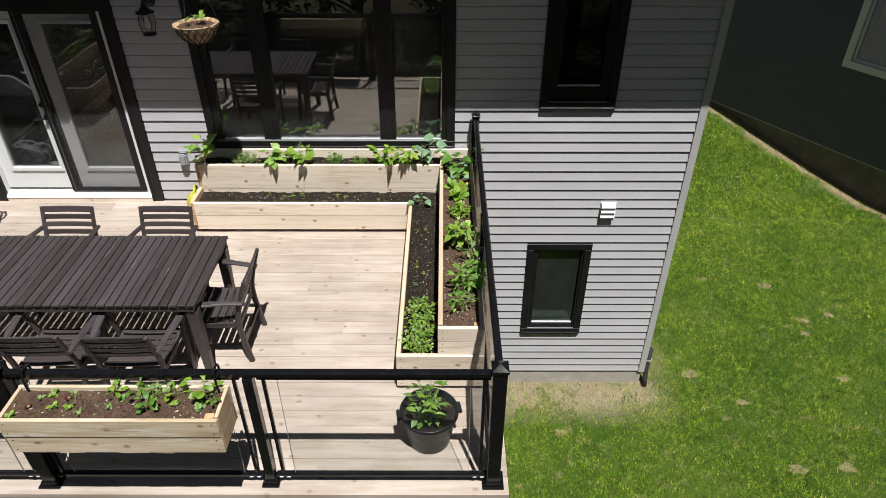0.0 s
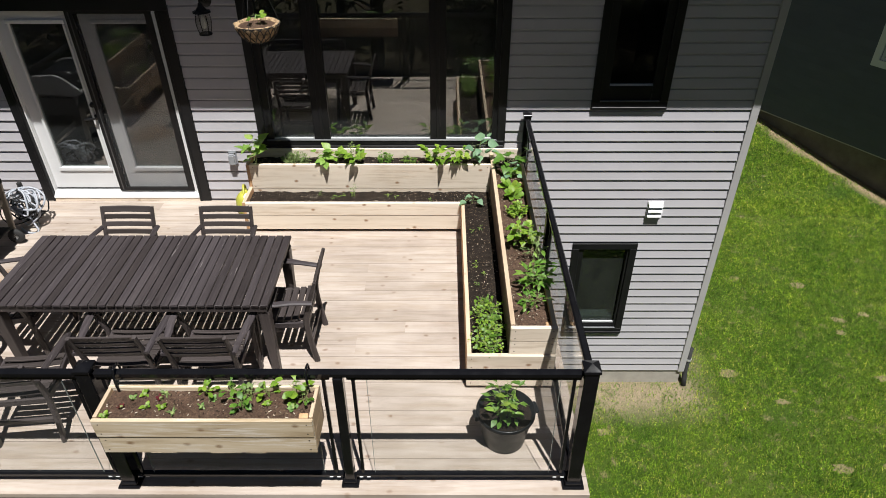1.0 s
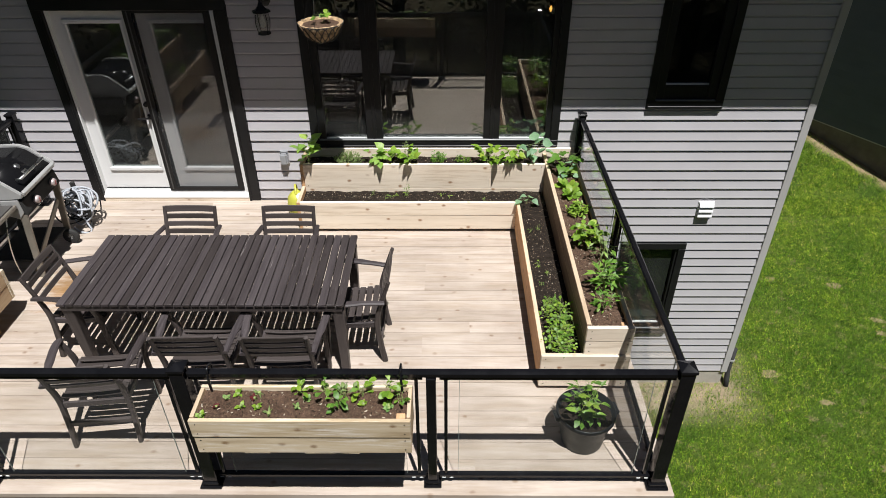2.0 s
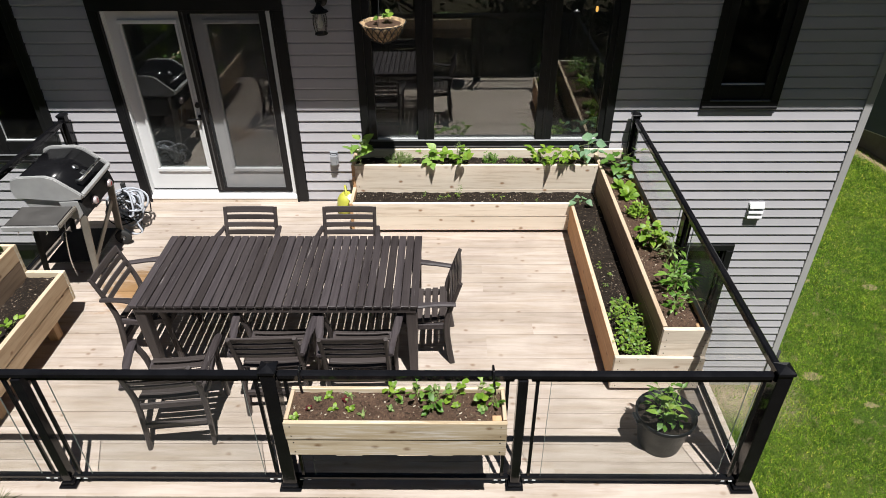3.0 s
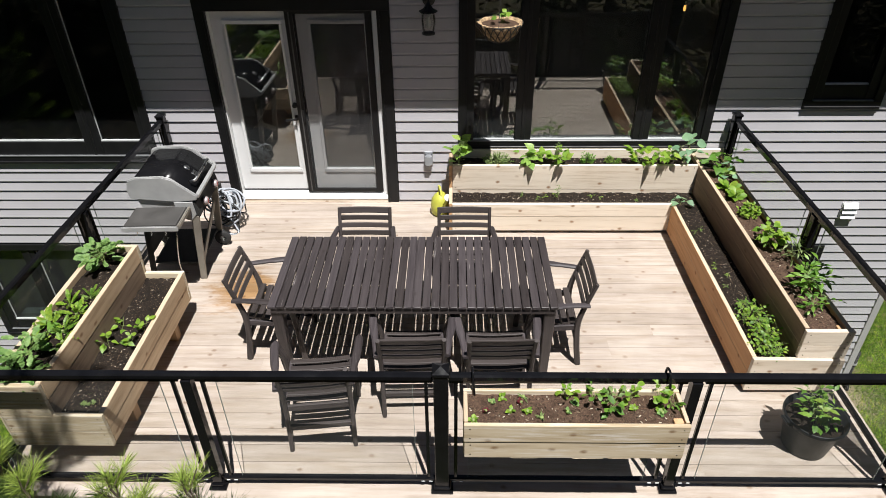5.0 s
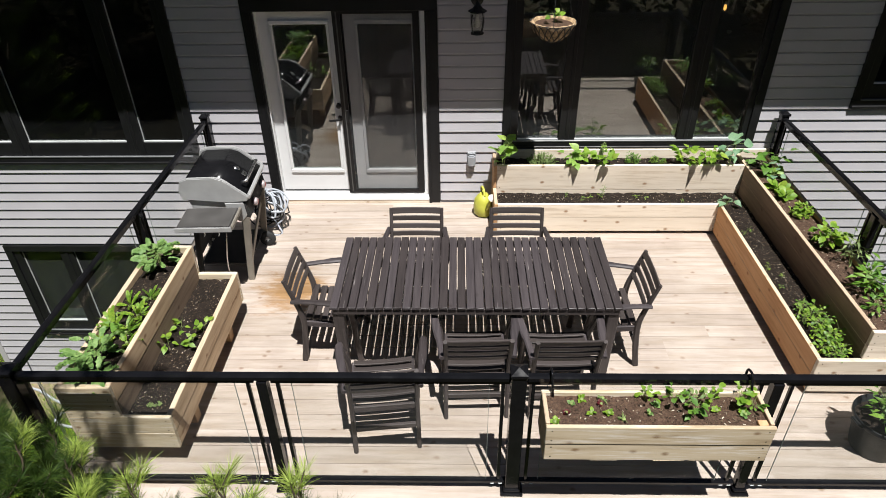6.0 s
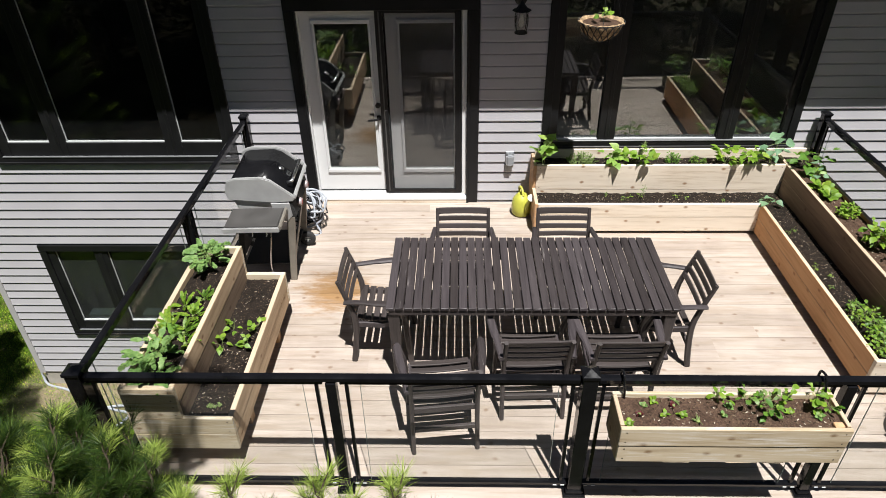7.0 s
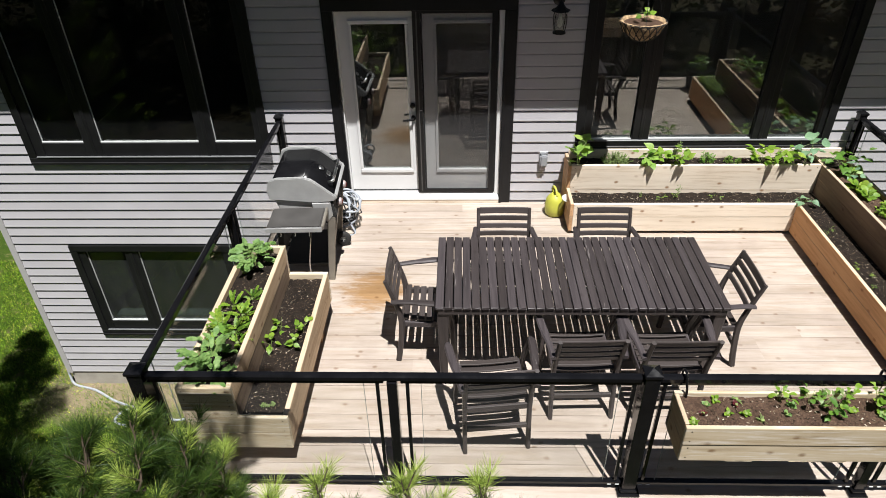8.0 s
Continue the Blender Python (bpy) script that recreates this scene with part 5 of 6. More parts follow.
def build_downspout():
    d = thing("drain_pipe", (2.97, 6.62, GROUND), "short dark drain pipe at the house corner", "pipe")
    part("pipe", tube([(2.985, 6.60, -2.35), (2.985, 6.60, -2.75), (2.98, 6.55, -2.85), (2.97, 6.50, -2.955)], 0.035, 10), RUBBER, d, "", True)
    part("clamp", lathe([(0.038, 0.0), (0.044, 0.0), (0.044, 0.03), (0.038, 0.03), (0.038, 0.0)], 14, None, (2.985, 6.60, -2.56)), GRILL_GREY, d)


build_downspout()
hose_pts = smooth_path([(-9.03, 6.62, -2.55), (-9.02, 6.58, -2.80), (-8.95, 6.52, -2.94), (-8.62, 6.42, -2.945), (-8.25, 6.22, -2.945), (-7.85, 6.08, -2.945), (-7.6, 6.0, -2.945), (-7.72, 5.78, -2.94), (-8.1, 5.86, -2.935), (-8.0, 6.08, -2.93), (-7.6, 6.12, -2.93), (-7.3, 5.9, -2.945), (-6.6, 6.15, -2.945)], 8)
tagged(part("garden_hose", tube(hose_pts, 0.017, 7), HOSE, None, smooth=True), "grey hose lying loose across the lawn", "hose")


# ---- watering can ----
def build_can():
    c = thing("watering_can", (-2.52, 6.28, 0.0), "lime yellow plastic watering can with pale rose", "watering can")
    o = (-2.53, 6.30, 0.0)
    part("body", lathe([(0.0, 0.002), (0.085, 0.0), (0.102, 0.02), (0.108, 0.10), (0.098, 0.18), (0.070, 0.225), (0.046, 0.245), (0.042, 0.25), (0.038, 0.243), (0.0, 0.22)], 22, None, o), YELLOW, c, "", True)
    part("handle", tube(smooth_path([(-2.54, 6.385, 0.17), (-2.55, 6.42, 0.25), (-2.545, 6.36, 0.30), (-2.53, 6.30, 0.295), (-2.52, 6.255, 0.235)], 5), 0.013, 8), YELLOW, c, "", True)
    part("spout", tube(smooth_path([(-2.50, 6.24, 0.07), (-2.485, 6.20, 0.14), (-2.465, 6.175, 0.22), (-2.455, 6.165, 0.25)], 4), [0.026, 0.025, 0.024, 0.022, 0.021, 0.02, 0.019, 0.018, 0.017, 0.016, 0.016, 0.016, 0.016], 10), YELLOW, c, "", True)
    part("rose", turned(lathe([(0.014, 0.0), (0.022, 0.015), (0.046, 0.04), (0.044, 0.048), (0.0, 0.056)], 18), pose(-2.452, 6.160, 0.248, 28, 12)), PALE, c, "off-white sprinkler rose", True)


build_can()


# ---- plants ----
def leaf(vs, fs, base, way, up, length, width, bend=0.25, fold=0.25, shape=(0.0, 0.75, 1.0, 0.72, 0.0), frill=0.0, rng=random):
    """One leaf: two halves folded at the midrib, drooping to the tip."""
    way, up = way.normalized(), up.normalized()
    side = way.cross(up)
    if side.length < 0.01:
        side = way.cross(Vector((1, 0, 0)))
    side.normalize()
    up = side.cross(way)
    n = len(shape)
    b0 = len(vs)
    for i, w in enumerate(shape):
        t = i / (n - 1)
        p = base + way * length * (t - 0.12 * t * t) - up * length * bend * t * t
        hw = width * 0.5 * max(w, 0.02)
        for s in (-1, 0, 1):
            q = p + side * hw * s + up * (fold * hw * abs(s))
            if frill and s:
                q += up * rng.uniform(-1, 1) * frill * length + side * s * rng.uniform(-0.5, 1) * frill * length + way * rng.uniform(-1, 1) * frill * length * 0.6
            vs.append(q)
    for i in range(n - 1):
        a = b0 + i * 3
        fs.append((a, a + 1, a + 4, a + 3))
        fs.append((a + 1, a + 2, a + 5, a + 4))


def lobed_leaf(vs, fs, base, way, up, length, width, bend, frill, rng):
    """A deeply cut leaf: pairs of small ruffled lobes along a drooping midrib."""
    way, up = way.normalized(), up.normalized()
    side = way.cross(up)
    if side.length < 0.01:
        side = way.cross(Vector((1, 0, 0)))
    side.normalize()
    up = side.cross(way)
    for i in range(7):
        t = 0.20 + 0.12 * i
        p = base + way * length * t - up * length * bend * t * t
        size = width * (0.30, 0.42, 0.50, 0.54, 0.52, 0.46, 0.38)[i] * rng.uniform(0.85, 1.15)
        for s in (-1, 1):
            out = (side * s * (1.0 - 0.08 * i) + way * (0.30 + 0.11 * i) + up * rng.uniform(-0.1, 0.35)).normalized()
            leaf(vs, fs, p - out * size * 0.12, out, up, size, size * 0.95, rng.uniform(-0.1, 0.35), 0.2, (0.5, 0.9, 1.0, 0.55), frill, rng)
    tip = base + way * length * 0.95 - up * length * bend * 0.9
    leaf(vs, fs, tip - way * width * 0.2, way - up * bend, up, width * 0.55, width * 0.55, 0.2, 0.2, (0.5, 1.0, 0.8, 0.2), frill, rng)


HEART = (0.35, 0.95, 1.0, 0.72, 0.35, 0.0)
OVAL = (0.05, 0.6, 1.0, 0.95, 0.55, 0.0)
LANCE = (0.05, 0.55, 0.85, 0.6, 0.25, 0.0)
LETTUCE = (0.15, 0.35, 0.7, 1.0, 0.95, 0.4)


def plant(name, at, height, spread, n, size, mat, shape, seed, label, category="plant", aspect=0.62, stems=3, frill=0.0, rosette=False, petiole=0.06, up_bias=0.6, group="", lobed=False):
    """Stems fan out from the base and carry leaves along them; a rosette carries them all from its heart."""
    rng = random.Random(seed)
    at = Vector(at)
    th = thing(name, at, label, category, group, local=True)
    vs, fs = [], []
    stem = None
    for k in range(stems):
        a = 2 * math.pi * (k + rng.random() * 0.7) / stems
        lean = spread * rng.uniform(0.35, 1.0) * (0.35 if stems == 1 else 1)
        h = height * rng.uniform(0.72, 1.0)
        tip = Vector((math.cos(a) * lean, math.sin(a) * lean, h))
        mid = Vector((tip.x * 0.35, tip.y * 0.35, h * 0.55))
        path = smooth_path([(0, 0, -0.02), mid, tip], 4)
        r = max(0.0018, 0.007 * height)
        if not rosette:
            stem = tube(path, [r * (1 - 0.6 * i / (len(path) - 1)) for i in range(len(path))], 5, stem)
        for i in range(max(1, n // stems)):
            f = rng.uniform(0.25, 1.0) ** 0.8
            if rosette:
                b = Vector((0, 0, 0))
                ang = rng.uniform(0, 2 * math.pi)
                el = rng.uniform(0.25, 1.15)
                way = Vector((math.cos(ang) * math.cos(el), math.sin(ang) * math.cos(el), math.sin(el)))
                L = size * rng.uniform(0.6, 1.15)
                start = way * L * 0.12
            else:
                b = path[min(len(path) - 1, int(f * (len(path) - 1)))]
                ang = rng.uniform(0, 2 * math.pi)
                el = rng.uniform(-0.25, 0.75)
                way = Vector((math.cos(ang) * math.cos(el), math.sin(ang) * math.cos(el), math.sin(el)))
                L = size * rng.uniform(0.55, 1.15)
                start = b + way * petiole * rng.uniform(0.5, 1.2)
                stem = tube([b, b.lerp(start, 0.5) + Vector((0, 0, 0.006)), start], r * 0.5, 4, stem)
            up = Vector((rng.uniform(-0.4, 0.4), rng.uniform(-0.4, 0.4) - 0.15, up_bias + rng.uniform(0, 0.5)))
            if lobed:
                lobed_leaf(vs, fs, start, way, up, L, L * aspect, rng.uniform(0.05, 0.35), frill, rng)
            else:
                leaf(vs, fs, start, way, up, L, L * aspect, rng.uniform(0.1, 0.45), rng.uniform(0.05, 0.35), shape, frill, rng)
    if rosette:
        stem = lathe([(0.0, -0.02), (0.010, -0.02), (0.012, 0.01), (0.0, 0.02)], 7)
    part("stem", stem, STEM, th)
    raw("foliage", [tuple(v) for v in vs], fs, mat, th, "", True)
    return th


def bush(name, at, rx, ry, h, n, size, mat, seed, label, aspect=0.35):
    """A low mound of fine leaves."""
    rng = random.Random(seed)
    at = Vector(at)
    th = thing(name, at, label, "plant", local=True)
    vs, fs = [], []
    stem = None
    for k in range(max(8, n // 14)):
        a, r = rng.uniform(0, 6.283), math.sqrt(rng.random())
        tip = Vector((math.cos(a) * rx * r, math.sin(a) * ry * r, h * (1 - 0.55 * r * r) * rng.uniform(0.7, 1.1)))
        foot = Vector((tip.x * 0.6, tip.y * 0.6, -0.01))
        stem = tube([foot, tip], 0.0016, 4, stem)
        for i in range(14):
            p = foot.lerp(tip, rng.uniform(0.25, 1.02))
            ang, el = rng.uniform(0, 6.283), rng.uniform(-0.1, 1.0)
            way = Vector((math.cos(ang) * math.cos(el), math.sin(ang) * math.cos(el), math.sin(el)))
            L = size * rng.uniform(0.6, 1.2)
            leaf(vs, fs, p, way, Vector((0, -0.2, 1)), L, L * aspect, 0.2, 0.2, (0.1, 1.0, 0.8, 0.0), 0.0, rng)
    part("stem", stem, STEM, th)
    raw("foliage", [tuple(v) for v in vs], fs, mat, th, "", True)
    return th


UP, LOW = 0.572, 0.294
# back planter, upper tier
plant("bean_plant", (-2.33, 6.28, UP), 0.36, 0.13, 22, 0.15, PALEBEAN, HEART, 140, "tall bean plant with broad heart-shaped leaves", stems=3, aspect=0.72, petiole=0.07)
bush("thyme", (-1.93, 6.36, UP), 0.17, 0.10, 0.13, 1000, 0.022, GREYLEAF, 2, "low mound of fine grey-green thyme")
plant("bean_plant", (-1.60, 6.33, UP), 0.19, 0.12, 16, 0.12, PALEBEAN, HEART, 3, "young bean plant with broad green leaves", stems=3, aspect=0.66)
plant("bean_plant", (-1.48, 6.36, UP), 0.16, 0.08, 10, 0.11, LIME, HEART, 4, "young bean plant with broad green leaves", stems=2, aspect=0.62)
plant("bean_plant", (-1.28, 6.31, UP), 0.18, 0.14, 24, 0.10, LIME, HEART, 5, "yellow-green bean plant drooping over the box", stems=3, aspect=0.62)
plant("tall_seedling", (-1.32, 6.30, UP), 0.30, 0.03, 34, 0.035, GREYLEAF, LANCE, 6, "thin upright herb stalk with tiny leaves", stems=2, aspect=0.3, petiole=0.02)
bush("parsley", (-0.98, 6.38, UP), 0.09, 0.07, 0.12, 260, 0.03, DEEP, 7, "small bushy green herb")
bush("parsley", (-0.72, 6.36, UP), 0.09, 0.06, 0.09, 200, 0.028, BEAN, 8, "small bushy green herb")
plant("beet_seedling", (-0.62, 6.38, UP), 0.06, 0.03, 5, 0.06, REDLEAF, OVAL, 9, "dark red beet seedling", rosette=True, stems=1)
plant("bean_plant", (-0.45, 6.32, UP), 0.20, 0.13, 24, 0.105, LIME, HEART, 10, "yellow-green bean plant with drooping leaves", stems=3, aspect=0.64)
plant("bean_plant", (-0.22, 6.32, UP), 0.20, 0.12, 24, 0.10, LIME, HEART, 11, "bean plant with broad green leaves", stems=3, aspect=0.64)
plant("broccoli_plant", (0.03, 6.36, UP), 0.30, 0.15, 13, 0.13, BLUE, HEART, 12, "blue-green broccoli plant with large rounded leaves", stems=3, aspect=0.8, petiole=0.10)
plant("squash_plant", (0.33, 6.20, 0.565), 0.24, 0.22, 20, 0.115, DEEP, HEART, 13, "squash plant with large leaves in the corner", stems=4, aspect=0.85, petiole=0.11)
plant("squash_plant", (0.30, 6.02, 0.565), 0.16, 0.12, 7, 0.10, BLUE, HEART, 14, "young squash plant with pale leaves", stems=2, aspect=0.85, petiole=0.08)
# side planter, upper tier
plant("radish_plant", (0.31, 5.82, 0.565), 0.12, 0.1, 30, 0.115, LIME, LETTUCE, 15, "bright green leafy radish plant", rosette=True, stems=1, aspect=0.45, frill=0.02)
plant("radish_plant", (0.33, 5.66, 0.565), 0.12, 0.1, 28, 0.11, LIME, LETTUCE, 16, "bright green leafy radish plant", rosette=True, stems=1, aspect=0.5)
bush("basil", (0.34, 5.36, 0.565), 0.12, 0.11, 0.11, 360, 0.036, LIME, 17, "bushy bright green basil", 0.5)
plant("pepper_plant", (0.33, 4.83, 0.565), 0.19, 0.13, 64, 0.085, LIME, OVAL, 18, "bushy pepper plant with glossy leaves", stems=5, aspect=0.62)
plant("pepper_plant", (0.41, 4.58, 0.565), 0.28, 0.10, 40, 0.072, GREYLEAF, LANCE, 19, "slender plant with narrow pointed leaves", stems=3, aspect=0.32)
plant("tomato_plant", (0.37, 4.22, 0.565), 0.24, 0.15, 90, 0.105, DEEP, LANCE, 20, "dense tomato plant leaning over the edge", stems=7, aspect=0.36)
plant("tomato_plant", (0.32, 3.98, 0.565), 0.15, 0.12, 40, 0.065, DEEP, LANCE, 21, "young tomato plant in brown soil", stems=4, aspect=0.45)
# side planter, lower tier
for k, (x, y, s) in enumerate(((-0.02, 4.32, 0.9), (0.05, 4.22, 1.0), (-0.06, 4.16, 1.0), (0.03, 4.08, 1.1), (-0.05, 4.0, 1.05), (0.06, 3.97, 0.9), (0.0, 3.88, 1.1), (-0.07, 3.83, 1.0), (0.05, 3.80, 0.9), (-0.01, 3.75, 0.9))):
    plant("spinach_plant", (x, y, LOW), 0.12 * s, 0.08, 44, 0.038 * s, LIME if k % 3 else BEAN, OVAL, 30 + k, "bright green spinach growing in a thick row", stems=5, aspect=0.62, petiole=0.04, group="spinach row")
plant("kale_seedling", (-0.06, 5.98, LOW), 0.10, 0.08, 9, 0.09, BLUE, HEART, 41, "small blue-green kale seedling", stems=3, aspect=0.7)
rng_w = random.Random(77)
for k in range(13):
    along = k < 8
    x = rng_w.uniform(-1.7, -0.2) if along else rng_w.uniform(-0.1, 0.1)
    y = rng_w.uniform(5.97, 6.16) if along else rng_w.uniform(4.5, 5.7)
    plant("weed_seedling", (x, y, LOW), 0.035, 0.03, 7, 0.026, LIME if k % 2 else BEAN, OVAL, 50 + k, "tiny weed seedling in dark soil", stems=2, aspect=0.5, petiole=0.012, group="weed seedlings")
plant("tall_seedling", (-1.30, 6.12, LOW), 0.16, 0.05, 22, 0.03, GREYLEAF, LANCE, 65, "thin upright herb stalk with tiny leaves", stems=2, aspect=0.3, petiole=0.015)
# left planter, upper tier
UPL, LOWL = 0.708, 0.443
plant("kale_plant", (-5.19, 4.36, UPL), 0.20, 0.11, 36, 0.115, KALE, LETTUCE, 70, "curly pale green kale plant", stems=6, aspect=0.62, frill=0.18, petiole=0.05, lobed=True)
for k, (x, y, s) in enumerate(((-5.10, 3.93, 0.9), (-5.22, 3.84, 1.0), (-5.12, 3.74, 1.1), (-5.24, 3.62, 1.1), (-5.13, 3.56, 1.05), (-5.08, 3.45, 0.8), (-5.24, 3.42, 0.9))):
    plant("lettuce_plant", (x, y, UPL), 0.10, 0.07, 13, 0.105 * s, BEAN if k % 4 == 0 else LIME, LETTUCE, 71 + k, "loose-leaf bright green lettuce", rosette=True, stems=1, aspect=0.36, frill=0.08, group="lettuces", lobed=True)
plant("squash_plant", (-5.27, 3.66, UPL), 0.12, 0.10, 3, 0.16, DEEP, OVAL, 79, "broad dark leaf leaning over the side", stems=2, aspect=0.5, petiole=0.07)
plant("kale_plant", (-5.22, 3.27, UPL), 0.16, 0.11, 30, 0.11, KALE, LETTUCE, 80, "curly pale green kale plant", stems=5, aspect=0.55, frill=0.16, petiole=0.06, lobed=True)
plant("kale_plant", (-5.16, 3.11, UPL), 0.09, 0.12, 24, 0.105, KALE, LETTUCE, 81, "curly pale green kale plant", stems=4, aspect=0.55, frill=0.16, petiole=0.05, lobed=True)
for k, (x, y) in enumerate(((-4.94, 3.93), (-4.77, 3.90), (-4.96, 3.72), (-4.79, 3.74))):
    plant("pea_plant", (x + 0.02, y - 0.03, LOWL), 0.09, 0.06, 9, 0.068, LIME, HEART, 84 + k, "young bean plant with yellow-green leaves", stems=2, aspect=0.62, petiole=0.03, group="young bean plants")
bush("weed_seedling", (-4.83, 3.12, LOWL), 0.05, 0.04, 0.03, 60, 0.02, GREYLEAF, 89, "tiny weed in dark soil")
# railing planter


BED = 0.928
for k, (x, y, kind) in enumerate(((-2.10, 2.755, 2), (-2.16, 2.72, 0), (-2.06, 2.66, 2), (-1.965, 2.655, 2), (-1.995, 2.72, 1), (-2.20, 2.655, 1), (-1.98, 2.765, 3), (-1.89, 2.61, 3), (-1.74, 2.655, 0), (-1.69, 2.71, 0), (-2.27, 2.59, 2), (-1.215, 2.67, 2), (-1.36, 2.68, 2), (-1.21, 2.65, 0))):
    mat = (KALE, REDLEAF, LIME, GREYLEAF)[kind]
    plant("seedling", (x, y, BED), 0.04, 0.03, 11 if kind == 2 else 8, (0.034, 0.034, 0.036, 0.05)[kind], mat, LANCE if kind == 3 else OVAL, 100 + k, ("small grey-green seedling in brown soil", "small dark red beet seedling", "small bright green lettuce seedling", "spindly dull green seedling in brown soil")[kind], rosette=True, stems=1, aspect=0.25 if kind == 3 else 0.6)
for k, (x, y, s) in enumerate(((-1.74, 2.755, 0.85), (-1.58, 2.74, 1.0), (-1.50, 2.65, 1.15), (-1.47, 2.735, 0.8), (-1.37, 2.745, 1.1), (-1.21, 2.75, 1.4), (-1.15, 2.71, 0.8))):
    plant("lettuce_plant", (x, y, BED), 0.085 * s, 0.05, 14, 0.055 * s, (LIME, BEAN, DEEP, GREYLEAF, LIME, LIME, BEAN)[k], OVAL if k in (2, 3) else LETTUCE, 110 + k, "young leafy green in the railing planter", stems=3 if k == 5 else 4, aspect=0.5, frill=0.05, petiole=0.03)


# ---- potted tomato ----
def build_pot():
    p = thing("plant_pot", (0.082, 3.195, 0.0), "round black plastic pot on the deck", "pot")
    o = (0.082, 3.195, 0.0)
    part("bowl", lathe([(0.0, 0.0), (0.138, 0.0), (0.148, 0.01), (0.188, 0.262), (0.203, 0.268), (0.207, 0.280), (0.207, 0.300), (0.202, 0.306), (0.195, 0.304), (0.183, 0.245), (0.0, 0.235)], 40, None, o), POT, p, "", True)
    bm = bmesh.new()
    bmesh.ops.create_circle(bm, cap_ends=False, radius=0.187, segments=32)
    bmesh.ops.triangle_fill(bm, edges=bm.edges[:], use_beauty=True)
    bmesh.ops.subdivide_edges(bm, edges=bm.edges[:], cuts=5, use_grid_fill=True)
    for v in bm.verts:
        v.co.z = noise.noise((v.co.x * 20, v.co.y * 20, 1)) * 0.008
    part("soil", turned(bm, pose(o[0], o[1], 0.248)), SOIL, p, "dark potting soil", True)
    for a in (-20, 160):
        part("grip", turned(rounded(box(-0.05, 0.05, 0.200, 0.228, 0.272, 0.294), 0.006, 2), pose(o[0], o[1], 0, 0, 0, a - 60)), POT, p)


build_pot()
plant("tomato_plant", (0.092, 3.205, 0.245), 0.27, 0.15, 60, 0.09, BEAN, LANCE, 120, "leafy tomato plant in a round black pot", stems=6, aspect=0.42)
plant("tomato_plant", (0.062, 3.145, 0.245), 0.16, 0.10, 26, 0.08, DEEP, OVAL, 121, "low pepper plant in a black pot", stems=4, aspect=0.45)


# ---- hanging basket ----
def build_basket():
    x, y, z = -1.985, 5.91, 2.168
    b = thing("hanging_basket", (x, y, 2.0), "coir-lined wire hanging basket with strawberry plant", "basket")
    rng = random.Random(5)
    bm = lathe([(0.0, -0.165), (0.06, -0.158), (0.115, -0.13), (0.160, -0.08), (0.186, -0.02), (0.192, 0.005), (0.180, 0.006), (0.170, -0.02), (0.0, -0.035)], 40, None, (x, y, z))
    for v in bm.verts:
        out = Vector((v.co.x - x, v.co.y - y, 0))
        v.co += out * (0.13 * noise.noise(v.co * 38)) + Vector((rng.uniform(-1, 1), rng.uniform(-1, 1), rng.uniform(-1, 1))) * 0.004
    part("liner", bm, COIR, b, "shaggy brown coir liner", True)
    part("soil", lathe([(0.0, 0.006), (0.09, 0.0), (0.168, -0.006)], 24, None, (x, y, z - 0.012)), SOIL_BROWN, b)
    part("rim", tube([(x + 0.196 * math.cos(a), y + 0.196 * math.sin(a), z + 0.002) for a in [2 * math.pi * i / 40 for i in range(41)]], 0.0035, 5), RUBBER, b, "dark wire rim")
    prof = [(0.06, -0.163), (0.12, -0.134), (0.166, -0.082), (0.191, -0.02), (0.197, 0.002)]
    for s in (-1, 1):
        for k in range(18):
            pts = []
            for i, (r, h) in enumerate(prof):
                a = 2 * math.pi * k / 18 + s * i * 0.16
                pts.append((x + r * math.cos(a), y + r * math.sin(a), z + h))
            part("wire", tube(pts, 0.0042, 5), RUBBER, b)
    for k in range(3):
        a = 2 * math.pi * k / 3 + 0.4
        part("chain", tube([(x + 0.196 * math.cos(a), y + 0.196 * math.sin(a), z), (x, y, 2.75)], 0.0022, 4), RUBBER, b)
    part("hanger", tube([(x, y, 2.75), (x, y, Z_EAVE + 0.004)], 0.003, 5), RUBBER, b)
    return x, y, z


BX, BY, BZ = build_basket()
plant("strawberry_plant", (BX + 0.02, BY + 0.02, BZ - 0.02), 0.11, 0.10, 9, 0.065, BEAN, HEART, 130, "small strawberry plant in the hanging basket", stems=3, aspect=0.85, petiole=0.05)
plant("strawberry_plant", (BX + 0.07, BY + 0.04, BZ - 0.02), 0.16, 0.06, 3, 0.07, LIME, HEART, 131, "upright strawberry leaf in the hanging basket", stems=1, aspect=0.8, petiole=0.04)


# ---- house next door ----
CONCRETE_OLD = plain("aged_concrete", (0.17, 0.15, 0.125), 0.9, 0, 0.25, 3.0, 50.0, 0.4, 0.2)


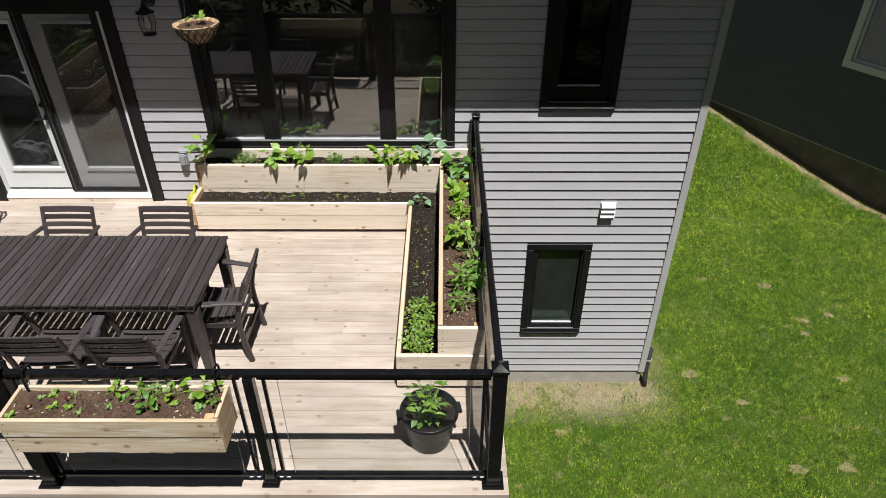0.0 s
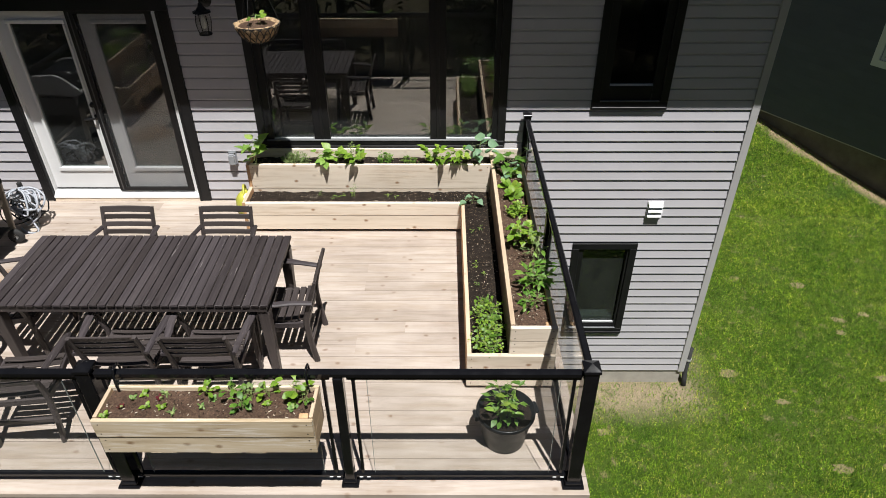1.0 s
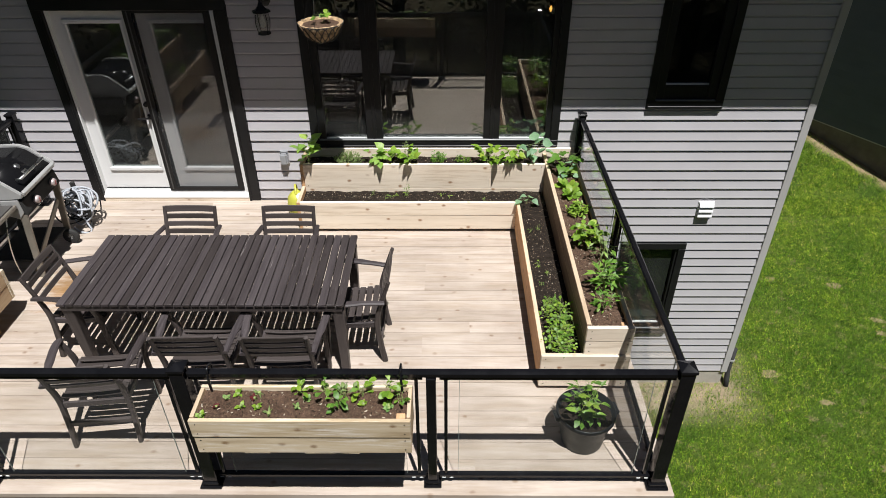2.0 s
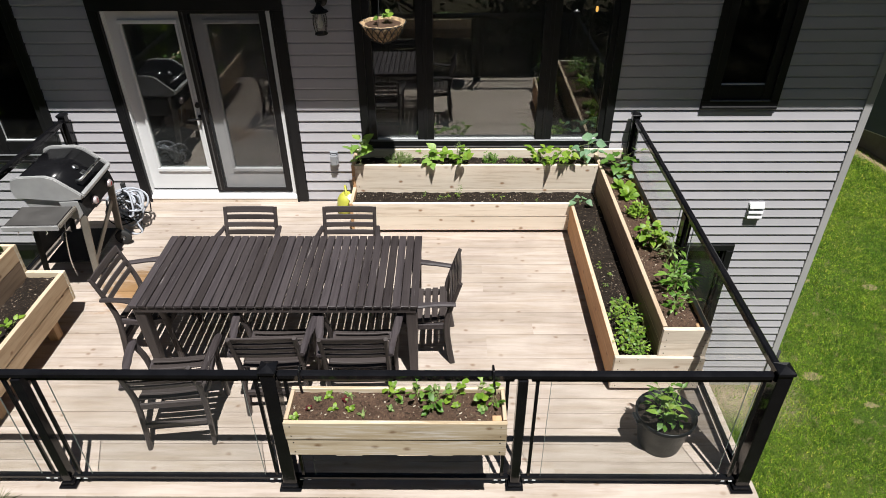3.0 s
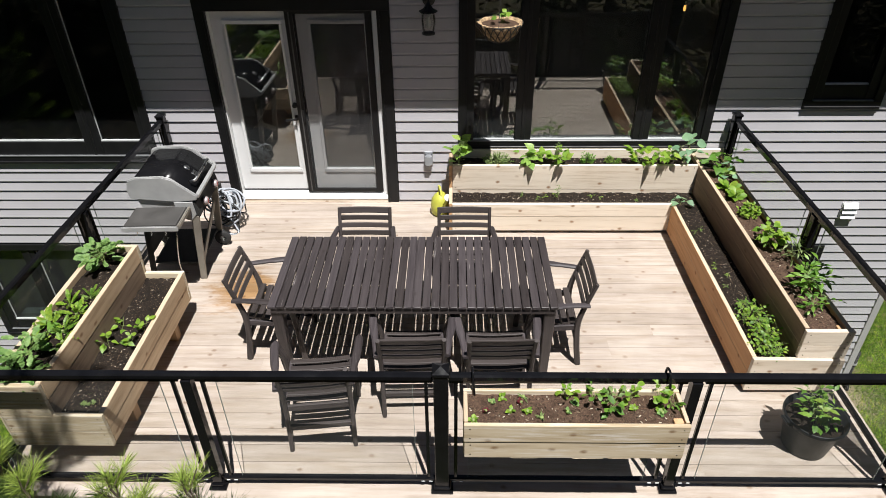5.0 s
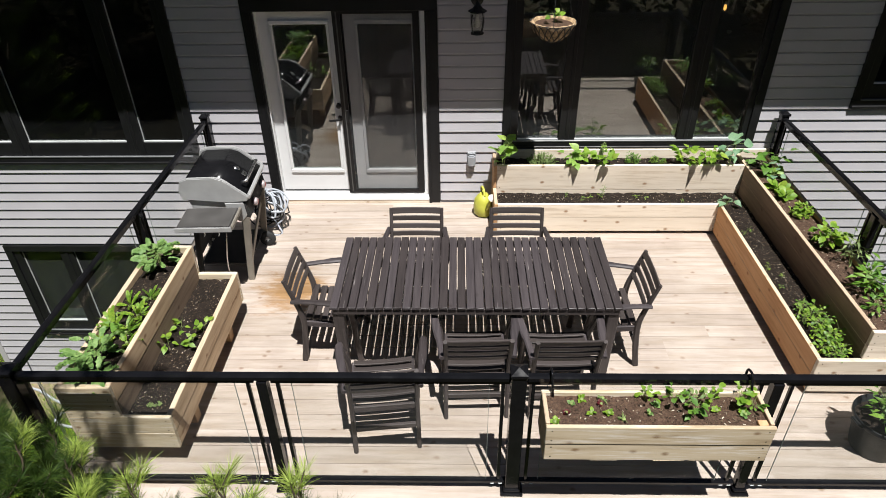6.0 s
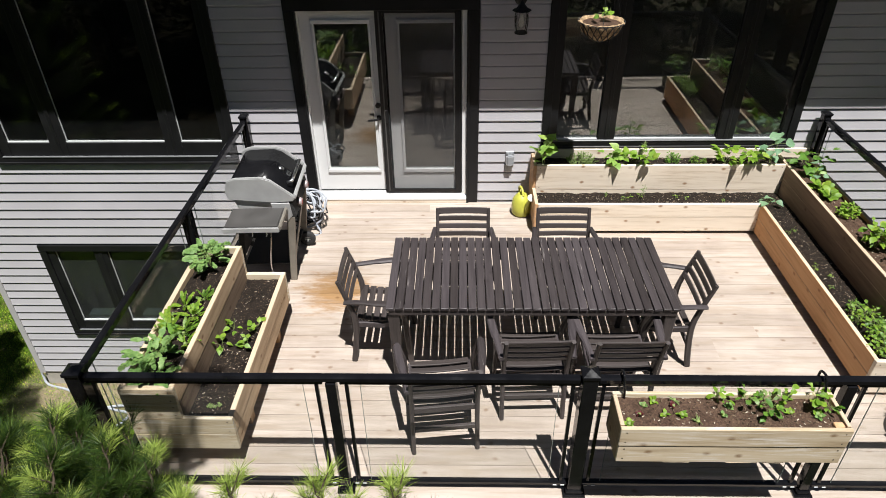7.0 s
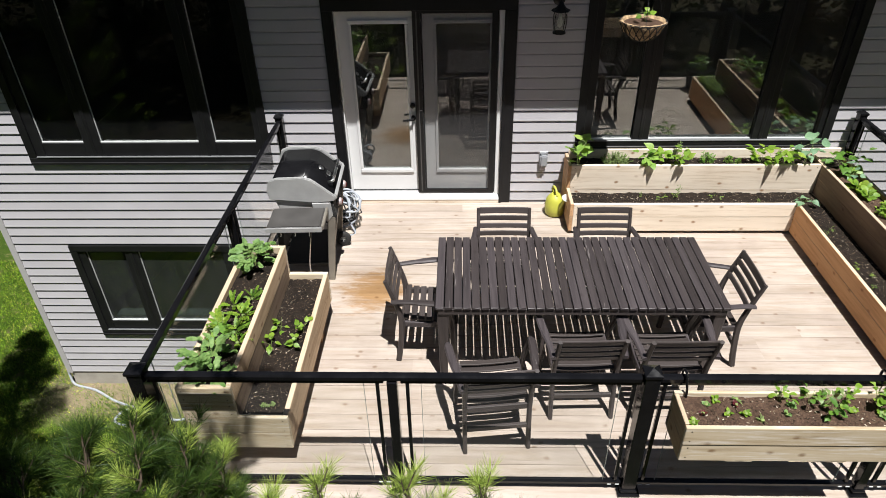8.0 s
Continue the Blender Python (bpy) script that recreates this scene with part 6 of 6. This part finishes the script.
def build_neighbour():
    o = Vector((6.885, 14.358, 0.0))
    d = Vector((0.5176, -0.8556, 0.0))
    m = Matrix(((d.x, -d.y, 0, o.x), (d.y, d.x, 0, o.y), (0, 0, 1, 0), (0, 0, 0, 1)))
    h = thing("neighbour_house", (o.x + 3, o.y - 3, GROUND), "dark grey sided house next door", "house")

    def put(name, bm, mat, parent=h, label=""):
        return part(name, turned(bm, m), mat, parent, label)

    # local x along the wall, local y into the house
    put("wall", wall_mesh(-6.0, 9.0, -2.2, 3.0, 0.02, 0.22, [(2.15, 3.35, -0.42, 0.85)]), SIDING_FAR)
    put("foundation", box(-5.95, 8.95, 0.05, 0.22, -3.6, -2.2), CONCRETE_OLD, h, "bare concrete foundation")
    put("drip_strip", box(-6.0, 9.0, 0.006, 0.03, -2.215, -2.19, 0.002), TRIM_GREY)
    z = -2.19
    while z < 2.95:
        segs = [(-6.0, 9.0)] if not (-0.55 < z + 0.07 < 0.92) else [(-6.0, 2.02), (3.48, 9.0)]
        for a, b in segs:
            put("siding_board", prism([(0.02, z + 0.155), (0.016, z + 0.155), (0.002, z + 0.012), (0.002, z), (0.02, z)], a, b), SIDING_FAR)
        z += 0.148
    w = put("window", wall_mesh(2.02, 3.48, -0.55, 0.98, -0.02, 0.06, [(2.15, 3.35, -0.42, 0.85)]), WHITE, h, "white window casing")
    put("sash", wall_mesh(2.152, 3.348, -0.418, 0.848, 0.03, 0.075, [(2.21, 3.29, -0.36, 0.79)]), WHITE, w)
    put("pane", box(2.21, 3.29, 0.05, 0.056, -0.36, 0.79), PANE, w, "dark glass")
    put("inner_room", box(2.1, 3.4, 0.6, 0.62, -0.6, 1.0), INSIDE, h)
    put("end_wall", box(-6.0, -5.8, 0.22, 8.0, -3.6, 3.0), SIDING_FAR)
    put("end_wall", box(8.8, 9.0, 0.22, 8.0, -3.6, 3.0), SIDING_FAR)
    put("rear_wall", box(-6.0, 9.0, 8.0, 8.2, -3.6, 3.0), SIDING_FAR)
    bm = prism([(-0.55, 3.0), (-0.55, 3.2), (4.1, 5.6), (8.75, 3.2), (8.75, 3.0)], -6.4, 9.4)
    put("roof", bm, ROOFING)


build_neighbour()


def lawn_height(x, y):
    t = max(0.0, min(1.0, (y - 11.6) / 3.6)) * max(0.0, min(1.0, (x - 3.2) / 2.0))
    return t * 0.75


for v in bpy.data.objects["ground"].data.vertices:
    v.co.z += lawn_height(v.co.x, v.co.y)


# ---- small bare spots and grass blades ----
BARE = [(5.8, 7.88, 0.12), (6.26, 8.01, 0.1), (5.53, 8.75, 0.14), (4.57, 8.95, 0.1), (5.71, 7.58, 0.09), (5.82, 6.64, 0.12), (4.23, 6.2, 0.1), (4.51, 5.14, 0.13), (5.13, 5.15, 0.11), (1.7, 5.68, 0.1), (3.68, 6.72, 0.14)]


def build_bare_spots():
    rng = random.Random(4)
    vs, fs = [], []
    for cx, cy, r in BARE:
        k = len(vs)
        z = GROUND + lawn_height(cx, cy) + 0.004
        vs.append((cx, cy, z + 0.006))
        for i in range(18):
            a = i * math.pi / 9
            q = r * rng.uniform(0.4, 0.75)
            vs.append((cx + 1.6 * q * math.cos(a), cy + q * math.sin(a), z))
        fs += [(k, k + 1 + i, k + 1 + (i + 1) % 18) for i in range(18)]
    tagged(raw("bare_spots", vs, fs, SAND), "small dry bare spots of tan earth in the lawn", "earth", kind="stuff")


SAND = plain("dry_earth", (0.17, 0.145, 0.075), 0.95, 0, 0.35, 14.0, 70.0, 0.6, 0.1)
build_bare_spots()


def build_grass():
    rng = np.random.default_rng(9)
    patches = [(0.3, 9.0, 1.2, 15.0, 620000), (-12.5, -5.3, 1.0, 9.5, 260000)]
    xs, ys = [], []
    for x0, x1, y0, y1, n in patches:
        xs.append(rng.uniform(x0, x1, n))
        ys.append(rng.uniform(y0, y1, n))
    x, y = np.concatenate(xs), np.concatenate(ys)
    # keep off the house, the bare strip, and the far side of the neighbour's wall
    in_house = (y > WALL - 0.02) & (x > X_LEFT - 0.02) & (x < X_RIGHT + 0.03)
    strip = (y > 6.05 + 0.25 * np.sin(x * 5.1) + 0.12 * np.sin(x * 17.0)) & (y < WALL) & (x > -9.3) & (x < 3.1) & (rng.random(len(x)) < 0.66)
    side = (x - 6.885) * 0.8556 + (y - 14.358) * 0.5176
    dry = (np.sin(x * 2.1 + np.sin(y * 1.7) * 1.3) * np.sin(y * 2.6 + np.sin(x * 1.3) * 1.7) > 0.80) & (rng.random(len(x)) < 0.55)
    bare = np.zeros(len(x), bool)
    for cx, cy, r in BARE:
        bare |= (((x - cx) / (1.7 * r)) ** 2 + ((y - cy) / r) ** 2 < rng.uniform(-0.9, 0.6, len(x)))
    edge = (side > -0.34 + 0.12 * np.sin(y * 3.7) + 0.07 * np.sin(y * 11.0)) & (rng.random(len(x)) < 0.85)
    keep = ~in_house & ~strip & ~edge & (side < -0.05) & ~dry & ~bare
    x, y = x[keep], y[keep]
    n = len(x)
    t = np.clip((y - 11.6) / 3.6, 0, 1) * np.clip((x - 3.2) / 2.0, 0, 1) * 0.75
    z = np.full(n, GROUND - 0.01) + t + 0.03 * (y > 10.9) * (x > 3.0)
    tuft = 0.6 + 0.5 * (np.sin(x * 3.3) * np.sin(y * 2.9) + 1) * 0.5 + rng.uniform(-0.2, 0.35, n)
    a = rng.uniform(0, 2 * np.pi, n)
    h = 0.045 * tuft + 0.012
    w = rng.uniform(0.0028, 0.0058, n)
    lean = rng.uniform(0.15, 1.0, n) * h
    b = rng.uniform(0, 2 * np.pi, n)
    co = np.empty((n, 3, 3))
    co[:, 0] = np.stack([x - np.cos(a) * w, y - np.sin(a) * w, z], 1)
    co[:, 1] = np.stack([x + np.cos(a) * w, y + np.sin(a) * w, z], 1)
    co[:, 2] = np.stack([x + np.cos(b) * lean, y + np.sin(b) * lean, z + h], 1)
    me = bpy.data.meshes.new("grass")
    me.vertices.add(n * 3)
    me.vertices.foreach_set("co", co.reshape(-1))
    me.loops.add(n * 3)
    me.loops.foreach_set("vertex_index", np.arange(n * 3, dtype=np.int32))
    me.polygons.add(n)
    me.polygons.foreach_set("loop_start", np.arange(0, n * 3, 3, dtype=np.int32))
    me.update()
    me.validate()
    tagged(link_mesh("grass", me, BLADES), "short mown green grass with yellowed patches", "grass", kind="stuff")


build_grass()


# ---- pines ----
def needles(vs, fs, p, way, rng, n, length):
    """A tuft of long thin needles round a shoot."""
    way = way.normalized()
    a = way.cross(Vector((0.3, 0.7, 0.2))).normalized()
    b = way.cross(a)
    for i in range(n):
        t = rng.uniform(0, 2 * math.pi)
        open_ = rng.uniform(0.25, 1.15)
        q = (way * math.cos(open_) + (a * math.cos(t) + b * math.sin(t)) * math.sin(open_)).normalized()
        s = p - way * rng.uniform(0, 0.09)
        L = length * rng.uniform(0.7, 1.1)
        side = q.cross(Vector((rng.uniform(-1, 1), rng.uniform(-1, 1), rng.uniform(-1, 1)))).normalized() * 0.0010
        k = len(vs)
        tip = s + q * L + Vector((0, 0, -0.012 * rng.random()))
        vs.extend((s - side, s + side, s + q * L * 0.6 + side * 0.8, tip, s + q * L * 0.6 - side * 0.8))
        fs.append((k, k + 1, k + 2, k + 3, k + 4))


def pine(base, top, reach, seed, label, levels, dense=1.0, extra=()):
    rng = random.Random(seed)
    base = Vector(base)
    th = thing("pine_tree", base, label, "tree", local=True)
    H = top - base.z
    trunk = tube([(0, 0, -0.1), (0.02, 0.0, H * 0.4), (0.0, 0.03, H * 0.75), (0.01, 0.02, H)], [0.085, 0.06, 0.035, 0.01], 9)
    part("trunk", trunk, BARK, th, "", True)
    vs, fs, tv, tf = [], [], [], []
    limbs = None
    shoots = []
    for lev in range(levels):
        f = 0.22 + 0.76 * lev / (levels - 1)
        z = H * f
        for k in range(5):
            ang = 2 * math.pi * (k + rng.random() * 0.6) / 5 + lev
            L = reach * (1.05 - f) ** 0.75 * rng.uniform(0.75, 1.1)
            d = Vector((math.cos(ang), math.sin(ang), 0.28 + 0.25 * f))
            shoots.append((Vector((0, 0, z)), d, L))
    for p0, d, L in shoots:
        d = d.normalized()
        pts = smooth_path([p0, p0 + d * L * 0.5 + Vector((0, 0, -0.03 * L)), p0 + d * L + Vector((0, 0, 0.06 * L))], 5)
        limbs = tube(pts, [0.020 * (1 - 0.8 * i / (len(pts) - 1)) * min(1, L) + 0.003 for i in range(len(pts))], 5, limbs)
        for i, p in enumerate(pts[2:]):
            f = (i + 2) / (len(pts) - 1)
            for s in (-1, 1, 0):
                if s == 0 and f < 0.98:
                    continue
                side = d.cross(Vector((0, 0, 1))).normalized() * s
                w = (d * 0.8 + side * rng.uniform(0.6, 1.0) + Vector((0, 0, rng.uniform(0.1, 0.6)))).normalized()
                tl = 0.28 * L * (1.1 - 0.8 * f) * rng.uniform(0.7, 1.1) + 0.05 if s else 0.02
                e = p + w * tl
                limbs = tube([p, e], [0.005, 0.003], 4, limbs)
                up = (w + Vector((0, 0, 0.9))).normalized()
                young = f > 0.9
                needles(tv if young else vs, tf if young else fs, e, up, rng, int((46 if young else 40) * dense), 0.12)
                if s:
                    needles(vs, fs, p.lerp(e, 0.5), up, rng, int(26 * dense), 0.11)
    for q in extra:
        q = [Vector(p) - base for p in q]
        pts = smooth_path(q, 6)
        n = len(pts) - 1
        limbs = tube(pts, [0.008 * (1 - 0.8 * i / n) + 0.0025 for i in range(n + 1)], 5, limbs)
        d = (pts[-1] - pts[-4]).normalized()
        run = max(1.0, (pts[-1] - pts[0]).length)
        for back, turn in ((0, 0), (0.05, 60), (0.09, 130), (0.13, 200), (0.17, 265), (0.22, 330), (0.28, 40), (0.33, 110), (0.39, 190), (0.45, 270), (0.51, 20), (0.57, 100), (0.63, 200)):
            p = pts[-1] - d * back if back < 0.36 else pts[max(0, int(n * (1 - back / run)))]
            t = math.radians(turn) + rng.uniform(-0.4, 0.4)
            w = (Vector((math.cos(t), math.sin(t), 0)) * (0 if back == 0 else 1) + Vector((0, 0, 0.75)) + d * 0.3).normalized()
            e = p + w * (0.02 if back == 0 else rng.uniform(0.06, 0.13))
            limbs = tube([p, e], [0.004, 0.0025], 4, limbs)
            young = (back < 0.10 and q[-1].x + base.x > -4.5) or rng.random() < 0.12
            needles(tv if young else vs, tf if young else fs, e, (w + Vector((0, 0, 0.5))), rng, int(80 * dense), 0.105)
    part("branch", limbs, BARK, th)
    raw("crown", [tuple(v) for v in vs], fs, NEEDLE, th, "long soft dark green needles")
    raw("young_crown", [tuple(v) for v in tv], tf, NEEDLE_TIP, th, "bright green young needles")


TRUNK = (-5.35, 1.05, GROUND)
SPRAYS = [((-5.33, 1.06, -0.2), ((-5.3 + x) / 2, 0.95, 0.55), (x, y - 0.12, z - 0.30), (x, y, z)) for x, y, z in ((-4.30, 1.69, 1.52), (-4.12, 1.74, 1.55), (-3.78, 1.76, 1.53), (-3.64, 1.66, 1.50), (-3.47, 1.75, 1.52))]
rng_p = random.Random(61)
for k in range(64):
    x = rng_p.uniform(-6.4, -4.72)
    y = rng_p.uniform(1.8, 2.42)
    peak = 1.40 - abs(x + 5.05) * (0.72 if x < -5.05 else 1.3)
    z = min(1.62, peak - (y - 2.35) * 1.1) - rng_p.random() ** 1.3 * 0.55
    SPRAYS.append(((-5.35, 1.06, z - 0.9), ((-5.35 + x) / 2, 1.45, z - 0.45), (x, y - 0.10, z - 0.16), (x, y, z)))
# limbs overhead, out over the end of the deck
for k in range(8):
    x, y, z = rng_p.uniform(-5.2, -4.3), rng_p.uniform(1.0, 1.8), rng_p.uniform(4.55, 5.3)
    SPRAYS.append(((-5.33, 1.06, z - 0.5), ((-5.35 + x) / 2, (1.06 + y) / 2, z - 0.2), (x - 0.12, y - 0.05, z - 0.08), (x, y, z)))
pine(TRUNK, 4.6, 0.8, 3, "young white pine growing against the deck", 11, 1.3, SPRAYS)
pine((-9.0, 4.4, GROUND), 5.5, 1.15, 4, "white pine at the edge of the lawn", 15, 1.0)


# ---- woodland behind the viewpoint, seen in the window glass ----
def broad_tree(base, h, r, seed):
    rng = random.Random(seed)
    base = Vector(base)
    th = thing("woodland_tree", base, "tall leafy tree at the edge of the woods", "tree", "woodland trees", local=True)
    part("trunk", tube([(0, 0, -0.2), (0.1, 0.05, h * 0.4), (0.0, 0.1, h * 0.8)], [0.2, 0.15, 0.05], 8), BARK, th)
    limbs = None
    vs, fs = [], []
    for k in range(46):
        f = rng.uniform(0.12, 1.0)
        a = rng.uniform(0, 2 * math.pi)
        R = r * math.sqrt(max(0.05, math.sin(math.pi * min(0.97, f * 0.9 + 0.05)))) * rng.uniform(0.35, 1.0)
        c = Vector((math.cos(a) * R, math.sin(a) * R, h * f))
        limbs = tube([(0.05, 0.05, h * f * 0.75), c], [0.05, 0.015], 4, limbs)
        for i in range(60):
            p = c + Vector((rng.gauss(0, 0.45), rng.gauss(0, 0.45), rng.gauss(0, 0.32)))
            w = Vector((rng.uniform(-1, 1), rng.uniform(-1, 1), rng.uniform(-0.6, 0.4)))
            leaf(vs, fs, p, w, Vector((rng.uniform(-0.5, 0.5), rng.uniform(-0.5, 0.5), 1)), rng.uniform(0.18, 0.34), 0.16, 0.2, 0.2, (0.2, 1.0, 0.0), 0.0, rng)
    part("branch", limbs, BARK, th)
    raw("crown", [tuple(v) for v in vs], fs, WOODS, th)


rng_t = random.Random(8)
for k in range(13):
    broad_tree((-21 + k * 2.7 + rng_t.uniform(-0.7, 0.7), -6.2 + rng_t.uniform(-0.9, 0.6), GROUND), rng_t.uniform(9, 12), rng_t.uniform(1.8, 2.4), 200 + k)
for k in range(12):
    broad_tree((-25 + k * 3.6 + rng_t.uniform(-1, 1), -11.5 + rng_t.uniform(-1.5, 1.5), GROUND), rng_t.uniform(11, 15), rng_t.uniform(2.2, 2.8), 240 + k)
for k in range(6):
    broad_tree((-19 + rng_t.uniform(-2, 2), -3 + k * 4.0, GROUND), rng_t.uniform(8, 12), 2.3, 230 + k)


# ---- pendant lamp indoors ----
def build_pendant():
    x, y, z = 0.36, 8.24, 1.66
    p = thing("pendant_lamp", (x, y, z), "small warm glowing pendant lamp indoors", "lamp")
    part("cord", tube([(x, y, z + 0.09), (x, y, 2.5)], 0.004, 5), BLACK, p)
    part("socket", lathe([(0.0, 0.09), (0.018, 0.088), (0.02, 0.045), (0.0, 0.045)], 12, None, (x, y, z)), BLACK, p)
    m, nt, b = mat_base("warm_bulb", 0.3, color=(0.9, 0.6, 0.25))
    b.inputs["Emission Color"].default_value = (1.0, 0.45, 0.10, 1)
    b.inputs["Emission Strength"].default_value = 2.5
    part("bulb", lathe([(0.0, -0.03), (0.012, -0.024), (0.018, 0.0), (0.014, 0.03), (0.010, 0.044), (0.0, 0.044)], 14, None, (x, y, z)), m, p, "glowing warm bulb", True)


build_pendant()


# ---- deck: frame, fascia and boards ----
deck = thing("deck", (-2.47, 4.6, -0.14), "pale new softwood deck with long boards", "deck", kind="structure")
part("joist_frame", wall_mesh(DECK_X0 + 0.04, DECK_X1 - 0.04, -0.24, -0.041, DECK_Y0 + 0.04, WALL - 0.02, []), CEDAR_X, deck)
part("fascia", box(DECK_X0 + 0.004, DECK_X1 - 0.004, DECK_Y0 + 0.012, DECK_Y0 + 0.038, -0.25, -0.0415, 0.003), DECK, deck)
part("fascia", box(DECK_X1 - 0.038, DECK_X1 - 0.008, DECK_Y0 + 0.04, WALL - 0.02, -0.25, -0.0415, 0.003), CEDAR_Y, deck)
part("fascia", box(DECK_X0 + 0.008, DECK_X0 + 0.038, DECK_Y0 + 0.04, WALL - 0.02, -0.25, -0.0415, 0.003), CEDAR_Y, deck)
for x in (DECK_X0 + 0.3, -2.5, DECK_X1 - 0.3):
    part("support_post", box(x - 0.07, x + 0.07, DECK_Y0 + 0.25, DECK_Y0 + 0.39, GROUND - 0.1, -0.241, 0.006), CEDAR_Z, deck)


def build_boards():
    rng = random.Random(31)
    cache = {}
    pitch = 0.1446
    y = 4.027
    while y - pitch > DECK_Y0 - 0.02:
        y -= pitch
    lines = []
    while y < WALL - 0.03:
        lines.append(y)
        y += pitch
    lines[0] = max(lines[0], DECK_Y0)
    if lines[0] > DECK_Y0 + 0.01:
        lines.insert(0, DECK_Y0)
    lines.append(WALL - 0.022)
    for y0, y1 in zip(lines, lines[1:]):
        if y1 - y0 < 0.03:
            continue
        cuts = [DECK_X0]
        x = DECK_X0 + 0.406 * rng.choice((4, 5, 7, 9, 11))
        while x < DECK_X1 - 0.7:
            cuts.append(x)
            x += 0.406 * rng.choice((6, 8, 9, 12))
        cuts.append(DECK_X1)
        for a, b in zip(cuts, cuts[1:]):
            key = (round(b - a, 3), round(y1 - y0, 3))
            if key not in cache:
                L, w = b - a, y1 - y0 - 0.0034
                bm = box(-L / 2, L / 2, -w / 2, w / 2, -0.036, 0.0)
                me = bpy.data.meshes.new("plank")
                bm.to_mesh(me)
                bm.free()
                me.materials.append(DECK)
                cache[key] = me
            ob = new("plank", cache[key])
            ob.parent = deck
            ob.location = Vector(((a + b) / 2, (y0 + y1) / 2, -0.001 - rng.uniform(0, 0.0008))) - ORIGIN[deck]
            ob.rotation_euler = (rng.uniform(-0.004, 0.004), 0, 0)


build_boards()
